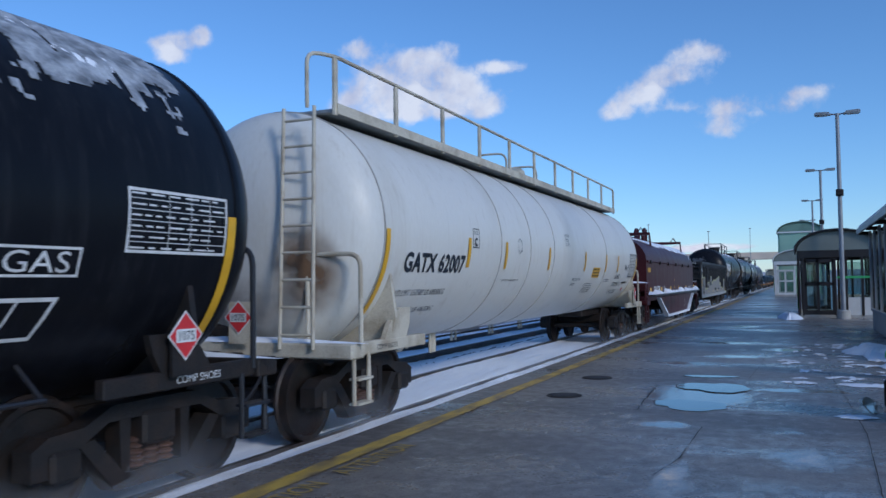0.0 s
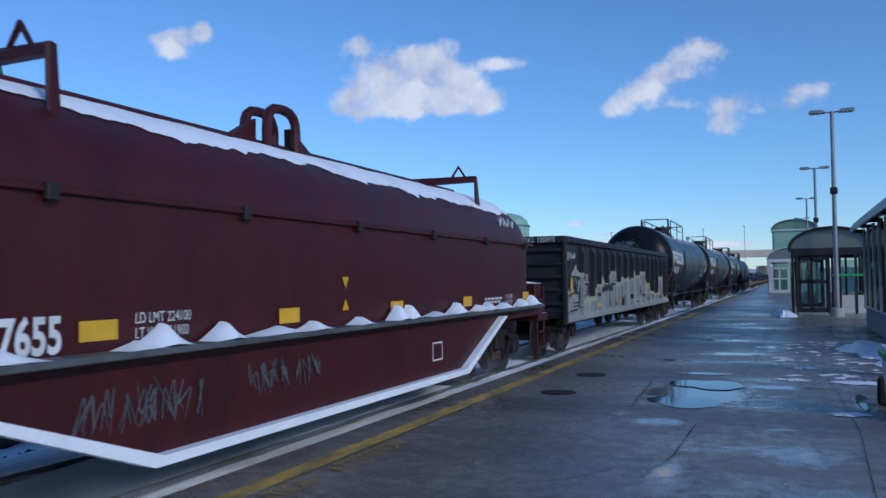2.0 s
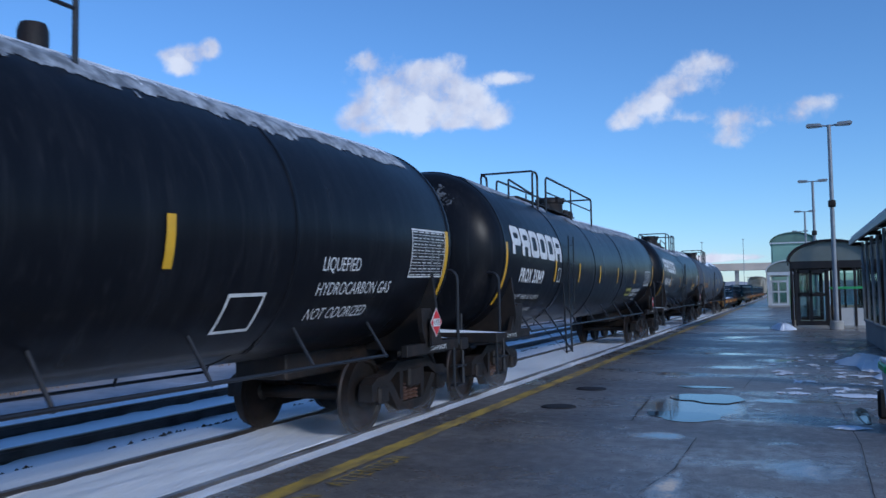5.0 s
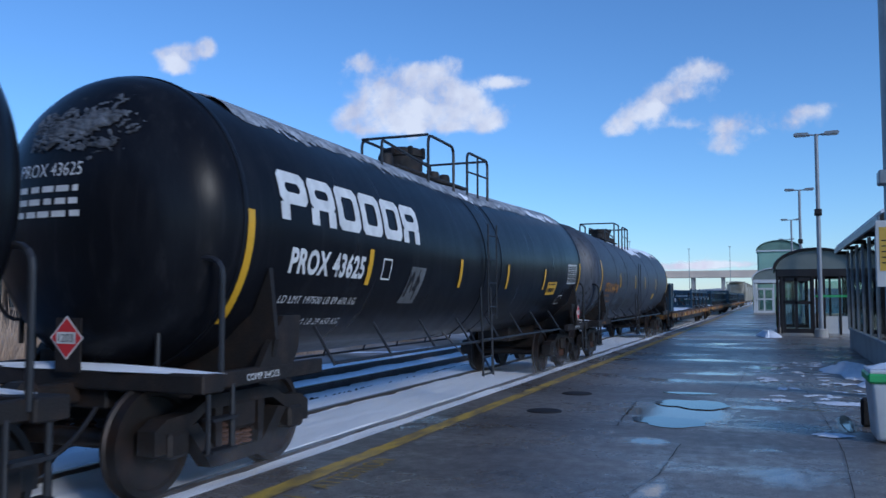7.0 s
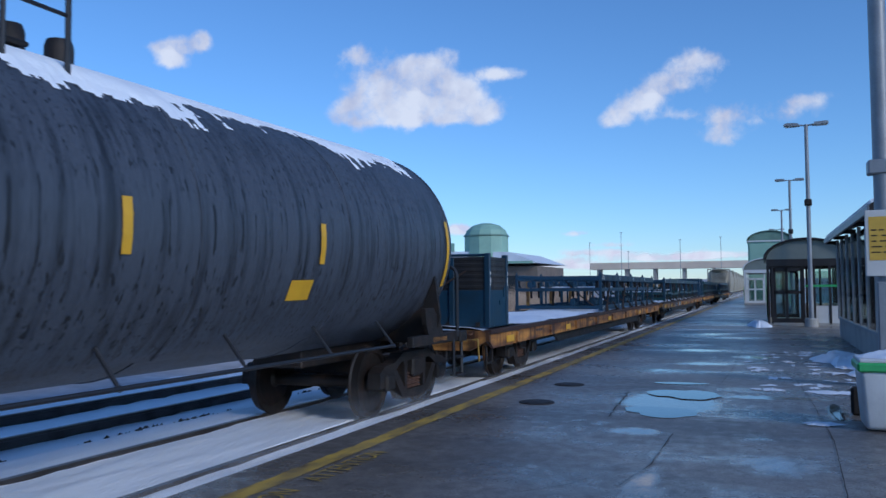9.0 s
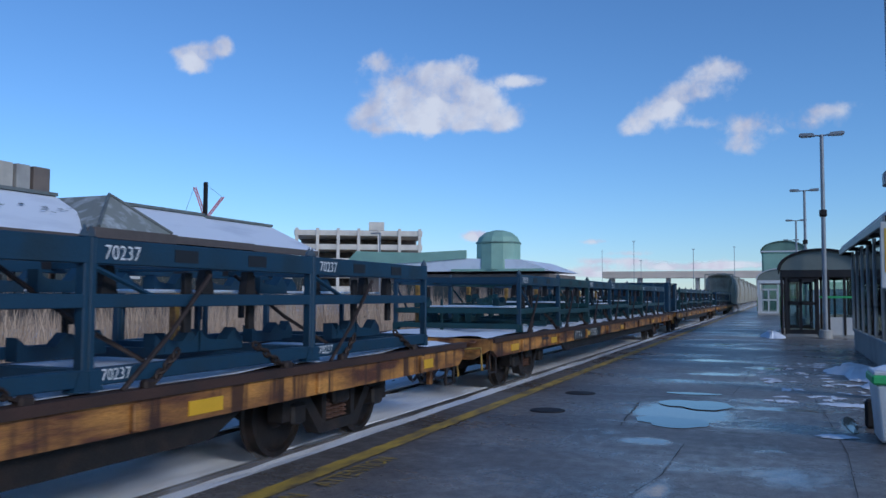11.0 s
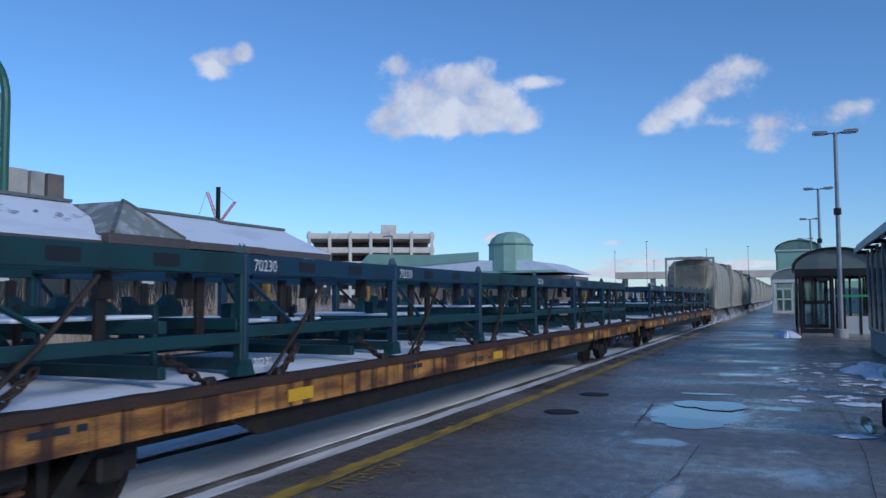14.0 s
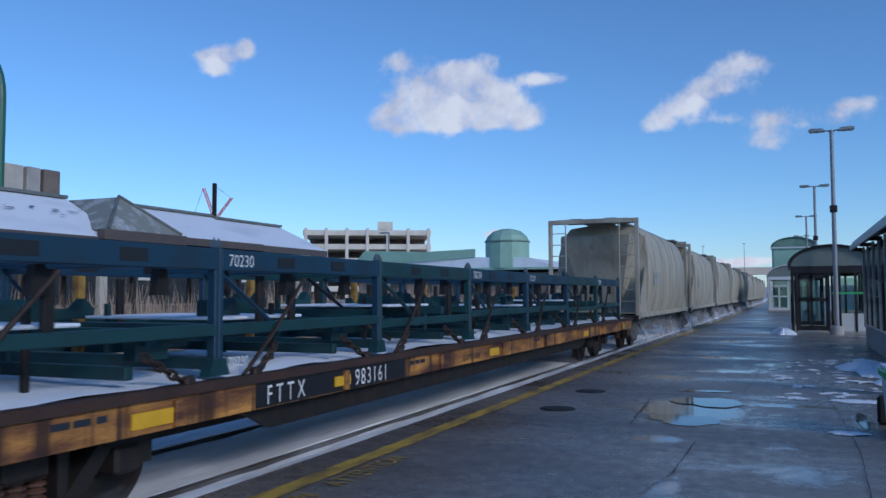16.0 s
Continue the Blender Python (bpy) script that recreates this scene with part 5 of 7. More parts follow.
def sprayed():
    """Black gondola paint with broad pale letters sprayed over the lower side."""
    m = mat("gondola_paint_with_spray", (0.022, 0.022, 0.024), 0.55, 0, 0.15, 2, 0.15, (0.045, 0.038, 0.034), 0.36, 0.1, (1, 2, 0.6))
    n, ln = m.node_tree.nodes, m.node_tree.links
    b = n["Principled BSDF"]
    under = b.inputs["Base Color"].links[0].from_socket
    tc = n.new("ShaderNodeTexCoord")
    sp = n.new("ShaderNodeSeparateXYZ")
    ln.new(tc.outputs["Object"], sp.inputs[0])

    def num(op, a, b=None, c=None):
        q = n.new("ShaderNodeMath")
        q.operation = op
        for k, v in enumerate((a, b, c)):
            if v is None:
                continue
            if isinstance(v, (int, float)):
                q.inputs[k].default_value = v
            else:
                ln.new(v, q.inputs[k])
        return q.outputs[0]

    def along(scale, detail, lift):
        no = n.new("ShaderNodeTexNoise")
        no.noise_dimensions = "2D"
        no.inputs["Scale"].default_value, no.inputs["Detail"].default_value = scale, detail
        cb = n.new("ShaderNodeCombineXYZ")
        ln.new(num("ADD", sp.outputs[1], lift), cb.inputs[0])
        ln.new(num("MULTIPLY", sp.outputs[2], 0.35), cb.inputs[1])
        ln.new(cb.outputs[0], no.inputs["Vector"])
        return no.outputs[0]
    # the upper edge of the sprayed letters along the side
    crest = n.new("ShaderNodeFloatCurve")
    curve = crest.mapping.curves[0]
    shape = ((-7.85, 0.95), (-7.71, 1.11), (-7.5, 1.39), (-7.12, 1.42), (-6.97, 1.87), (-6.62, 1.93), (-6.25, 1.75), (-6.11, 1.30), (-5.15, 1.24), (-4.46, 1.44), (-4.30, 2.0), (-4.08, 1.97), (-3.63, 1.55), (-3.25, 1.96), (-2.98, 1.75), (-2.52, 2.10), (-2.24, 1.95), (-2.02, 1.55), (-1.58, 1.82), (-1.03, 1.68), (-0.52, 1.83), (-0.2, 1.56), (0.33, 2.08), (0.88, 1.75), (2.17, 1.89), (3.12, 1.36), (4.62, 1.11), (5.78, 1.81), (6.44, 1.05), (7.7, 0.95))
    while len(curve.points) < len(shape):
        curve.points.new(0.5, 0.5)
    for p, (y, z) in zip(curve.points, shape):
        p.location = ((y + 8) / 16, z / 3)
        p.handle_type = "VECTOR"
    crest.mapping.update()
    ln.new(num("MULTIPLY_ADD", sp.outputs[1], 1 / 16, 0.5), crest.inputs["Value"])
    edge = num("ADD", num("MULTIPLY", crest.outputs[0], 3.0), num("MULTIPLY", num("SUBTRACT", along(5.0, 3, 9.0), 0.5), 0.35))
    pale = num("LESS_THAN", sp.outputs[2], num("MINIMUM", edge, 2.16))
    strokes = num("GREATER_THAN", num("ABSOLUTE", num("SUBTRACT", along(1.7, 1, 17.0), 0.5)), 0.006)
    fill = num("MULTIPLY", pale, num("MAXIMUM", strokes, num("LESS_THAN", sp.outputs[2], 0.93)))
    mx = n.new("ShaderNodeMix")
    mx.data_type = "RGBA"
    ln.new(fill, mx.inputs[0])
    ln.new(under, mx.inputs[6])
    rim = n.new("ShaderNodeMix")
    rim.data_type = "RGBA"
    ln.new(num("GREATER_THAN", sp.outputs[2], num("SUBTRACT", num("MINIMUM", edge, 2.16), 0.09)), rim.inputs[0])
    rim.inputs[6].default_value, rim.inputs[7].default_value = (0.33, 0.33, 0.325, 1), (0.46, 0.46, 0.30, 1)
    ln.new(rim.outputs[2], mx.inputs[7])
    ln.new(mx.outputs[2], b.inputs["Base Color"])
    return m


SPRAYED = sprayed()


def gondola(s0, s1):
    """The open black gondola with side ribs and sprayed paint."""
    c, h = car_base("gondola", "black open gondola with grey spray paint on its side", s0, s1, 1.35)
    w, z0, z1 = 1.48, 0.86, 2.50
    for s in (-1, 1):
        side = part("side_wall", new_box((s * (w - 0.08), 0, (z0 + z1) / 2), (0.04, 2 * h - 0.5, z1 - z0)), SPRAYED, c)
        part("top_chord", new_box((s * (w - 0.06), 0, z1), (0.16, 2 * h - 0.4, 0.14), 0.02), GONDOLA, side)
        part("bottom_chord", new_box((s * (w - 0.06), 0, z0 - 0.02), (0.12, 2 * h - 0.5, 0.16), 0.02), SPRAYED, side)
        for y in (-6.25, -5.15, -4.40, -3.56, -2.77, -1.92, -1.02, 0.0, 1.0, 2.0, 2.95, 3.9, 4.8, 5.75, 6.7):
            bm = bmesh.new()
            prism(bm, [(s * (w - 0.07), z0), (s * (w + 0.02), z0), (s * (w + 0.05), z1 - 0.25), (s * (w - 0.07), z1 - 0.06)], "y", y - 0.05, y + 0.05)
            part("rib", bm, SPRAYED, side)
        e = part("end_wall", new_box((0, s * (h - 0.28), (z0 + z1) / 2), (2 * w - 0.2, 0.05, z1 - z0)), GONDOLA, c)
        part("end_chord", new_box((0, s * (h - 0.26), z1 + 0.003), (2 * w - 0.06, 0.16, 0.15), 0.02), GONDOLA, e)
        for i in range(5):
            part("end_rib", new_box((0, s * (h - 0.22), z0 + 0.3 + i * 0.28), (2 * w - 0.24, 0.08, 0.09), 0.03), GONDOLA, e)
        for x in (-1, 1):
            l = part("corner_ladder", new_box((x * (w - 0.06), s * (h - 0.22), 1.6), (0.10, 0.10, 1.75), 0.02), GONDOLA, c)
            for k in range(5):
                z = 0.65 + k * 0.36
                part("rung", bar([(x * (w + 0.04), s * (h - 0.75), z), (x * (w + 0.04), s * (h - 0.25), z)], 0.014, 6), GONDOLA, l)
                part("rung", bar([(x * (w - 0.1), s * (h - 0.12), z), (x * (w - 0.55), s * (h - 0.12), z)], 0.014, 6), GONDOLA, l)
    part("floor", new_box((0, 0, z0 + 0.02), (2 * w - 0.2, 2 * h - 0.6, 0.06)), RUST, c)
    part("centre_sill", new_box((0, 0, 0.66), (0.6, 2 * h - 0.6, 0.34), 0.02), STEEL, c)
    x = w - 0.055
    part("reflector", onto(rect_bm(0.19, 0.43), Matrix.Translation((w - 0.04, -7.17, 1.30)) @ SIDE), YELLOWTAPE, c)
    for i in range(5):
        part("reflector", onto(rect_bm(0.26, 0.085), Matrix.Translation((w + 0.06, -4.95 + i * 2.6, 1.02)) @ SIDE), YELLOWTAPE, c)
    tagged(part("lettering", onto(text_bm("NOKL", 0.30, 0.8), Matrix.Translation((x + 0.012, -6.09, 1.58)) @ SIDE), LETTER, c), kind="stuff")
    tagged(part("lettering", onto(text_bm("3209", 0.30, 0.8), Matrix.Translation((x + 0.012, -6.09, 1.32)) @ SIDE), LETTER, c), kind="stuff")
    tagged(part("lettering", onto(text_bm("75", 0.30, 0.8), Matrix.Translation((x + 0.012, -5.03, 1.33)) @ SIDE), LETTER, c), kind="stuff")
    # dark strokes of the sprayed letters
    marks = ([(-4.2, 1.6), (-4.19, 0.93)], [(-4.2, 1.48), (-3.19, 1.45)], [(-3.15, 1.72), (-3.17, 0.82)], [(-2.36, 1.74), (-2.4, 0.78)], [(-1.5, 1.66), (-1.35, 0.78), (-0.76, 1.45), (-0.72, 0.85)], [(1.14, 1.66), (1.68, 1.30), (0.98, 1.03)], [(0.28, 1.75), (0.30, 1.2)], [(2.2, 1.6), (2.5, 1.1)], [(5.7, 1.5), (5.9, 1.0)], [(-4.8, 1.17), (-4.8, 0.9)],
             [(-6.85, 1.74), (-6.86, 1.50), (-6.72, 1.48)], [(-6.74, 1.62), (-6.75, 1.34)], [(-6.66, 1.66), (-6.56, 1.72), (-6.52, 1.60), (-6.64, 1.38), (-6.50, 1.38)], [(-6.44, 1.70), (-6.24, 1.68), (-6.40, 1.05)])
    for k, line in enumerate(marks):
        bm = ribbon(line, 0.15 if k < 10 else 0.075, 0, k, 0.25)
        part("dark_stroke", onto(bm, Matrix.Translation((x + 0.016 if k != 1 else w + 0.055, 0, 0)) @ SIDE), DARKPANEL, c, "dark sprayed letter stroke")
    part("end_lettering", onto(text_bm("NOKL 320975", 0.15, 0.9), Matrix.Translation((0.42, -h + 0.172, z1 - 0.05)) @ FRONT), LETTER, c)
    part("scrawl", onto(scrawl_bm(0.85, 0.20, 5, 4, 0.018), Matrix.Translation((w - 0.035, -7.55, 2.05)) @ SIDE), LETTER, c)
    part("scrawl", onto(bars_bm(0.5, 0.22, 3, 6, 0.4), Matrix.Translation((w - 0.04, -6.9, 0.98)) @ SIDE), DARKPANEL, c)
    return c


gondola(41.5, 57.0)


# ---- flat cars and their racks ----
DARKRUST = mat("dark_rust_brown", (0.052, 0.024, 0.016), 0.7, 0, 0.2, 2, 0.2, (0.03, 0.016, 0.012), 0.45)

RUSTYPROP = mat("rusty_yellow_prop", (0.40, 0.24, 0.04), 0.6, 0, 0.2, 6, 0.1, (0.12, 0.06, 0.025), 0.45)


def flat_car(s0, s1, number=""):
    c, h = car_base("flat_car", "rusty yellow flat car with snow on its deck", s0, s1, 3.1)
    w = 1.36
    deck = part("deck", new_box((0, 0, 0.94), (2 * w - 0.06, 2 * h, 0.06)), RUST, c)
    for s in (-1, 1):
        bm = bmesh.new()
        prism(bm, [(-h, 0.98), (h, 0.98), (h, 0.80), (h - 0.22, 0.68), (h - 5.0, 0.69), (-h + 5.0, 0.69), (-h + 0.22, 0.68), (-h, 0.80)], "x", s * w - 0.03, s * w + 0.03)
        side = part("side_sill", bm, RUSTYELLOW, c)
        bm = bmesh.new()
        prism(bm, [(-h + 0.005, 1.0), (h - 0.005, 1.0), (h - 0.005, 0.925), (-h + 0.005, 0.925)], "x", s * w - 0.05, s * w + 0.07)
        part("top_flange", bm, DARKRUST, side, "dark rust-brown flange")
        for i in range(9):
            y = -h + 1.6 + i * (2 * h - 3.2) / 8
            part("stake_pocket", new_box((s * (w + 0.05), y, 0.80), (0.05, 0.08, 0.20), 0.01), RUSTYELLOW, side)
        for y in (-h + 1.2, -h + 3.9 if number else -h / 2, -0.4, h / 2, h - 1.4):
            part("reflector", new_box((s * (w + 0.036), y, 0.79), (0.012, 0.42, 0.115)), YELLOWTAPE, side)
        bm = bmesh.new()
        prism(bm, [(-w + 0.03, 0.98), (w - 0.03, 0.98), (w - 0.03, 0.80), (w - 0.32, 0.64), (-w + 0.32, 0.64), (-w + 0.03, 0.80)], "y", s * (h - 0.04) - 0.05, s * (h - 0.04) + 0.05)
        part("end_sill", bm, RUSTYELLOW, c)
        part("draft_pocket", new_box((0, s * (h - 0.25), 0.72), (0.62, 0.7, 0.36), 0.03), DARKRUST, c)
        for k, x in enumerate((0.42, 0.60, -0.45)):
            loop = [(x, s * (h - 0.1), 0.70), (x + 0.03, s * (h + 0.12), 0.42 - 0.05 * k), (x - 0.04, s * (h + 0.42), 0.34), (x - 0.02, s * (h + 0.68), 0.52)]
            part("air_hose", bar(rounded(loop, 0.22), 0.024), DARKPANEL, c)
        part("uncoupling_lever", bar([(0.2, s * (h + 0.10), 0.82), (0.75, s * (h + 0.10), 0.80), (1.22, s * (h + 0.10), 0.84), (1.25, s * (h + 0.12), 0.48)], 0.016, 6), RUSTYPROP, c)
        for x in (-1.1, 1.1):
            part("bracket", new_box((x, s * (h - 0.62), 0.58), (0.07, 0.09, 0.30), 0.01), RUSTYELLOW, c)
        part("centre_sill", new_box((s * 0.25, 0, 0.62), (0.08, 2 * h - 1.2, 0.5)), STEEL, c)
        # dark inset plate added as the shade below the side sill
        bm = bmesh.new()
        prism(bm, [(-h + 4.6, 0.92), (h - 4.6, 0.92), (h - 5.6, 0.46), (-h + 5.6, 0.46)], "x", s * (w - 0.16) - 0.03, s * (w - 0.16) + 0.03)
        part("inner_sill", bm, STEEL, c)
        for x in (-1.28, 1.28):
            bm = bmesh.new()
            tube(bm, [(x, s * (h - 0.15), 0.72), (x, s * (h - 0.15), 0.42), (x, s * (h - 0.45), 0.42), (x, s * (h - 0.45), 0.72)], 0.018, 6)
            part("sill_step", bm, STEEL, c)
        bm = bmesh.new()
        tube(bm, rounded([(0.4, s * (h + 0.02), 0.95), (0.4, s * (h + 0.08), 0.92), (1.1, s * (h + 0.08), 0.92), (1.1, s * (h + 0.02), 0.95)], 0.04), 0.016, 6)
        part("grab_iron", bm, RUSTYELLOW, c)
    # lying snow
    bm = sheet(steps((-w + 0.10, w - 0.12, 18)), steps((-h + 0.08, h - 0.08, 120)), lambda x, y: 0.975 + max(-0.02, 0.050 + 0.05 * fbm(x * 1.1 + s0, y * 0.55) - 0.05 * (abs(x) / w) ** 6))
    part("snow", bm, SNOW, c, "snow lying on the deck", True)
    if number:
        m = -h + (6.9 if s0 > 200 else 7.4)
        part("number_board", onto(rect_bm(3.0, 0.225), Matrix.Translation((w + 0.034, m - 1.75, 0.695)) @ SIDE), DARKPANEL, c)
        part("reflector", new_box((w + 0.044, m - 0.26, 0.80), (0.012, 0.32, 0.10)), YELLOWTAPE, c)
        tagged(part("lettering", onto(text_bm("FTTX", 0.24, 0.8, 1.6), Matrix.Translation((w + 0.042, m - 1.6, 0.72)) @ SIDE), LETTER, c), kind="stuff")
        tagged(part("lettering", onto(text_bm(number, 0.25, 0.92, 1.15), Matrix.Translation((w + 0.042, m, 0.72)) @ SIDE), LETTER, c), kind="stuff")
    for i in range(3):
        tagged(part("small_print", onto(bars_bm(0.5, 0.06, 1, i + 2, 0.8), Matrix.Translation((w + 0.034, -h + 3 + i * 5.3, 0.82)) @ SIDE), DARKLETTER, c), kind="stuff")
    tagged(part("small_print", onto(text_bm("LD LMT 150000", 0.13, 0.8), Matrix.Translation((w + 0.034, -1.74, 0.74)) @ SIDE), DARKLETTER, c), kind="stuff")
    return c


FLATS = [(126.4, 149.9, ""), (151.2, 175.6, "973183"), (177.0, 201.0, ""), (202.4, 226.0, "983161")]
for a, b, n in FLATS:
    flat_car(a, b, n)


def rack_model(paint, low_paint, seed, number):
    """A welded steel shipping rack, two frames stacked: posts, beams, cradles and chains."""
    rnd = random.Random(seed)
    r = thing("shipping_rack", "stacked %s steel shipping rack chained on a flat car" % ("blue" if paint is BLUE else "teal green"), "shipping rack", "racks on the flat cars")
    L, w = 1.43, 1.26
    z0, zm, z1 = 1.02, (1.40, 1.47, 1.64)[seed - 1], 2.09
    for x in (-w, w):
        for y in (-L, L):
            p = part("post", new_box((x, y, (z0 + z1) / 2), (0.085, 0.055, z1 - z0), 0.008), paint, r)
            bm = bmesh.new()
            prism(bm, [(y - 0.10, z0), (y + 0.028, z0), (y + 0.028, z0 + 0.14), (y - 0.05, z0 + 0.14)] if y > 0 else [(y - 0.028, z0), (y + 0.10, z0), (y + 0.05, z0 + 0.14), (y - 0.028, z0 + 0.14)], "x", x - 0.055, x + 0.055)
            part("foot", bm, low_paint, p)
            bm = bmesh.new()
            lathe(bm, [(0.04, 0), (0.04, 0.02), (0, 0.09)], Matrix.Translation((x, y, z1 + 0.0)), 4)
            part("stacking_pin", bm, paint, p)
        # upper beam; black blocks on it paint the shade inside fork slots
        zt, zb = z1 - 0.01, z1 - 0.19
        top = part("top_beam", new_box((x, 0, (zt + zb) / 2), (0.09, 2 * L, zt - zb), 0.006), paint, r)
        for y in (-0.48, 0.48):
            part("fork_slot", new_box((x, y, (zt + zb) / 2), (0.096, 0.28, 0.10)), DARKPANEL, top)
        part("middle_beam", new_box((x, 0, zm - (0.12 if seed == 2 else 0)), (0.08, 2 * L, 0.10), 0.006), low_paint if seed % 2 else paint, r)
        if x < 0 or seed == 3:
            part("base_beam", new_box((x, 0, z0 + 0.09), (0.09, 2 * L, 0.12), 0.006), low_paint, r)
        part("brace", bar([(x, -L, z1 - 0.2), (x, -L + rnd.uniform(0.5, 0.9), zm)], 0.022, 6), paint, r)
    for z, m in ((z1 - 0.10, paint), (zm, low_paint), (z0 + 0.10, low_paint)):
        for y in (-L, 0.5, L):
            part("cross_beam", new_box((0, y, z), (2 * w, 0.08, 0.10), 0.005), m, r)
    # cradles and brackets that hold the load
    for z in (zm + 0.06, z0 + 0.16):
        for i in range(5):
            x, y = rnd.uniform(-1.0, 1.1), rnd.uniform(-1.2, 1.2)
            bm = bmesh.new()
            q = rnd.uniform(0.18, 0.32)
            prism(bm, [(y - q, z), (y + q, z), (y + q, z + 0.10), (y + q * 0.6, z + 0.20), (y + q * 0.2, z + 0.09), (y - q * 0.7, z + 0.11), (y - q, z + 0.18)], "x", x - 0.06, x + 0.06)
            part("cradle", bm, low_paint, r)
    for i in range(2):
        y = rnd.uniform(-1.1, 1.1)
        for x in (-w + 0.12, w - 0.16):
            part("locking_bar", new_box((x, y, 1.62), (0.05, 0.09, 0.5), 0.005), STEEL, r)
    for k in range(3):
        y = -1.1 + k * 0.95 + rnd.uniform(-0.2, 0.2)
        bm = bmesh.new()
        prism(bm, [(y - 0.04, z1 - 0.19), (y + 0.04, z1 - 0.19), (y + 0.08, z1 - 0.40), (y - 0.08, z1 - 0.40)], "x", w - 0.20, w - 0.12)
        part("hanging_bracket", bm, STEEL, r)
        y = -0.9 + k * 0.9
        part("inner_post", new_box((rnd.choice((-0.5, 0.3, 0.8)), y, (z0 + zm) / 2 + 0.1), (0.05, 0.05, 0.6), 0.005), STEEL if k % 2 else low_paint, r)
    for (xa, ya, za), (xb, yb, zb) in (((w + 0.06, -0.2, 1.85), (w + 0.10, -1.2, 1.0)), ((-w, 0.4, 1.9), (-w + 0.3, 1.3, 1.0)), ((0.2, -1.3, 1.9), (0.9, -0.4, 1.1))):
        if rnd.random() < 0.8:
            part("tie_chain", bar([(xa, ya, za), ((xa + xb) / 2, (ya + yb) / 2, (za + zb) / 2 - 0.05), (xb, yb, zb)], 0.020, 6), CHAIN, r)
    part("plate_snow", new_box((0.1, rnd.uniform(-0.4, 0.4), zm + 0.075), (1.7, 1.3, 0.03), 0.012), SNOW, r, "snow on the middle frame")
    part("yellow_prop", new_box((-w + 0.14, -L + 0.55 + rnd.uniform(0, 0.6), 1.47), (0.09, 0.09, 0.85), 0.006), RUSTYPROP, r)
    # chains down to the deck edge
    for s in (-1, 1):
        y0 = s * rnd.uniform(0.35, 0.7)
        bm = bmesh.new()
        a, b = Vector((w + 0.02, y0, z0 + 0.22)), Vector((w + 0.10, y0 + s * 0.42, 0.99))
        n = 7
        for i in range(n):
            p = a.lerp(b, (i + 0.5) / n)
            d = (b - a).normalized()
            q = d.to_track_quat("Z", "X").to_matrix().to_4x4() @ Matrix.Rotation(radians(90 * (i % 2)), 4, "Z")
            ring = [Matrix.Translation(p) @ q @ Vector((0.030 * math.cos(t), 0, 0.052 * math.sin(t))) for t in (2 * math.pi * k / 8 for k in range(9))]
            tube(bm, ring, 0.013, 5, False)
        box(bm, (b.x, b.y, b.z + 0.03), (0.08, 0.12, 0.08), None, 0.02)
        part("chain", bm, CHAIN, r)
    if number:
        part("number", onto(text_bm(number, 0.15, 0.95), Matrix.Translation((w + 0.049, -1.35, z1 - 0.155)) @ SIDE), LETTER, r)
        part("number", onto(text_bm(number, 0.12, 0.95), Matrix.Translation((w + 0.049, -1.35, z0 + 0.06)) @ SIDE), LETTER, r)
    return r


LOADS = []
models = [rack_model(BLUE, TEAL, 1, "70230"), rack_model(TEAL, TEAL, 2, ""), rack_model(BLUE, BLUE, 3, "70237")]
spots = []
for start, count in ((138.5, 4), (154.5, 7), (180.8, 7), (205.7, 7)):
    for k in range(count):
        spots.append(start + 2.92 * k)
used = set()
for i, s in enumerate(spots):
    q = 2 if i < 4 else (0, 0, 1)[i % 3]
    ob = models[q] if q not in used else copy_thing(models[q], Matrix())
    used.add(q)
    place(ob, s)
    LOADS.append(ob)


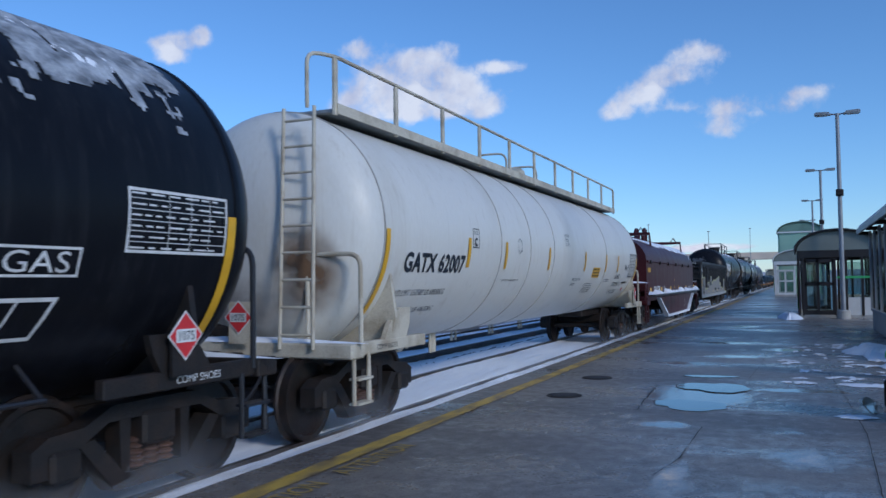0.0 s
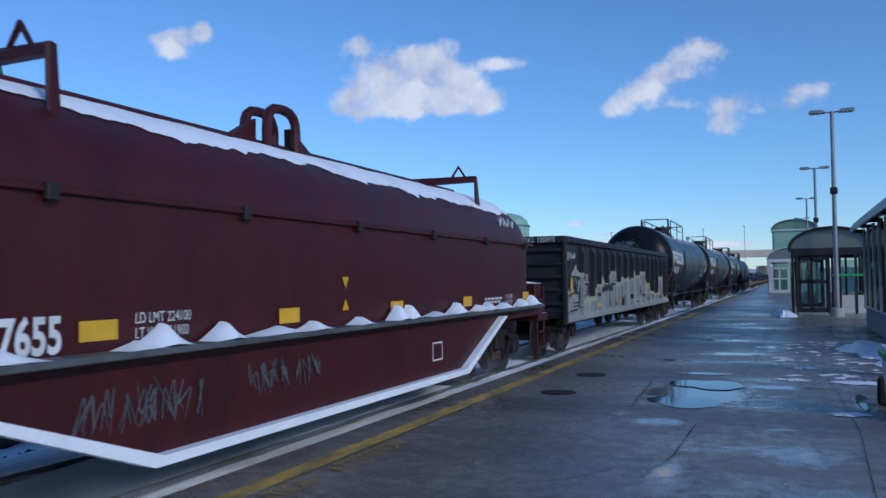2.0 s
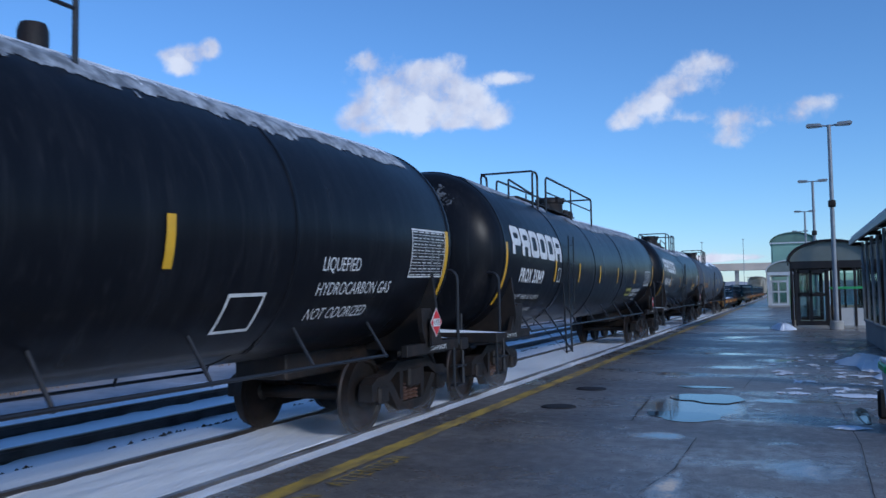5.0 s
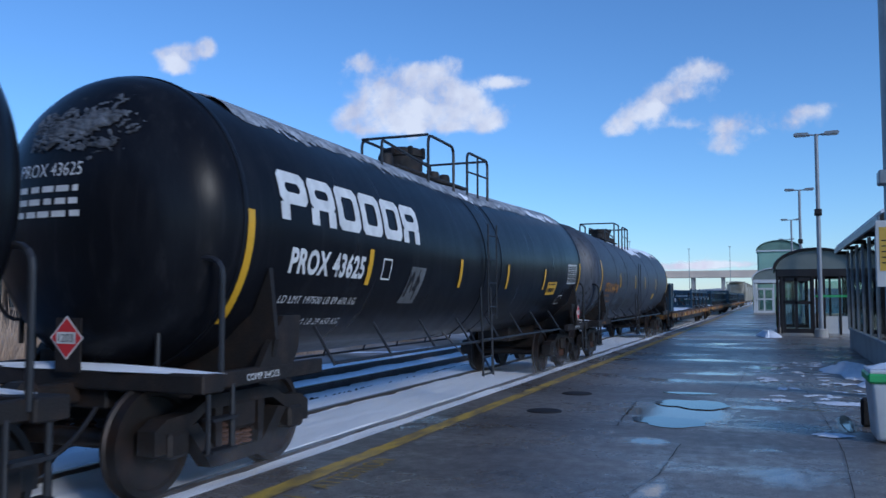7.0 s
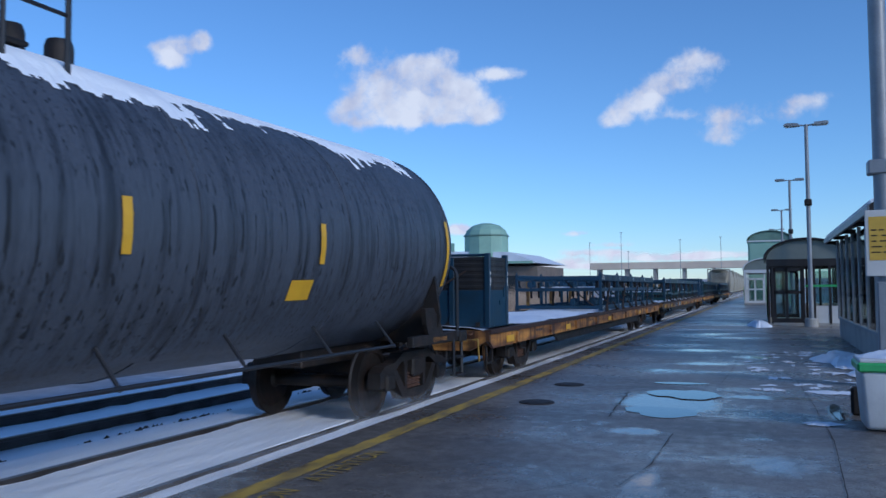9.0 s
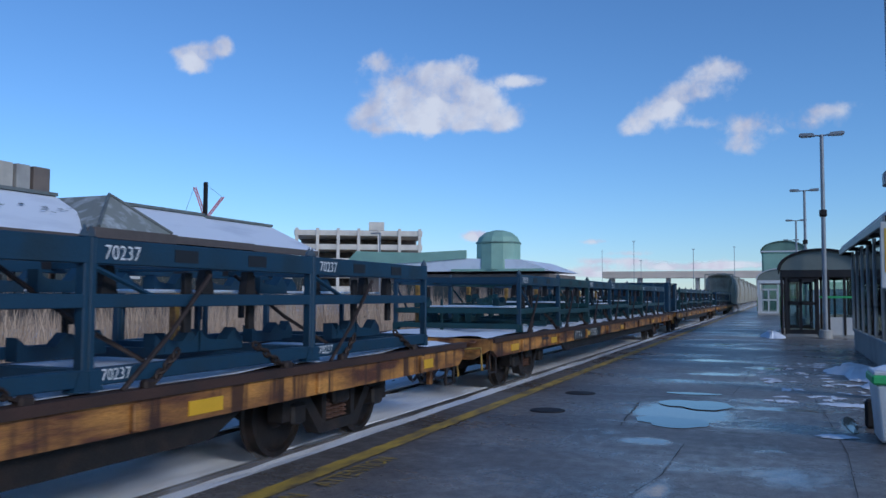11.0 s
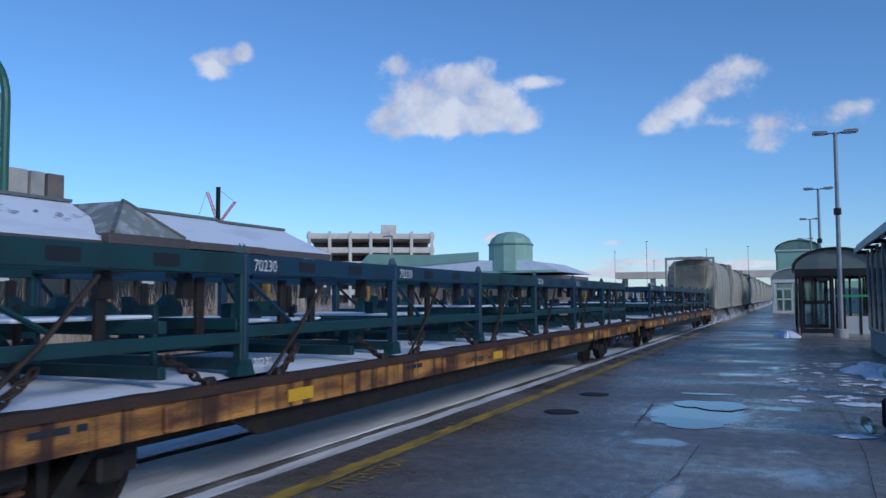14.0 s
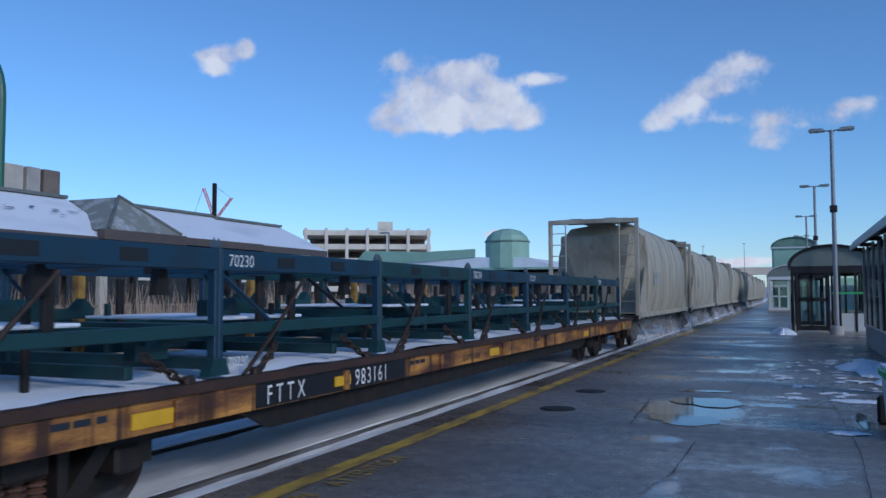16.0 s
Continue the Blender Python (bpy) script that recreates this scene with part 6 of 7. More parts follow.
def bulkhead(s, length, lower, upper, split):
    """A tall bin with ribbed steel panels at the end of a flat car."""
    r = thing("panel_bin", "tall blue bin with ribbed steel panels on a flat car", "steel bin", "racks on the flat cars")
    w, z0, zm, z1 = 1.27, 1.02, split, 2.24
    n = 6
    for sx in (-1, 1):
        part("lower_panel", new_box((sx * w, 0, (z0 + zm) / 2), (0.05, length, zm - z0), 0.008), lower, r)
        u = part("upper_panel", new_box((sx * w, 0, (zm + z1) / 2), (0.035, length, z1 - zm)), upper, r)
        for k in range(n):
            part("slat", new_box((sx * (w + 0.015), 0, zm + (z1 - zm) * (k + 0.6) / n), (0.03, length - 0.1, (z1 - zm) / n * 0.55), 0.008), upper, u)
        bm = bmesh.new()
        prism(bm, [(length * 0.08, 1.40), (length * 0.38, 1.46), (length * 0.40, 1.74), (length * 0.34, 1.74), (length * 0.30, 1.54), (length * 0.06, 1.48)], "x", sx * w + sx * 0.03 - 0.012, sx * w + sx * 0.03 + 0.012)
        part("latch_plate", bm, lower, r)
        for sy in (-1, 1):
            p = part("corner_post", new_box((sx * w, sy * (length / 2), (z0 + z1) / 2 + 0.03), (0.10, 0.09, z1 - z0 + 0.06), 0.01), lower, r)
            if sx > 0:
                part("stencil_bars", onto(bars_bm(0.42, 0.045, 1, 6, 0.75), Matrix.Translation((w + 0.054, sy * length / 2 + 0.02, z1 - 0.50)) @ Matrix.Rotation(radians(90), 4, "X") @ SIDE), LETTER, p)
    for sy in (-1, 1):
        e = part("end_panel", new_box((0, sy * length / 2, (z0 + zm) / 2), (2 * w, 0.05, zm - z0), 0.008), lower, r)
        for x in (-0.62, 0.0, 0.62):
            part("stiffener", new_box((x, sy * (length / 2 + 0.035), (z0 + z1) / 2), (0.09, 0.035, z1 - z0 - 0.02), 0.006), lower, e)
        u = part("upper_end_panel", new_box((0, sy * length / 2, (zm + z1) / 2), (2 * w, 0.035, z1 - zm)), upper, r)
        for k in range(n):
            part("slat", new_box((0, sy * (length / 2 + 0.015), zm + (z1 - zm) * (k + 0.6) / n), (2 * w - 0.1, 0.03, (z1 - zm) / n * 0.55), 0.008), upper, u)
        for k in range(5):
            part("foot", new_box((-1.1 + k * 0.55, sy * (length / 2 + 0.03), z0 + 0.05), (0.06, 0.06, 0.08)), STEEL, r)
        part("tie_chain", bar([(0.9, sy * (length / 2 + 0.06), 2.0), (0.2, sy * (length / 2 + 0.3), 1.55), (-0.1, sy * (length / 2 + 0.9), 1.03)], 0.018, 6), CHAIN, r)
    part("top_rail", bar([(-w, -length / 2, z1 + 0.03), (w, -length / 2, z1 + 0.03)], 0.025, 6), lower, r)
    place(r, s)
    LOADS.append(r)


bulkhead(127.2, 1.0, BLUE, GONDOLA, 1.66)
bulkhead(175.2, 0.66, BLUE, BLUE, 1.52)
bulkhead(177.5, 0.60, BLUE, GONDOLA, 1.62)


# ---- covered hoppers at the rear ----
def hopper_car():
    L = 13.4
    c, h = car_base("hopper_car", "dusty beige covered hopper car with round sides", 0, L, 1.7)
    zt, zb = 3.98, 1.05
    w = 1.52
    sec = [(w * 0.90, zb), (w, zb + 0.5), (w * 1.02, zb + 1.2), (w, zb + 1.9), (w * 0.90, zb + 2.5), (w * 0.72, zt - 0.1), (0.0, zt + 0.05)]
    sec = sec + [(-x, z) for x, z in reversed(sec[:-1])]
    bm = bmesh.new()
    ya = h - 1.9
    rings = [[bm.verts.new((x * (0.97 if abs(y) == ya else 1), y, z)) for x, z in sec] for y in (-ya, -ya + 0.12, -0.2, 0.2, ya - 0.12, ya)]
    for a, b in zip(rings, rings[1:]):
        for j in range(len(sec)):
            k = (j + 1) % len(sec)
            bm.faces.new((a[j], a[k], b[k], b[j]))
    bm.faces.new(rings[0][::-1])
    bm.faces.new(rings[-1])
    body = part("body", bm, HOPPER, c, "", True)
    for y in (-h / 3 + 0.3, 0.0, h / 3 - 0.3):
        bm = bmesh.new()
        q = [(x * 1.012, z) for x, z in sec]
        prism(bm, q, "y", y - 0.06, y + 0.06)
        part("side_rib", bm, HOPPER, body)
    for s in (-1, 1):
        bm = bmesh.new()
        a = [bm.verts.new((x * w * 0.93, s * ya, z)) for x, z in ((-1, zt - 0.4), (1, zt - 0.4), (1, zb + 1.4), (-1, zb + 1.4))]
        b = [bm.verts.new((x * w * 0.72, s * (ya + 0.05 + d), z)) for x, z, d in ((-1, zt - 0.4, 1.0), (1, zt - 0.4, 1.0), (0.55, zb + 0.2, 0.02), (-0.55, zb + 0.2, 0.02))]
        for j in range(4):
            bm.faces.new((a[j], a[(j + 1) % 4], b[(j + 1) % 4], b[j]))
        bm.faces.new(b)
        part("slope_sheet", bm, HOPPER, c)
        for x in (-1.34, 1.40):
            part("corner_post", new_box((x, s * (h - 0.35), 2.45), (0.12, 0.12, 3.1), 0.015), HOPPER, c)
            l = part("end_ladder", bar([(x * 0.62, s * (h - 0.30), 0.95), (x * 0.62, s * (h - 0.30), zt)], 0.022), HOPPER, c)
            for k in range(8):
                part("rung", bar([(x * 0.62, s * (h - 0.30), 1.1 + k * 0.36), (x * 0.95, s * (h - 0.30), 1.1 + k * 0.36)], 0.014, 6), HOPPER, l)
            bm = bmesh.new()
            prism(bm, [(s * (h - 0.4), 1.0), (s * (h - 2.0), 1.0), (s * (h - 1.9), 2.6)], "x", x - 0.02, x + 0.02)
            part("side_brace", bm, HOPPER, c)
        part("end_beam", new_box((0.03, s * (h - 0.35), zt), (2.86, 0.14, 0.14), 0.015), HOPPER, c)
        part("end_sill", new_box((0, s * (h - 0.35), 0.95), (2.9, 0.5, 0.16), 0.015), STEEL, c)
        part("roof_end_walk", new_box((0, s * (h - 1.1), zt + 0.06), (2.2, 1.5, 0.05)), GREYSTEEL, c)
        part("running_board", new_box((s * 0.55, 0, zt + 0.10), (0.35, 2 * h - 1.0, 0.04)), GREYSTEEL, c)
        part("side_sill", new_box((s * (w - 0.06), 0, 1.03), (0.08, 2 * h - 0.8, 0.16), 0.01), HOPPER, c)
    for y in (-h * 0.42, 0, h * 0.42):
        bm = bmesh.new()
        a = [bm.verts.new((x * 1.1, y + v * 1.35, zb)) for x, v in ((-1, -1), (1, -1), (1, 1), (-1, 1))]
        b = [bm.verts.new((x * 0.4, y + v * 0.4, 0.35)) for x, v in ((-1, -1), (1, -1), (1, 1), (-1, 1))]
        for j in range(4):
            bm.faces.new((a[j], a[(j + 1) % 4], b[(j + 1) % 4], b[j]))
        bm.faces.new(b)
        part("discharge_hopper", bm, STEEL, c)
    for i in range(4):
        part("roof_hatch", new_box((0, -h * 0.66 + i * h * 0.44, zt + 0.12), (0.6, 1.2, 0.10), 0.03), HOPPER, c)
    bm = bars_bm(1.4, 0.5, 2, 21, 0.75)
    part("lettering", onto(bm, Matrix.Translation((w * 1.035, -h + 2.6, 2.0)) @ SIDE), SPRAY, c)
    return c, h


first, HH = hopper_car()
TRAIN.remove(first)
hops = [first] + [copy_thing(first, Matrix()) for _ in range(9)]
for i, ob in enumerate(hops):
    place(ob, 226.7 + 6.7 + i * 14.5)
    TRAIN.append(ob)


# ---- the sky's clouds ----
def cloud_mat(glow, warm):
    m = bpy.data.materials.new("cloud_vapour")
    m.use_nodes = True
    n, ln = m.node_tree.nodes, m.node_tree.links
    n.remove(n["Principled BSDF"])
    at = n.new("ShaderNodeAttribute")
    at.attribute_name = "thickness"
    tc = n.new("ShaderNodeTexCoord")
    no = n.new("ShaderNodeTexNoise")
    no.inputs["Scale"].default_value, no.inputs["Detail"].default_value, no.inputs["Roughness"].default_value = 0.017, 10, 0.60
    ln.new(tc.outputs["Object"], no.inputs["Vector"])
    ad = n.new("ShaderNodeMath")
    ad.operation = "MULTIPLY_ADD"
    ln.new(no.outputs[0], ad.inputs[0])
    ad.inputs[1].default_value = 1.7
    ln.new(at.outputs["Fac"], ad.inputs[2])
    mr = n.new("ShaderNodeMapRange")
    mr.interpolation_type = "SMOOTHSTEP"
    mr.inputs[1].default_value, mr.inputs[2].default_value = 1.22, 1.95
    mr.inputs[4].default_value = 0.93
    ln.new(ad.outputs[0], mr.inputs[0])
    tone = n.new("ShaderNodeTexNoise")
    tone.inputs["Scale"].default_value, tone.inputs["Detail"].default_value = 0.013, 5
    ln.new(tc.outputs["Object"], tone.inputs["Vector"])
    ramp = n.new("ShaderNodeValToRGB")
    ramp.color_ramp.elements[0].position, ramp.color_ramp.elements[1].position = 0.36, 0.62
    ramp.color_ramp.elements[0].color, ramp.color_ramp.elements[1].color = (0.62 + warm, 0.60, 0.68, 1), (0.90, 0.86, 0.86, 1)
    ln.new(tone.outputs[0], ramp.inputs[0])
    em = n.new("ShaderNodeEmission")
    em.inputs["Strength"].default_value = glow
    ln.new(ramp.outputs[0], em.inputs[0])
    tr = n.new("ShaderNodeBsdfTransparent")
    mx = n.new("ShaderNodeMixShader")
    ln.new(mr.outputs[0], mx.inputs[0])
    ln.new(tr.outputs[0], mx.inputs[1])
    ln.new(em.outputs[0], mx.inputs[2])
    ln.new(mx.outputs[0], n["Material Output"].inputs[0])
    return m


CLOUDS = []
DRIFT = 3.1
FAR = 1440.0    # so that a metre across is about a thousandth of the picture


def cloud(az, el, lobes, glow=0.85, warm=0.0, k=1.0):
    """A bank of cloud far off: lobes of (across, up, width, height, weight)."""
    x0, x1 = min(a - 2.4 * c for a, b, c, d, e in lobes), max(a + 2.4 * c for a, b, c, d, e in lobes)
    z0, z1 = min(b - 2.4 * d for a, b, c, d, e in lobes), max(b + 2.4 * d for a, b, c, d, e in lobes)
    nx, nz = 90, 50
    bm = bmesh.new()
    lay = bm.verts.layers.float.new("thickness")
    g = []
    for i in range(nx + 1):
        col = []
        for j in range(nz + 1):
            x, z = x0 + (x1 - x0) * i / nx, z0 + (z1 - z0) * j / nz
            d = sum(e * math.exp(-((x - a) / c) ** 2 - ((z - b) / (q if z > b else q * 0.8)) ** 2) for a, b, c, q, e in lobes)
            v = bm.verts.new((x * k, 25 * fbm(x * 0.02, z * 0.02), z * k))
            rim = min(i, nx - i, j, nz - j)
            v[lay] = min(1.0, d * 1.32) if rim > 3 else -2.0 + 0.4 * rim
            col.append(v)
        g.append(col)
    for a, b in zip(g, g[1:]):
        for j in range(nz):
            bm.faces.new((a[j], b[j], b[j + 1], a[j + 1]))
    ob = finish(bm, "cloud", cloud_mat(glow, warm), None, "", True)
    tagged(ob, "small white fair-weather cloud drifting in a blue sky", "cloud", "clouds", kind="structure")
    e, a = radians(el), radians(az)
    ob.matrix_basis = Matrix.Translation(Vector((-math.sin(a) * math.cos(e), math.cos(a) * math.cos(e), math.sin(e))) * FAR * 1.05) @ pose(0, 0, 0, el, 0, az).to_4x4()
    ob.visible_shadow = False
    CLOUDS.append(ob)


cloud(41.62, 15.89, [(15, 8, 34, 19, 0.8), (-22, 2, 28, 14, 0.65), (40, 22, 14, 17, 0.7), (-5, -18, 27, 15, 0.75)], k=1.12)
cloud(24.78, 13.81, [(-105, 58, 27, 22, 0.75), (-62, 5, 55, 34, 0.9), (2, 30, 52, 34, 1.0), (42, -18, 80, 40, 1.0), (-105, -38, 48, 26, 0.9), (-30, -35, 70, 30, 0.8), (98, -36, 38, 22, 0.8), (130, 28, 32, 13, 0.75), (48, 58, 24, 14, 0.35)], k=1.12)
cloud(8.28, 13.15, [(60, 45, 42, 22, 0.85), (12, 12, 48, 24, 0.85), (-72, -38, 30, 20, 0.9), (-28, -14, 38, 20, 0.8), (30, -36, 46, 12, 0.55)], k=1.12)
cloud(1.65, 10.96, [(-46, 10, 44, 24, 0.68), (-58, -22, 34, 18, 0.62), (30, 2, 32, 18, 0.52), (56, 22, 34, 14, 0.56)], 0.8, 0.03, 1.25)
cloud(22.16, 4.33, [(0, 0, 36, 13, 0.75), (15, -8, 40, 9, 0.5)], 0.85, 0.16)
cloud(13.87, 3.84, [(0, 0, 46, 8, 0.6), (60, -22, 70, 8, 0.5)], 0.85, 0.14)
cloud(9.0, 2.2, [(-90, 8, 80, 9, 0.7), (20, -4, 110, 10, 0.8), (130, 0, 60, 8, 0.7), (-150, -8, 60, 8, 0.6)], 0.88, 0.12)
cloud(16.0, 1.6, [(-60, 4, 90, 8, 0.75), (60, -2, 90, 9, 0.75)], 0.9, 0.10)



# ---- on the platform ----
WATER = bpy.data.materials.new("puddle_water")
WATER.use_nodes = True
wb = WATER.node_tree.nodes["Principled BSDF"]
wb.inputs["Base Color"].default_value, wb.inputs["Roughness"].default_value = (0.02, 0.022, 0.026, 1), 0.04
WATER_N = WATER.node_tree.nodes.new("ShaderNodeTexNoise")
WATER_N.inputs["Scale"].default_value = 5
wbump = WATER.node_tree.nodes.new("ShaderNodeBump")
wbump.inputs["Strength"].default_value, wbump.inputs["Distance"].default_value = 0.03, 0.02
WATER.node_tree.links.new(WATER_N.outputs[0], wbump.inputs["Height"])
WATER.node_tree.links.new(wbump.outputs[0], wb.inputs["Normal"])


def puddle(x, y, rx, ry, seed, rough=0.3):
    tagged(finish(blot(x, y, rx, ry, 0.0085, seed, 120, rough, 0.0, 2), "puddle", WATER, None, "", True), "shallow meltwater puddle reflecting the sky", "puddle", "puddles", kind="structure")


puddle(-1.22, 10.4, 0.46, 0.40, 2, 0.3)
puddle(-1.10, 12.2, 0.46, 0.52, 7, 0.3)
puddle(-1.3, 13.55, 0.40, 0.14, 5, 0.2)
puddle(0.78, 11.1, 0.07, 0.65, 10, 0.2)


def snow_patch(x, y, rx, ry, seed, dome, rough=0.45):
    tagged(finish(blot(x, y, rx, ry, 0.009, seed, 56, rough, dome), "snow_patch", SNOW, None, "", True), "patch of old snow on the platform", "snow", "snow patches", kind="structure")


snow_patch(1.45, 18.6, 0.55, 1.7, 1, 0.16)
snow_patch(1.75, 16.2, 0.35, 1.3, 2, 0.12)
snow_patch(-0.25, 34.0, 0.45, 1.6, 3, 0.22, 0.25)
snow_patch(0.56, 10.0, 0.17, 0.09, 4, 0.03)
snow_patch(0.95, 13.0, 0.35, 0.22, 5, 0.02)
rnd = random.Random(8)
for i in range(46):
    y = rnd.uniform(13, 21)
    snow_patch(rnd.uniform(-0.4, 1.3), y, rnd.uniform(0.03, 0.13), rnd.uniform(0.04, 0.2), 20 + i, 0.008, 0.8)
CRACK = mat("dark_crack", (0.030, 0.027, 0.025), 0.8, 0, 0.1, 9, 0)
for i, (pts, w) in enumerate((([(-1.91, 12.24), (-1.84, 11.0), (-1.77, 9.83)], 0.022), ([(-1.28, 6.81), (-1.5, 6.3), (-1.75, 6.0)], 0.010), ([(-0.94, 8.88), (-0.95, 8.1), (-0.96, 7.29), (-1.1, 6.4)], 0.014),
                              ([(-3.4, 9.8), (-1.77, 9.83), (0.7, 9.9)], 0.010), ([(-3.5, 13.6), (-0.6, 13.4), (1.0, 13.5)], 0.010), ([(0.45, 14.5), (0.55, 11.5), (0.60, 9.0), (0.5, 6)], 0.012), ([(-0.55, 24), (-0.6, 16), (-0.7, 13.5)], 0.010), ([(-3.4, 20), (1.4, 20.3)], 0.012))):
    tagged(finish(ribbon(pts, w * 0.7, 0.0085, i), "crack", CRACK), "dark crack in the asphalt", "crack", "cracks in the asphalt", kind="structure")


def manhole(x, y):
    c = thing("manhole_cover", "dark round iron cover set in the asphalt", "manhole cover", "covers", pose(x, y, 0.004))
    bm = bmesh.new()
    lathe(bm, [(0, 0.012), (0.18, 0.012), (0.19, 0.004)], Matrix(), 28)
    part("cover", bm, STEEL, c)
    bm = bmesh.new()
    lathe(bm, [(0.20, 0.0), (0.20, 0.010), (0.23, 0.010), (0.24, 0.0)], Matrix(), 28)
    part("frame", bm, STEEL, c)


manhole(-2.90, 10.75)
manhole(-2.93, 12.85)

POLE = mat("grey_lamp_pole_paint", (0.30, 0.31, 0.33), 0.5, 0.3, 0.1, 3, 0.05)
LENS = mat("lamp_lens", (0.55, 0.55, 0.52), 0.3, 0, 0.05, 6, 0)


def street_lamp(x, y, height, r=0.085, heads=True):
    c = thing("street_lamp", "tall grey platform lamp with two flat heads", "lamp post", "platform lamps", pose(x, y, 0))
    bm = bmesh.new()
    lathe(bm, [(r * 1.05, 0.25), (r, 2.2), (r * 0.8, height), (0, height)], Matrix(), 16)
    pole = part("pole", bm, POLE, c, "", True)
    bm = bmesh.new()
    lathe(bm, [(0.24, 0), (0.24, 0.28), (0.21, 0.32), (0, 0.32)], Matrix(), 20)
    part("concrete_base", bm, CONCRETE, c)
    bm = bmesh.new()
    lathe(bm, [(r + 0.01, 4.6), (r + 0.05, 4.62), (r + 0.05, 4.85), (r + 0.01, 4.87)], Matrix(), 14)
    part("band", bm, STEEL, pole)
    box_bm = new_box((0, -0.16, 4.72), (0.24, 0.22, 0.2), 0.03)
    part("junction_box", box_bm, STEEL, pole)
    if heads:
        for s in (-1, 1):
            a = part("arm", bar([(0, 0, height - 0.05), (s * 0.30, 0, height + 0.0)], 0.03), POLE, pole)
            bm = bmesh.new()
            prism(bm, [(s * 0.22, height - 0.05), (s * 0.30, height + 0.06), (s * 0.72, height + 0.08), (s * 0.80, height + 0.03), (s * 0.78, height - 0.03)], "y", -0.15, 0.15)
            hd = part("lamp_head", bm, POLE, c)
            part("lens", new_box((s * 0.54, 0, height - 0.055), (0.40, 0.22, 0.03), 0.01), LENS, hd)
    return c


street_lamp(1.62, 34.0, 7.75)
street_lamp(1.48, 51.5, 7.75)
street_lamp(1.40, 71.5, 7.75)
street_lamp(1.35, 96.0, 7.75)

GLASS = bpy.data.materials.new("shelter_glass")
GLASS.use_nodes = True
gn, gl = GLASS.node_tree.nodes, GLASS.node_tree.links
gn.remove(gn["Principled BSDF"])
g_t, g_g, g_m, g_f = gn.new("ShaderNodeBsdfTransparent"), gn.new("ShaderNodeBsdfGlossy"), gn.new("ShaderNodeMixShader"), gn.new("ShaderNodeFresnel")
g_t.inputs[0].default_value, g_g.inputs["Roughness"].default_value, g_f.inputs[0].default_value = (0.72, 0.80, 0.80, 1), 0.03, 1.5
gl.new(g_f.outputs[0], g_m.inputs[0])
gl.new(g_t.outputs[0], g_m.inputs[1])
gl.new(g_g.outputs[0], g_m.inputs[2])
gl.new(g_m.outputs[0], gn["Material Output"].inputs[0])
BRONZE = mat("dark_bronze_frame", (0.035, 0.028, 0.026), 0.45, 0.3, 0.1, 5, 0.05)
WHITEFRAME = mat("white_frame_paint", (0.66, 0.66, 0.66), 0.5, 0, 0.06, 4, 0.05)
GREENROOF = mat("dull_green_roof_sheet", (0.17, 0.27, 0.21), 0.5, 0.0, 0.12, 1.2, 0.08, (0.12, 0.19, 0.155), 0.42)
PALEGREEN = mat("pale_green_cladding", (0.30, 0.47, 0.37), 0.6, 0, 0.08, 0.6, 0.1, (0.25, 0.40, 0.32), 0.42)
GREENBAND = mat("bright_green_band", (0.08, 0.45, 0.14), 0.45, 0, 0.06, 5, 0)
SMOKED = mat("smoky_roof_sheet", (0.20, 0.22, 0.20), 0.3, 0, 0.1, 1.0, 0.05)
WALLWHITE = mat("white_wall_panel", (0.62, 0.60, 0.57), 0.6, 0, 0.06, 2, 0.05)


def pane(parent, c, s):
    p = part("pane", new_box(c, s), GLASS, parent)
    p.visible_shadow = False
    return p


def vault(w, spring, rise, y0, y1, n=14):
    """A barrel roof across x, springing at the given height."""
    bm = bmesh.new()
    def arc(k):
        return [((w / 2 - k) * math.cos(math.pi * i / n), spring - 0.0 + (rise - k) * math.sin(math.pi * i / n)) for i in range(n + 1)]
    prism(bm, arc(0) + list(reversed(arc(0.05))), "y", y0, y1)
    return bm


def arch_face(w, spring, rise, y, t=0.03, n=14):
    bm = bmesh.new()
    prism(bm, [((w / 2) * math.cos(math.pi * i / n), spring + rise * math.sin(math.pi * i / n)) for i in range(n + 1)], "y", y - t / 2, y + t / 2)
    return bm


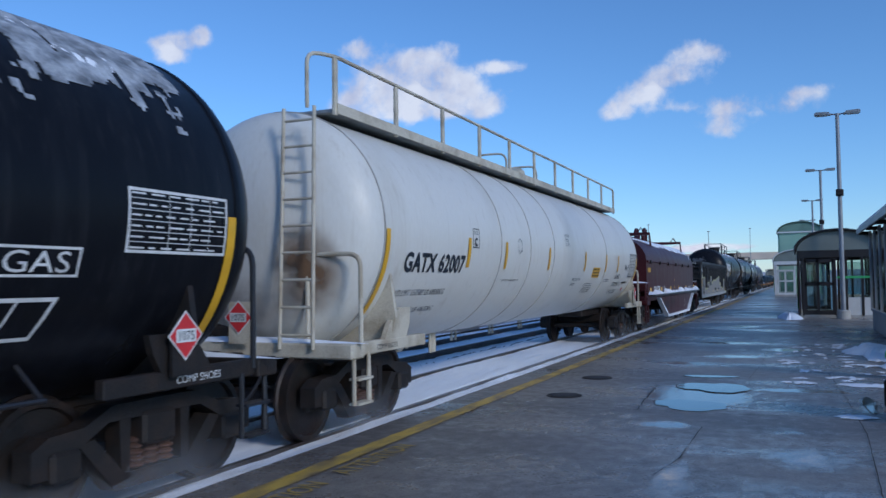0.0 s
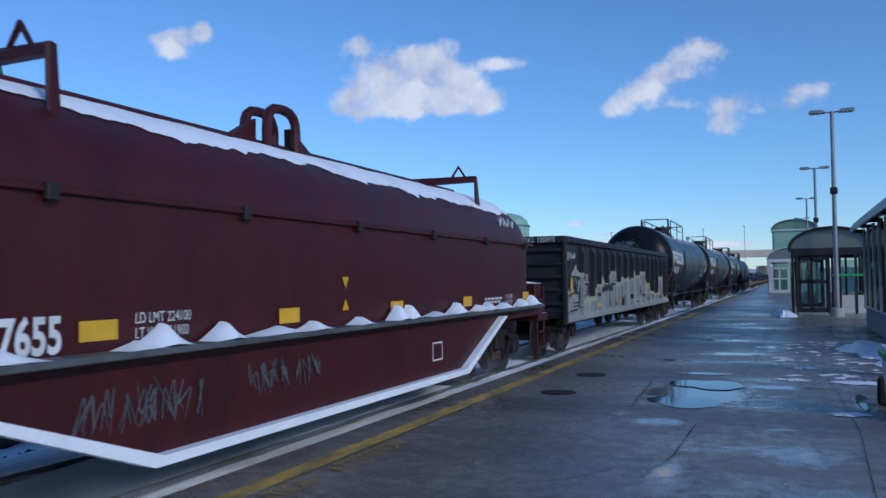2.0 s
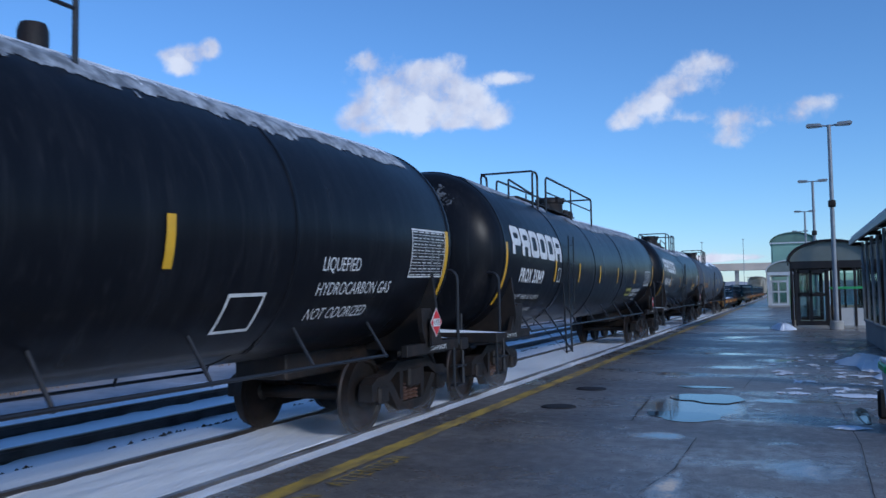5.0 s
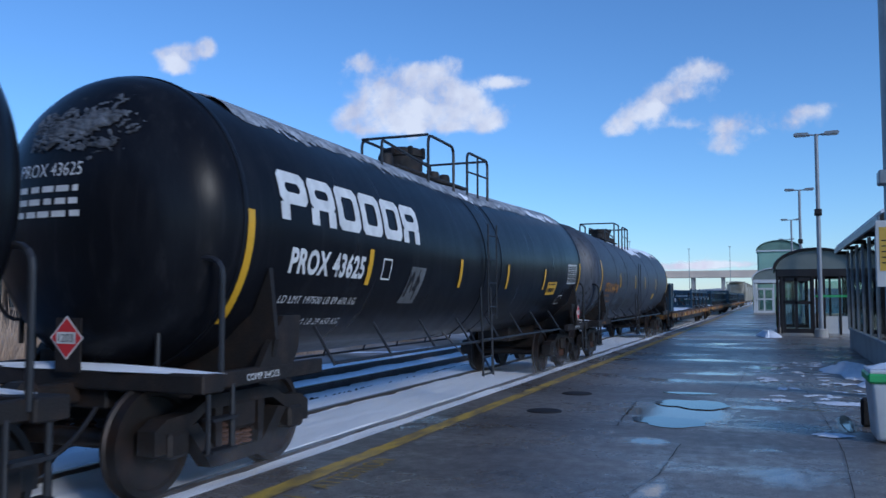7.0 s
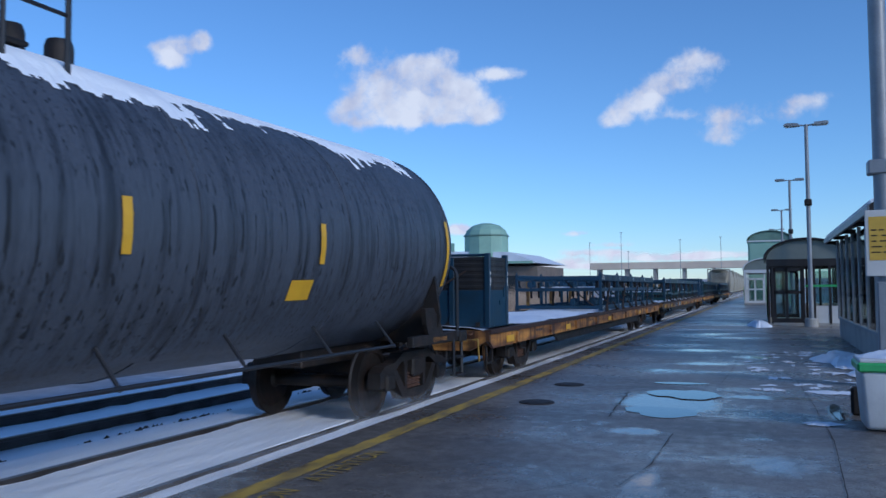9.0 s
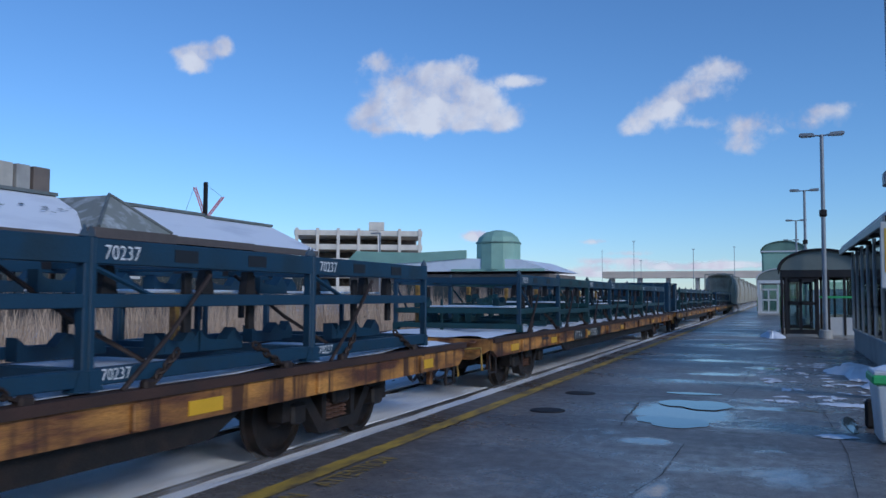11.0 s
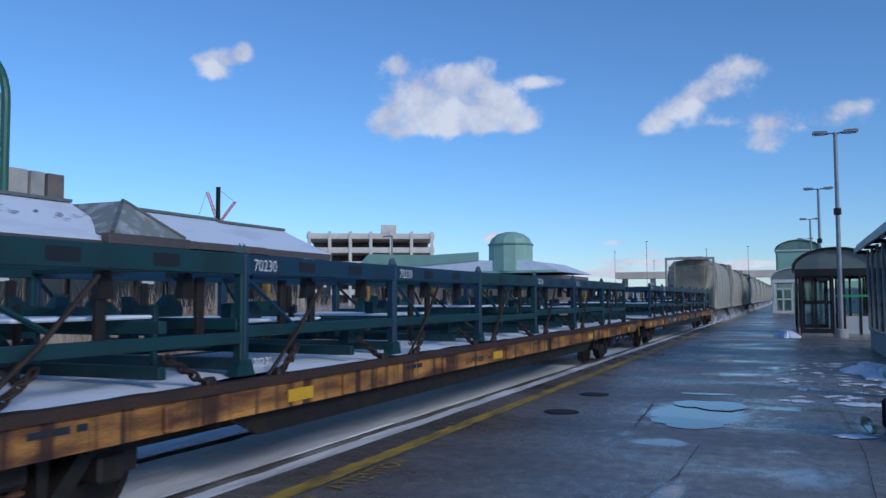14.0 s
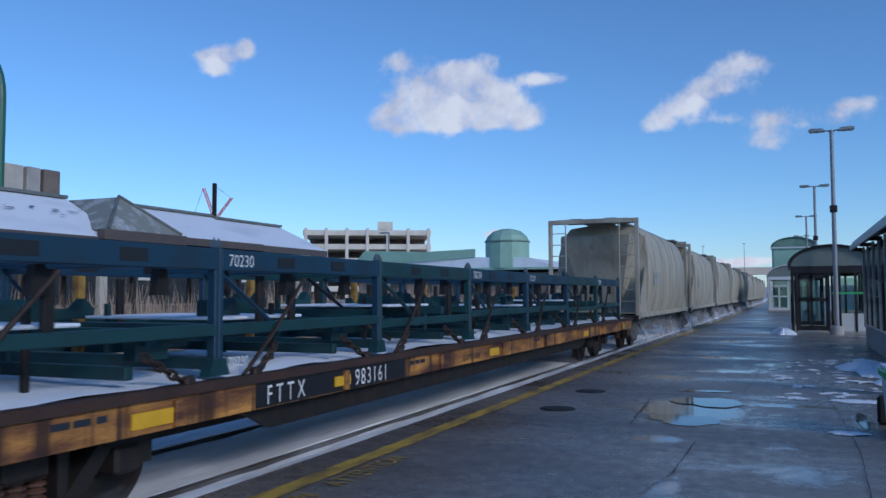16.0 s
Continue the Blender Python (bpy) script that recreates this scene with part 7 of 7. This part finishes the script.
def shelter(x, y, w, d, spring, rise, frame_m, kick, roof_m, label, door=True):
    """A glazed platform shelter with a barrel roof: x is the middle, y the front."""
    c = thing("platform_shelter", label, "shelter", "platform shelters", pose(x, y, 0))
    part("floor_slab", new_box((0, d / 2, 0.06), (w + 0.1, d + 0.1, 0.12), 0.01), CONCRETE, c)
    roof = part("roof", vault(w + 0.3, spring, rise, -0.2, d + 0.2), roof_m, c, "", True)
    part("gable", arch_face(w + 0.1, spring, rise - 0.08, -0.05), SMOKED, roof)
    part("gable", arch_face(w + 0.1, spring, rise - 0.08, d + 0.05), SMOKED, roof)
    bm = bmesh.new()
    n = 14
    tube(bm, [((w / 2 + 0.13) * math.cos(math.pi * i / n), -0.2, spring + (rise - 0.02) * math.sin(math.pi * i / n)) for i in range(n + 1)], 0.05, 6)
    part("roof_edge", bm, frame_m, roof)
    for yy in (0.0, d):
        part("header", new_box((0, yy, spring - 0.12), (w, 0.12, 0.34), 0.01), frame_m, c)
        xs = [-w / 2, -w / 2 + 0.14, -w * 0.04, w * 0.10, w * 0.30, w / 2]
        for q in xs:
            part("mullion", new_box((q, yy, spring / 2), (0.09, 0.10, spring - 0.1), 0.008), frame_m, c)
        part("kick_panel", new_box((w * 0.28, yy, 0.45), (w * 0.42, 0.05, 0.66)), kick, c)
        part("green_band", new_box((w * 0.28, yy - 0.055, 1.55), (w * 0.42, 0.01, 0.08)), GREENBAND, c)
        pane(c, (w * 0.28, yy, 1.5), (w * 0.40, 0.012, 1.45))
        if door:
            dr = part("door", new_box((-w * 0.24, yy, 0.20), (w * 0.38, 0.06, 0.18)), frame_m, c)
            part("door_rail", new_box((-w * 0.24, yy, 1.30), (w * 0.38, 0.07, 0.12)), frame_m, dr)
            part("door_rail", new_box((-w * 0.24, yy, 2.20), (w * 0.38, 0.07, 0.14)), frame_m, dr)
            for q in (-0.42, -0.26, -0.06):
                part("door_stile", new_box((w * q, yy, 1.2), (0.11, 0.07, 2.1)), frame_m, dr)
            pane(dr, (-w * 0.24, yy, 0.75), (w * 0.36, 0.012, 1.0))
            pane(dr, (-w * 0.24, yy, 1.75), (w * 0.36, 0.012, 0.85))
    for sx in (-1, 1):
        k = max(2, int(d / 1.3))
        for i in range(k):
            part("kick_panel", new_box((sx * w / 2, d * (i + 0.5) / k, 0.45), (0.05, d / k - 0.08, 0.66)), kick, c)
            pane(c, (sx * w / 2, d * (i + 0.5) / k, 1.55), (0.012, d / k - 0.08, 1.5))
            if i:
                part("mullion", new_box((sx * w / 2, d * i / k, spring / 2), (0.10, 0.09, spring - 0.1), 0.008), frame_m, c)
        part("header", new_box((sx * w / 2, d / 2, spring - 0.10), (0.12, d, 0.26)), frame_m, c)
        part("green_edge", new_box((-w / 2 - 0.05, -0.06, 0.95), (0.05, 0.03, 1.2)), GREENBAND, c)
    return c


shelter(1.50, 34.6, 2.75, 6.0, 2.60, 0.80, BRONZE, WALLWHITE, GREENROOF, "dark-framed glazed platform shelter with a green barrel roof")
shelter(0.10, 76.0, 3.5, 8.0, 3.0, 1.0, WHITEFRAME, WHITEFRAME, GREENROOF, "white-framed glazed platform shelter with a green barrel roof")


def stair_tower():
    c = thing("stair_tower", "pale green stair tower with a barrel roof", "tower", "", pose(0.55, 86, 0))
    w = 3.9
    for sx in (-1, 1):
        part("side_wall", new_box((sx * w / 2, 3, 3.0), (0.15, 6, 6.0)), PALEGREEN, c)
    for yy in (0, 6):
        part("end_wall", new_box((0, yy, 3.0), (w - 0.16, 0.15, 6.0)), PALEGREEN, c)
    r = part("roof", vault(w + 0.4, 6.0, 1.05, -0.25, 6.25), GREENROOF, c, "", True)
    part("gable", arch_face(w + 0.1, 6.0, 0.95, -0.05), GREENROOF, r)
    part("eave", new_box((0, -0.2, 6.0), (w + 0.4, 0.08, 0.14)), WHITEFRAME, r)


stair_tower()


def near_shelter():
    """The long flat-sided shelter close by, with a sloping roof and a low plinth."""
    c = thing("waiting_shelter", "glazed waiting shelter with a sloping roof and grey plinth", "shelter", "", pose(2.05, 16.5, 0))
    d, w = 10.5, 2.4
    part("plinth", new_box((w / 2, d / 2, 0.28), (w, d, 0.56), 0.02), CONCRETE, c)
    part("plinth_cap", new_box((w / 2, d / 2, 0.59), (w + 0.08, d + 0.08, 0.06), 0.01), GREYSTEEL, c)
    for i in range(8):
        y = d * i / 7
        for x in (0.0, w):
            part("mullion", new_box((x, min(max(y, 0.05), d - 0.05), 1.75), (0.08, 0.09, 2.3), 0.008), POLE, c)
        if i < 7:
            pane(c, (0.0, d * (i + 0.5) / 7, 1.72), (0.012, d / 7 - 0.1, 2.15))
            pane(c, (w, d * (i + 0.5) / 7, 1.72), (0.012, d / 7 - 0.1, 2.15))
            part("hand_bar", new_box((0.05, d * (i + 0.5) / 7, 1.35), (0.02, d / 7 - 0.1, 0.05)), GREENBAND, c)
    for y in (0.0, d):
        pane(c, (w / 2, y, 1.72), (w - 0.1, 0.012, 2.15))
    bm = bmesh.new()
    prism(bm, [(-0.30, 2.98), (w / 2, 3.75), (w + 0.30, 2.98), (w + 0.30, 2.88), (w / 2, 3.63), (-0.30, 2.86)], "y", -0.4, d + 0.4)
    roof = part("roof", bm, STEEL, c)
    bm = bmesh.new()
    prism(bm, [(-0.26, 3.0), (w / 2, 3.77), (w / 2, 3.85), (-0.28, 3.06)], "y", -0.35, d + 0.35)
    part("roof_snow", bm, SNOW, roof, "thin snow on the roof")
    part("fascia", new_box((-0.31, d / 2, 2.90), (0.05, d + 0.8, 0.16), 0.01), GREYSTEEL, roof)
    for i in range(5):
        part("rafter_end", new_box((-0.14, d * i / 4, 2.84), (0.30, 0.08, 0.10)), STEEL, roof)


near_shelter()


def sign_pole():
    c = thing("sign_pole", "thick grey pole with a yellow notice board", "pole", "", pose(1.71, 14.0, 0))
    bm = bmesh.new()
    lathe(bm, [(0.16, 0), (0.16, 0.2), (0.125, 0.22), (0.125, 8.2), (0, 8.2)], Matrix(), 20)
    pole = part("pole", bm, POLE, c, "", True)
    part("bracket", new_box((0, 0, 3.35), (0.40, 0.30, 0.22), 0.02), POLE, pole)
    b = part("board", new_box((0.12, -0.20, 2.18), (0.80, 0.03, 1.0), 0.01), WALLWHITE, c)
    part("yellow_field", onto(rect_bm(0.70, 0.66, -0.23, 1.92), Matrix.Translation((0, -0.22, 0)) @ FRONT), BOARDYELLOW, b)
    part("notice_lines", onto(bars_bm(0.6, 0.42, 5, 4, 0.22), Matrix.Translation((-0.2, -0.226, 2.0)) @ FRONT), STEEL, b)
    part("box", new_box((0.0, -0.24, 1.0), (0.30, 0.16, 1.2), 0.02), POLE, c)


BOARDYELLOW = mat("yellow_notice_field", (0.66, 0.40, 0.05), 0.5, 0, 0.06, 4, 0)
sign_pole()


def rubbish_bin(x, y):
    c = thing("rubbish_bin", "white plastic rubbish bin with green rim and snow", "bin", "", pose(x, y, 0))
    w = 0.62
    bm = bmesh.new()
    r = bmesh.ops.create_cube(bm, size=1.0, matrix=Matrix.Translation((0, 0, 0.33)) @ Matrix.Diagonal((w, w, 0.62, 1)))
    for v in r["verts"]:
        if v.co.z < 0.3:
            v.co.x *= 0.86
            v.co.y *= 0.86
    bmesh.ops.bevel(bm, geom=list(bm.edges), offset=0.05, segments=3, affect="EDGES", profile=0.5)
    part("body", bm, WHITEFRAME, c, "", True)
    part("rim", new_box((0, 0, 0.68), (w + 0.05, w + 0.05, 0.10), 0.02), GREENBAND, c)
    part("lid", new_box((0, 0, 0.745), (w + 0.02, w + 0.02, 0.05), 0.015), WHITEFRAME, c)
    part("snow", onto(blot(0, 0, 0.30, 0.30, 0, 2, 32, 0.15, 0.07), Matrix.Translation((0, 0, 0.772))), SNOW, c, "cap of snow", True)


rubbish_bin(1.22, 9.95)
tagged(finish(new_box((0.98, 10.9, 0.17), (0.12, 0.12, 0.34), 0.03), "bollard", STEEL), "short dark stub beside the bin", "bollard")


# ---- beyond the track ----
ROOFSNOW = mat("snowy_metal_roof", (0.78, 0.80, 0.85), 0.6, 0, 0.08, 0.5, 0.2, (0.58, 0.60, 0.66), 0.36, 0.1, (1, 0.4, 1))
BRICK = mat("brown_masonry", (0.19, 0.15, 0.125), 0.8, 0, 0.12, 1.2, 0.2, (0.13, 0.105, 0.09), 0.42)
DARKGLASS = mat("dark_shop_glass", (0.035, 0.04, 0.045), 0.15, 0, 0.1, 1, 0)
REED = mat("dry_brown_reeds", (0.56, 0.41, 0.29), 0.85, 0, 0.2, 0.5, 0.2, (0.34, 0.24, 0.165), 0.45)


def mall():
    """The long low building beyond the track, with a snowy roof and a gabled dormer."""
    c = thing("low_building", "long low building with a snowy metal roof", "building", "", pose(-30, 0, -0.1))
    y0, y1 = -40.0, 49.0
    depth = 16
    part("wall", new_box((-depth / 2 - 0.6, (y0 + y1) / 2, 2.1), (depth - 0.8, y1 - y0 - 1, 4.2)), BRICK, c)
    part("rear_wall", new_box((-depth + 0.2, (y0 + y1) / 2, 2.1), (0.4, y1 - y0, 4.2)), BRICK, c)
    for a, b, ze, zr in ((y0, 30.2, 4.40, 6.55), (33.0, 41.5, 4.75, 6.6), (41.5, y1, 4.70, 6.5)):
        bm = bmesh.new()
        prism(bm, [(0.35, ze - 0.0), (-3.6, zr), (-12, zr), (-depth - 0.4, ze), (-depth - 0.4, ze - 0.25), (0.35, ze - 0.25)], "y", a, b)
        r = part("roof", bm, ROOFSNOW, c)
        part("fascia", new_box((0.38, (a + b) / 2, ze - 0.22), (0.12, b - a, 0.40)), STEELBROWN, r)
        part("ridge_cap", new_box((-3.7, (a + b) / 2, zr + 0.05), (0.7, b - a, 0.16)), GREYROOF, r)
    # patches where the snow has slid off
    rnd = random.Random(3)
    for i in range(90):
        y = rnd.uniform(14, 41)
        f = rnd.uniform(0.30, 0.66)
        z = 4.70 + 1.8 * f
        x = 0.35 - 3.95 * f
        m = Matrix.Translation((x, y, z + 0.012)) @ Matrix.Rotation(math.atan2(1.80, 3.95), 4, "Y")
        part("bare_patch", onto(blot(0, 0, 0.05, rnd.uniform(0.08, 0.26), 0, i, 14, 0.6), m), GREYROOF, r)
    # the dormer
    bm = bmesh.new()
    yc, hw = 31.4, 2.5
    apex, eave = 6.62, 4.75
    v = [bm.verts.new(p) for p in ((0.7, yc - hw, eave), (0.7, yc + hw, eave), (-1.2, yc, apex), (-6.5, yc, apex), (-6.5, yc - hw - 0.5, eave), (-6.5, yc + hw + 0.5, eave))]
    for f in ((0, 1, 2), (0, 2, 3, 4), (1, 5, 3, 2), (0, 4, 5, 1), (4, 3, 5)):
        bm.faces.new([v[k] for k in f])
    d = part("dormer", bm, DORMER, c, "grey hipped dormer with lingering snow")
    part("dormer_fascia", new_box((0.55, yc, eave - 0.25), (0.5, 2 * hw + 0.6, 0.5), 0.02), STEELBROWN, d)
    for q in (-1, 1):
        part("hip", bar([(0.7, yc + q * hw, eave + 0.05), (-1.2, yc, apex + 0.05)], 0.09, 6), GREYROOF, d)
    # pillars and shopfront glass
    for i in range(22):
        y = 4 + i * 2.1
        if i % 4 == 0:
            part("pillar", new_box((0.0, y, 2.1), (0.30, 0.45, 4.2), 0.02), WALLCREAM, c)
        part("shop_window", new_box((-0.18, y + 1.05, 2.3), (0.06, 1.7, 2.2)), DARKGLASS, c)
        if i % 4 == 1:
            part("white_panel", new_box((-0.12, y + 0.8, 2.9), (0.05, 0.8, 1.0)), WALLWHITE, c)
        part("window_sill", new_box((-0.05, y + 1.05, 1.15), (0.20, 1.8, 0.10)), BRICK, c)
    # plant on the roof
    for y, s, m in ((28.0, 1.4, WALLCREAM), (29.3, 0.8, CONCRETE), (30.4, 1.0, BRICK)):
        part("roof_plant", new_box((-5.5, y, 7.45), (1.6, s, 1.25), 0.04), m, c)


STEELBROWN = mat("brown_fascia_metal", (0.11, 0.085, 0.075), 0.5, 0.1, 0.1, 2, 0.05)
GREYROOF = mat("grey_green_roof_metal", (0.17, 0.18, 0.17), 0.5, 0.2, 0.12, 2, 0.05)
DORMER = mat("grey_shingle_with_snow", (0.22, 0.23, 0.21), 0.7, 0, 0.15, 1.4, 0.3, (0.55, 0.57, 0.60), 0.36)
WALLCREAM = mat("cream_render", (0.50, 0.46, 0.40), 0.8, 0, 0.08, 2, 0.1)
mall()


def green_hall():
    """The pale green hall with a domed drum, further along."""
    c = thing("green_hall", "pale green hall with a domed drum and snowy roof", "building", "", pose(-28.4, 86, 0))
    part("wall", new_box((-6, 4, 1.9), (24, 12, 4.0)), BRICK, c)
    bm = bmesh.new()
    prism(bm, [(-19, 4.2), (-17.0, 6.1), (-3, 5.6), (3.2, 5.4), (6.4, 4.2)], "y", -3.0, 10)
    r = part("roof", bm, ROOFSNOW, c)
    bm = bmesh.new()
    prism(bm, [(-18.2, 5.0), (-16.6, 6.6), (-9.0, 6.3), (-3.0, 6.5), (-3.0, 5.6), (-9.0, 5.2)], "y", -3.15, -3.02)
    part("parapet", bm, PALEGREEN, r)
    part("eave", new_box((0.5, -3.1, 4.30), (10.5, 0.2, 0.25)), PALEGREEN, r)
    bm = bmesh.new()
    lathe(bm, [(2.45, 4.4), (2.45, 7.3), (2.2, 7.9), (1.5, 8.45), (0.6, 8.7), (0, 8.75)], Matrix.Translation((0, -1.0, 0)), 12)
    part("drum", bm, PALEGREEN, c)
    bm = bmesh.new()
    lathe(bm, [(2.5, 7.2), (2.58, 7.25), (2.5, 7.4)], Matrix.Translation((0, -1.0, 0)), 12)
    part("drum_cornice", bm, GREENROOF, c)
    for i in range(7):
        part("window", new_box((-16 + i * 3.2, -2.05, 1.9), (1.8, 0.15, 2.0)), DARKGLASS, c)


green_hall()


def garage():
    """The open concrete parking garage behind."""
    c = thing("parking_garage", "pale concrete parking garage with open decks", "building", "", Matrix.Translation((-76, 141, 0)) @ Matrix.Rotation(radians(28), 4, "Z"))
    for i in range(5):
        z = 2.4 + i * 2.75
        part("deck", new_box((0, 8, z), (25, 16, 0.4)), GARAGE, c)
        part("parapet", new_box((0, 0.1, z + 0.45), (25, 0.25, 0.75)), GARAGE, c)
        part("parapet", new_box((12.4, 8, z + 0.45), (0.25, 16, 0.75)), GARAGE, c)
    for i in range(7):
        part("column", new_box((-12 + i * 4, 0.0, 7.3), (0.6, 0.5, 14.6)), GARAGE, c)
        part("column", new_box((-12 + i * 4, 15, 7.3), (0.6, 0.5, 14.6)), GARAGE, c)
    part("core", new_box((0, 12, 7), (24, 0.3, 13.0)), BRICK, c)
    part("stair_head", new_box((3.5, 3, 15.2), (3, 4, 1.6)), GARAGE, c)


# cream concrete with warm sunlight put into its colour
GARAGE = mat("cream_concrete_sun_tint", (0.76, 0.68, 0.58), 0.8, 0, 0.08, 0.5, 0.1)
garage()
CRANERED = mat("red_crane_paint", (0.80, 0.09, 0.07), 0.5, 0, 0.08, 2, 0)


def crane():
    c = thing("crane", "red lattice crane with a dark mast far behind", "crane", "", pose(-100.2, 124.8, 0))
    part("mast", new_box((0, 0, 11.4), (0.6, 0.6, 22.8)), STEEL, c)
    for (x0, z0), (x1, z1) in (((-2.6, 22.0), (-0.2, 16.6)), ((0.4, 16.0), (4.0, 19.8))):
        bm = bmesh.new()
        k = 7
        for q in (-0.28, 0.28):
            tube(bm, [(x0 + q, 0, z0), (x1 + q, 0, z1)], 0.10, 5)
        for i in range(k):
            f, g = i / k, (i + 1) / k
            tube(bm, [(x0 + (x1 - x0) * f - 0.28, 0, z0 + (z1 - z0) * f), (x0 + (x1 - x0) * g + 0.28, 0, z0 + (z1 - z0) * g)], 0.06, 4)
        part("jib", bm, CRANERED, c)
    part("cable", bar([(-0.2, 0, 22.6), (3.9, 0, 19.7)], 0.03, 4), STEEL, c)
    part("cable", bar([(-2.7, 0, 22.0), (-4.6, 0, 17.5)], 0.03, 4), STEEL, c)


crane()


def arch_sign():
    """The tall green tubular arch with a pale panel, over the roofs."""
    c = thing("arch_sign", "tall dark green tubular arch holding a pale sign panel", "sign", "", pose(-36.5, 27.2, 0))
    pts = [(-2.6, 0, 0)] + [(2.0 * -math.cos(math.pi * i / 14), 0, 11.0 + 2.6 * math.sin(math.pi * i / 14)) for i in range(15)]
    pts[0] = (-2.0, 0, 0)
    pts.append((2.0, 0, 0))
    part("arch", bar(pts, 0.20, 10), DARKGREEN, c)
    part("panel", new_box((0, 0, 10.2), (3.4, 0.12, 2.6), 0.02), WALLWHITE, c)
    part("cross_bar", new_box((0, 0, 8.5), (3.8, 0.2, 0.25)), DARKGREEN, c)


DARKGREEN = mat("dark_green_sign_paint", (0.03, 0.13, 0.09), 0.45, 0, 0.1, 2, 0.05)
arch_sign()


def bush_row():
    """Dry reeds and brush on the bank beyond the track."""
    rnd = random.Random(5)
    vs, fs = [], []
    for i in range(34000):
        x = -14.0 - abs(rnd.gauss(0, 4.5))
        y = rnd.uniform(2, 75)
        if fbm(x * 0.22, y * 0.22, 4) < -0.28:
            continue
        z = earth_z(x, y) - 0.03
        hgt = rnd.uniform(0.7, 1.9) * (0.8 + 0.9 * fbm(x * 0.3, y * 0.3, 9))
        w = rnd.uniform(0.006, 0.017)
        a = rnd.uniform(0, math.pi)
        dx, dy = math.cos(a) * w, math.sin(a) * w
        lx, ly = rnd.gauss(0, 0.34), rnd.gauss(0, 0.34)
        k = len(vs)
        vs += [(x - dx, y - dy, z), (x + dx, y + dy, z), (x + dx * 0.7 + lx * 0.5, y + dy * 0.7 + ly * 0.5, z + hgt * 0.6), (x - dx * 0.7 + lx * 0.5, y - dy * 0.7 + ly * 0.5, z + hgt * 0.6), (x + lx, y + ly, z + hgt)]
        fs += [(k, k + 1, k + 2, k + 3), (k + 3, k + 2, k + 4)]
    me = bpy.data.meshes.new("reeds")
    me.from_pydata(vs, [], fs)
    me.materials.append(REED)
    tagged(new("reeds", me), "dry brown winter reeds and brush on the bank", "reeds", kind="stuff")


bush_row()


def far_bank():
    """Distant low hills, an overpass, light masts."""
    bm = bmesh.new()
    n = 80
    lo, hi = [], []
    for i in range(n + 1):
        a = radians(62 - 96 * i / n)
        x, y = -math.sin(a) * 900, math.cos(a) * 900
        lo.append(bm.verts.new((x, y, -2)))
        hi.append(bm.verts.new((x * 1.12, y * 1.12, 9 + 7 * fbm(i * 0.23, 1.0) + 3 * fbm(i * 1.3, 2.0))))
    for i in range(n):
        bm.faces.new((lo[i], lo[i + 1], hi[i + 1], hi[i]))
    tagged(finish(bm, "backdrop", FARWOOD), "low distant wooded rise with haze put into its pale colour", "distance", kind="structure")
    c = thing("overpass", "pale concrete road overpass far along the line", "bridge", "", pose(-22, 330, 0))
    part("deck", new_box((-12, 0, 9.6), (62, 9, 1.6)), OVERPASS, c)
    part("parapet", new_box((-12, -4.4, 10.9), (62, 0.3, 1.0)), OVERPASS, c)
    for i in range(6):
        part("pier", new_box((-40 + i * 11, 0, 4.4), (1.2, 6, 8.8)), CONCRETE, c)
    for x, y, hgt in ((-60, 300, 26), (-49, 320, 22), (-42, 260, 27), (-24, 260, 23), (-14, 300, 27)):
        m = thing("light_mast", "thin grey mast far behind the station", "mast", "far masts", pose(x, y, 0))
        part("mast", bar([(0, 0, 0), (0, 0, hgt * 0.7)], 0.09, 6), POLE, m)
        part("mast_head", new_box((0, 0, hgt * 0.7), (0.8, 0.2, 0.2)), POLE, m)
    c = thing("street_lamp", "grey street lamp in front of the parking garage", "lamp post", "", pose(-42, 83, 0))
    part("pole", bar([(0, 0, 0), (0, 0, 8.6)], 0.10, 8), POLE, c)
    part("lamp_head", new_box((-0.5, 0, 8.6), (1.2, 0.3, 0.16), 0.02), POLE, c)


# distant wood, its haze mixed into the pale base colour
FARWOOD = mat("far_wood_haze_tint", (0.33, 0.31, 0.32), 0.9, 0, 0.1, 0.02, 0, (0.50, 0.48, 0.48), 0.5)
# overpass concrete, the warm low-sun light painted into its base colour
OVERPASS = mat("overpass_concrete_sun_tint", (0.80, 0.64, 0.50), 0.8, 0, 0.08, 0.1, 0.1)
far_bank()


# ---- everything that moves ----
def motions():
    """The train rolls past at an even speed, its wheels turning; the clouds drift."""
    for ob in TRAIN + LOADS:
        s = ob["along"]
        walk(ob, [(t, pose(TRACK_X, s - SPEED * t, RAIL_Z)) for t in (0.0, 4.0, 8.0, 12.0, 16.0)])
    turn = math.degrees(SPEED / 0.457)
    for y in (-0.89, 0.89):
        lead = next(w for w in WHEELSETS if abs(w.location.y - y) < 0.01)
        walk(lead, [(k / 30, pose(0, y, 0.457, turn * k / 30)) for k in range(0, 481)])
        for w in scene.objects:
            if w.name.startswith("wheelset") and w is not lead and abs(w.location.y - y) < 0.01:
                w.rotation_mode = "QUATERNION"
                w.animation_data_create()
                w.animation_data.action = lead.animation_data.action
                w.animation_data.action_slot = lead.animation_data.action_slot
    for ob in CLOUDS:
        a = ob.matrix_basis.copy()
        b = Matrix.Rotation(radians(-DRIFT), 4, "Z") @ a
        walk(ob, [(0.0, a), (16.0, b)])


motions()
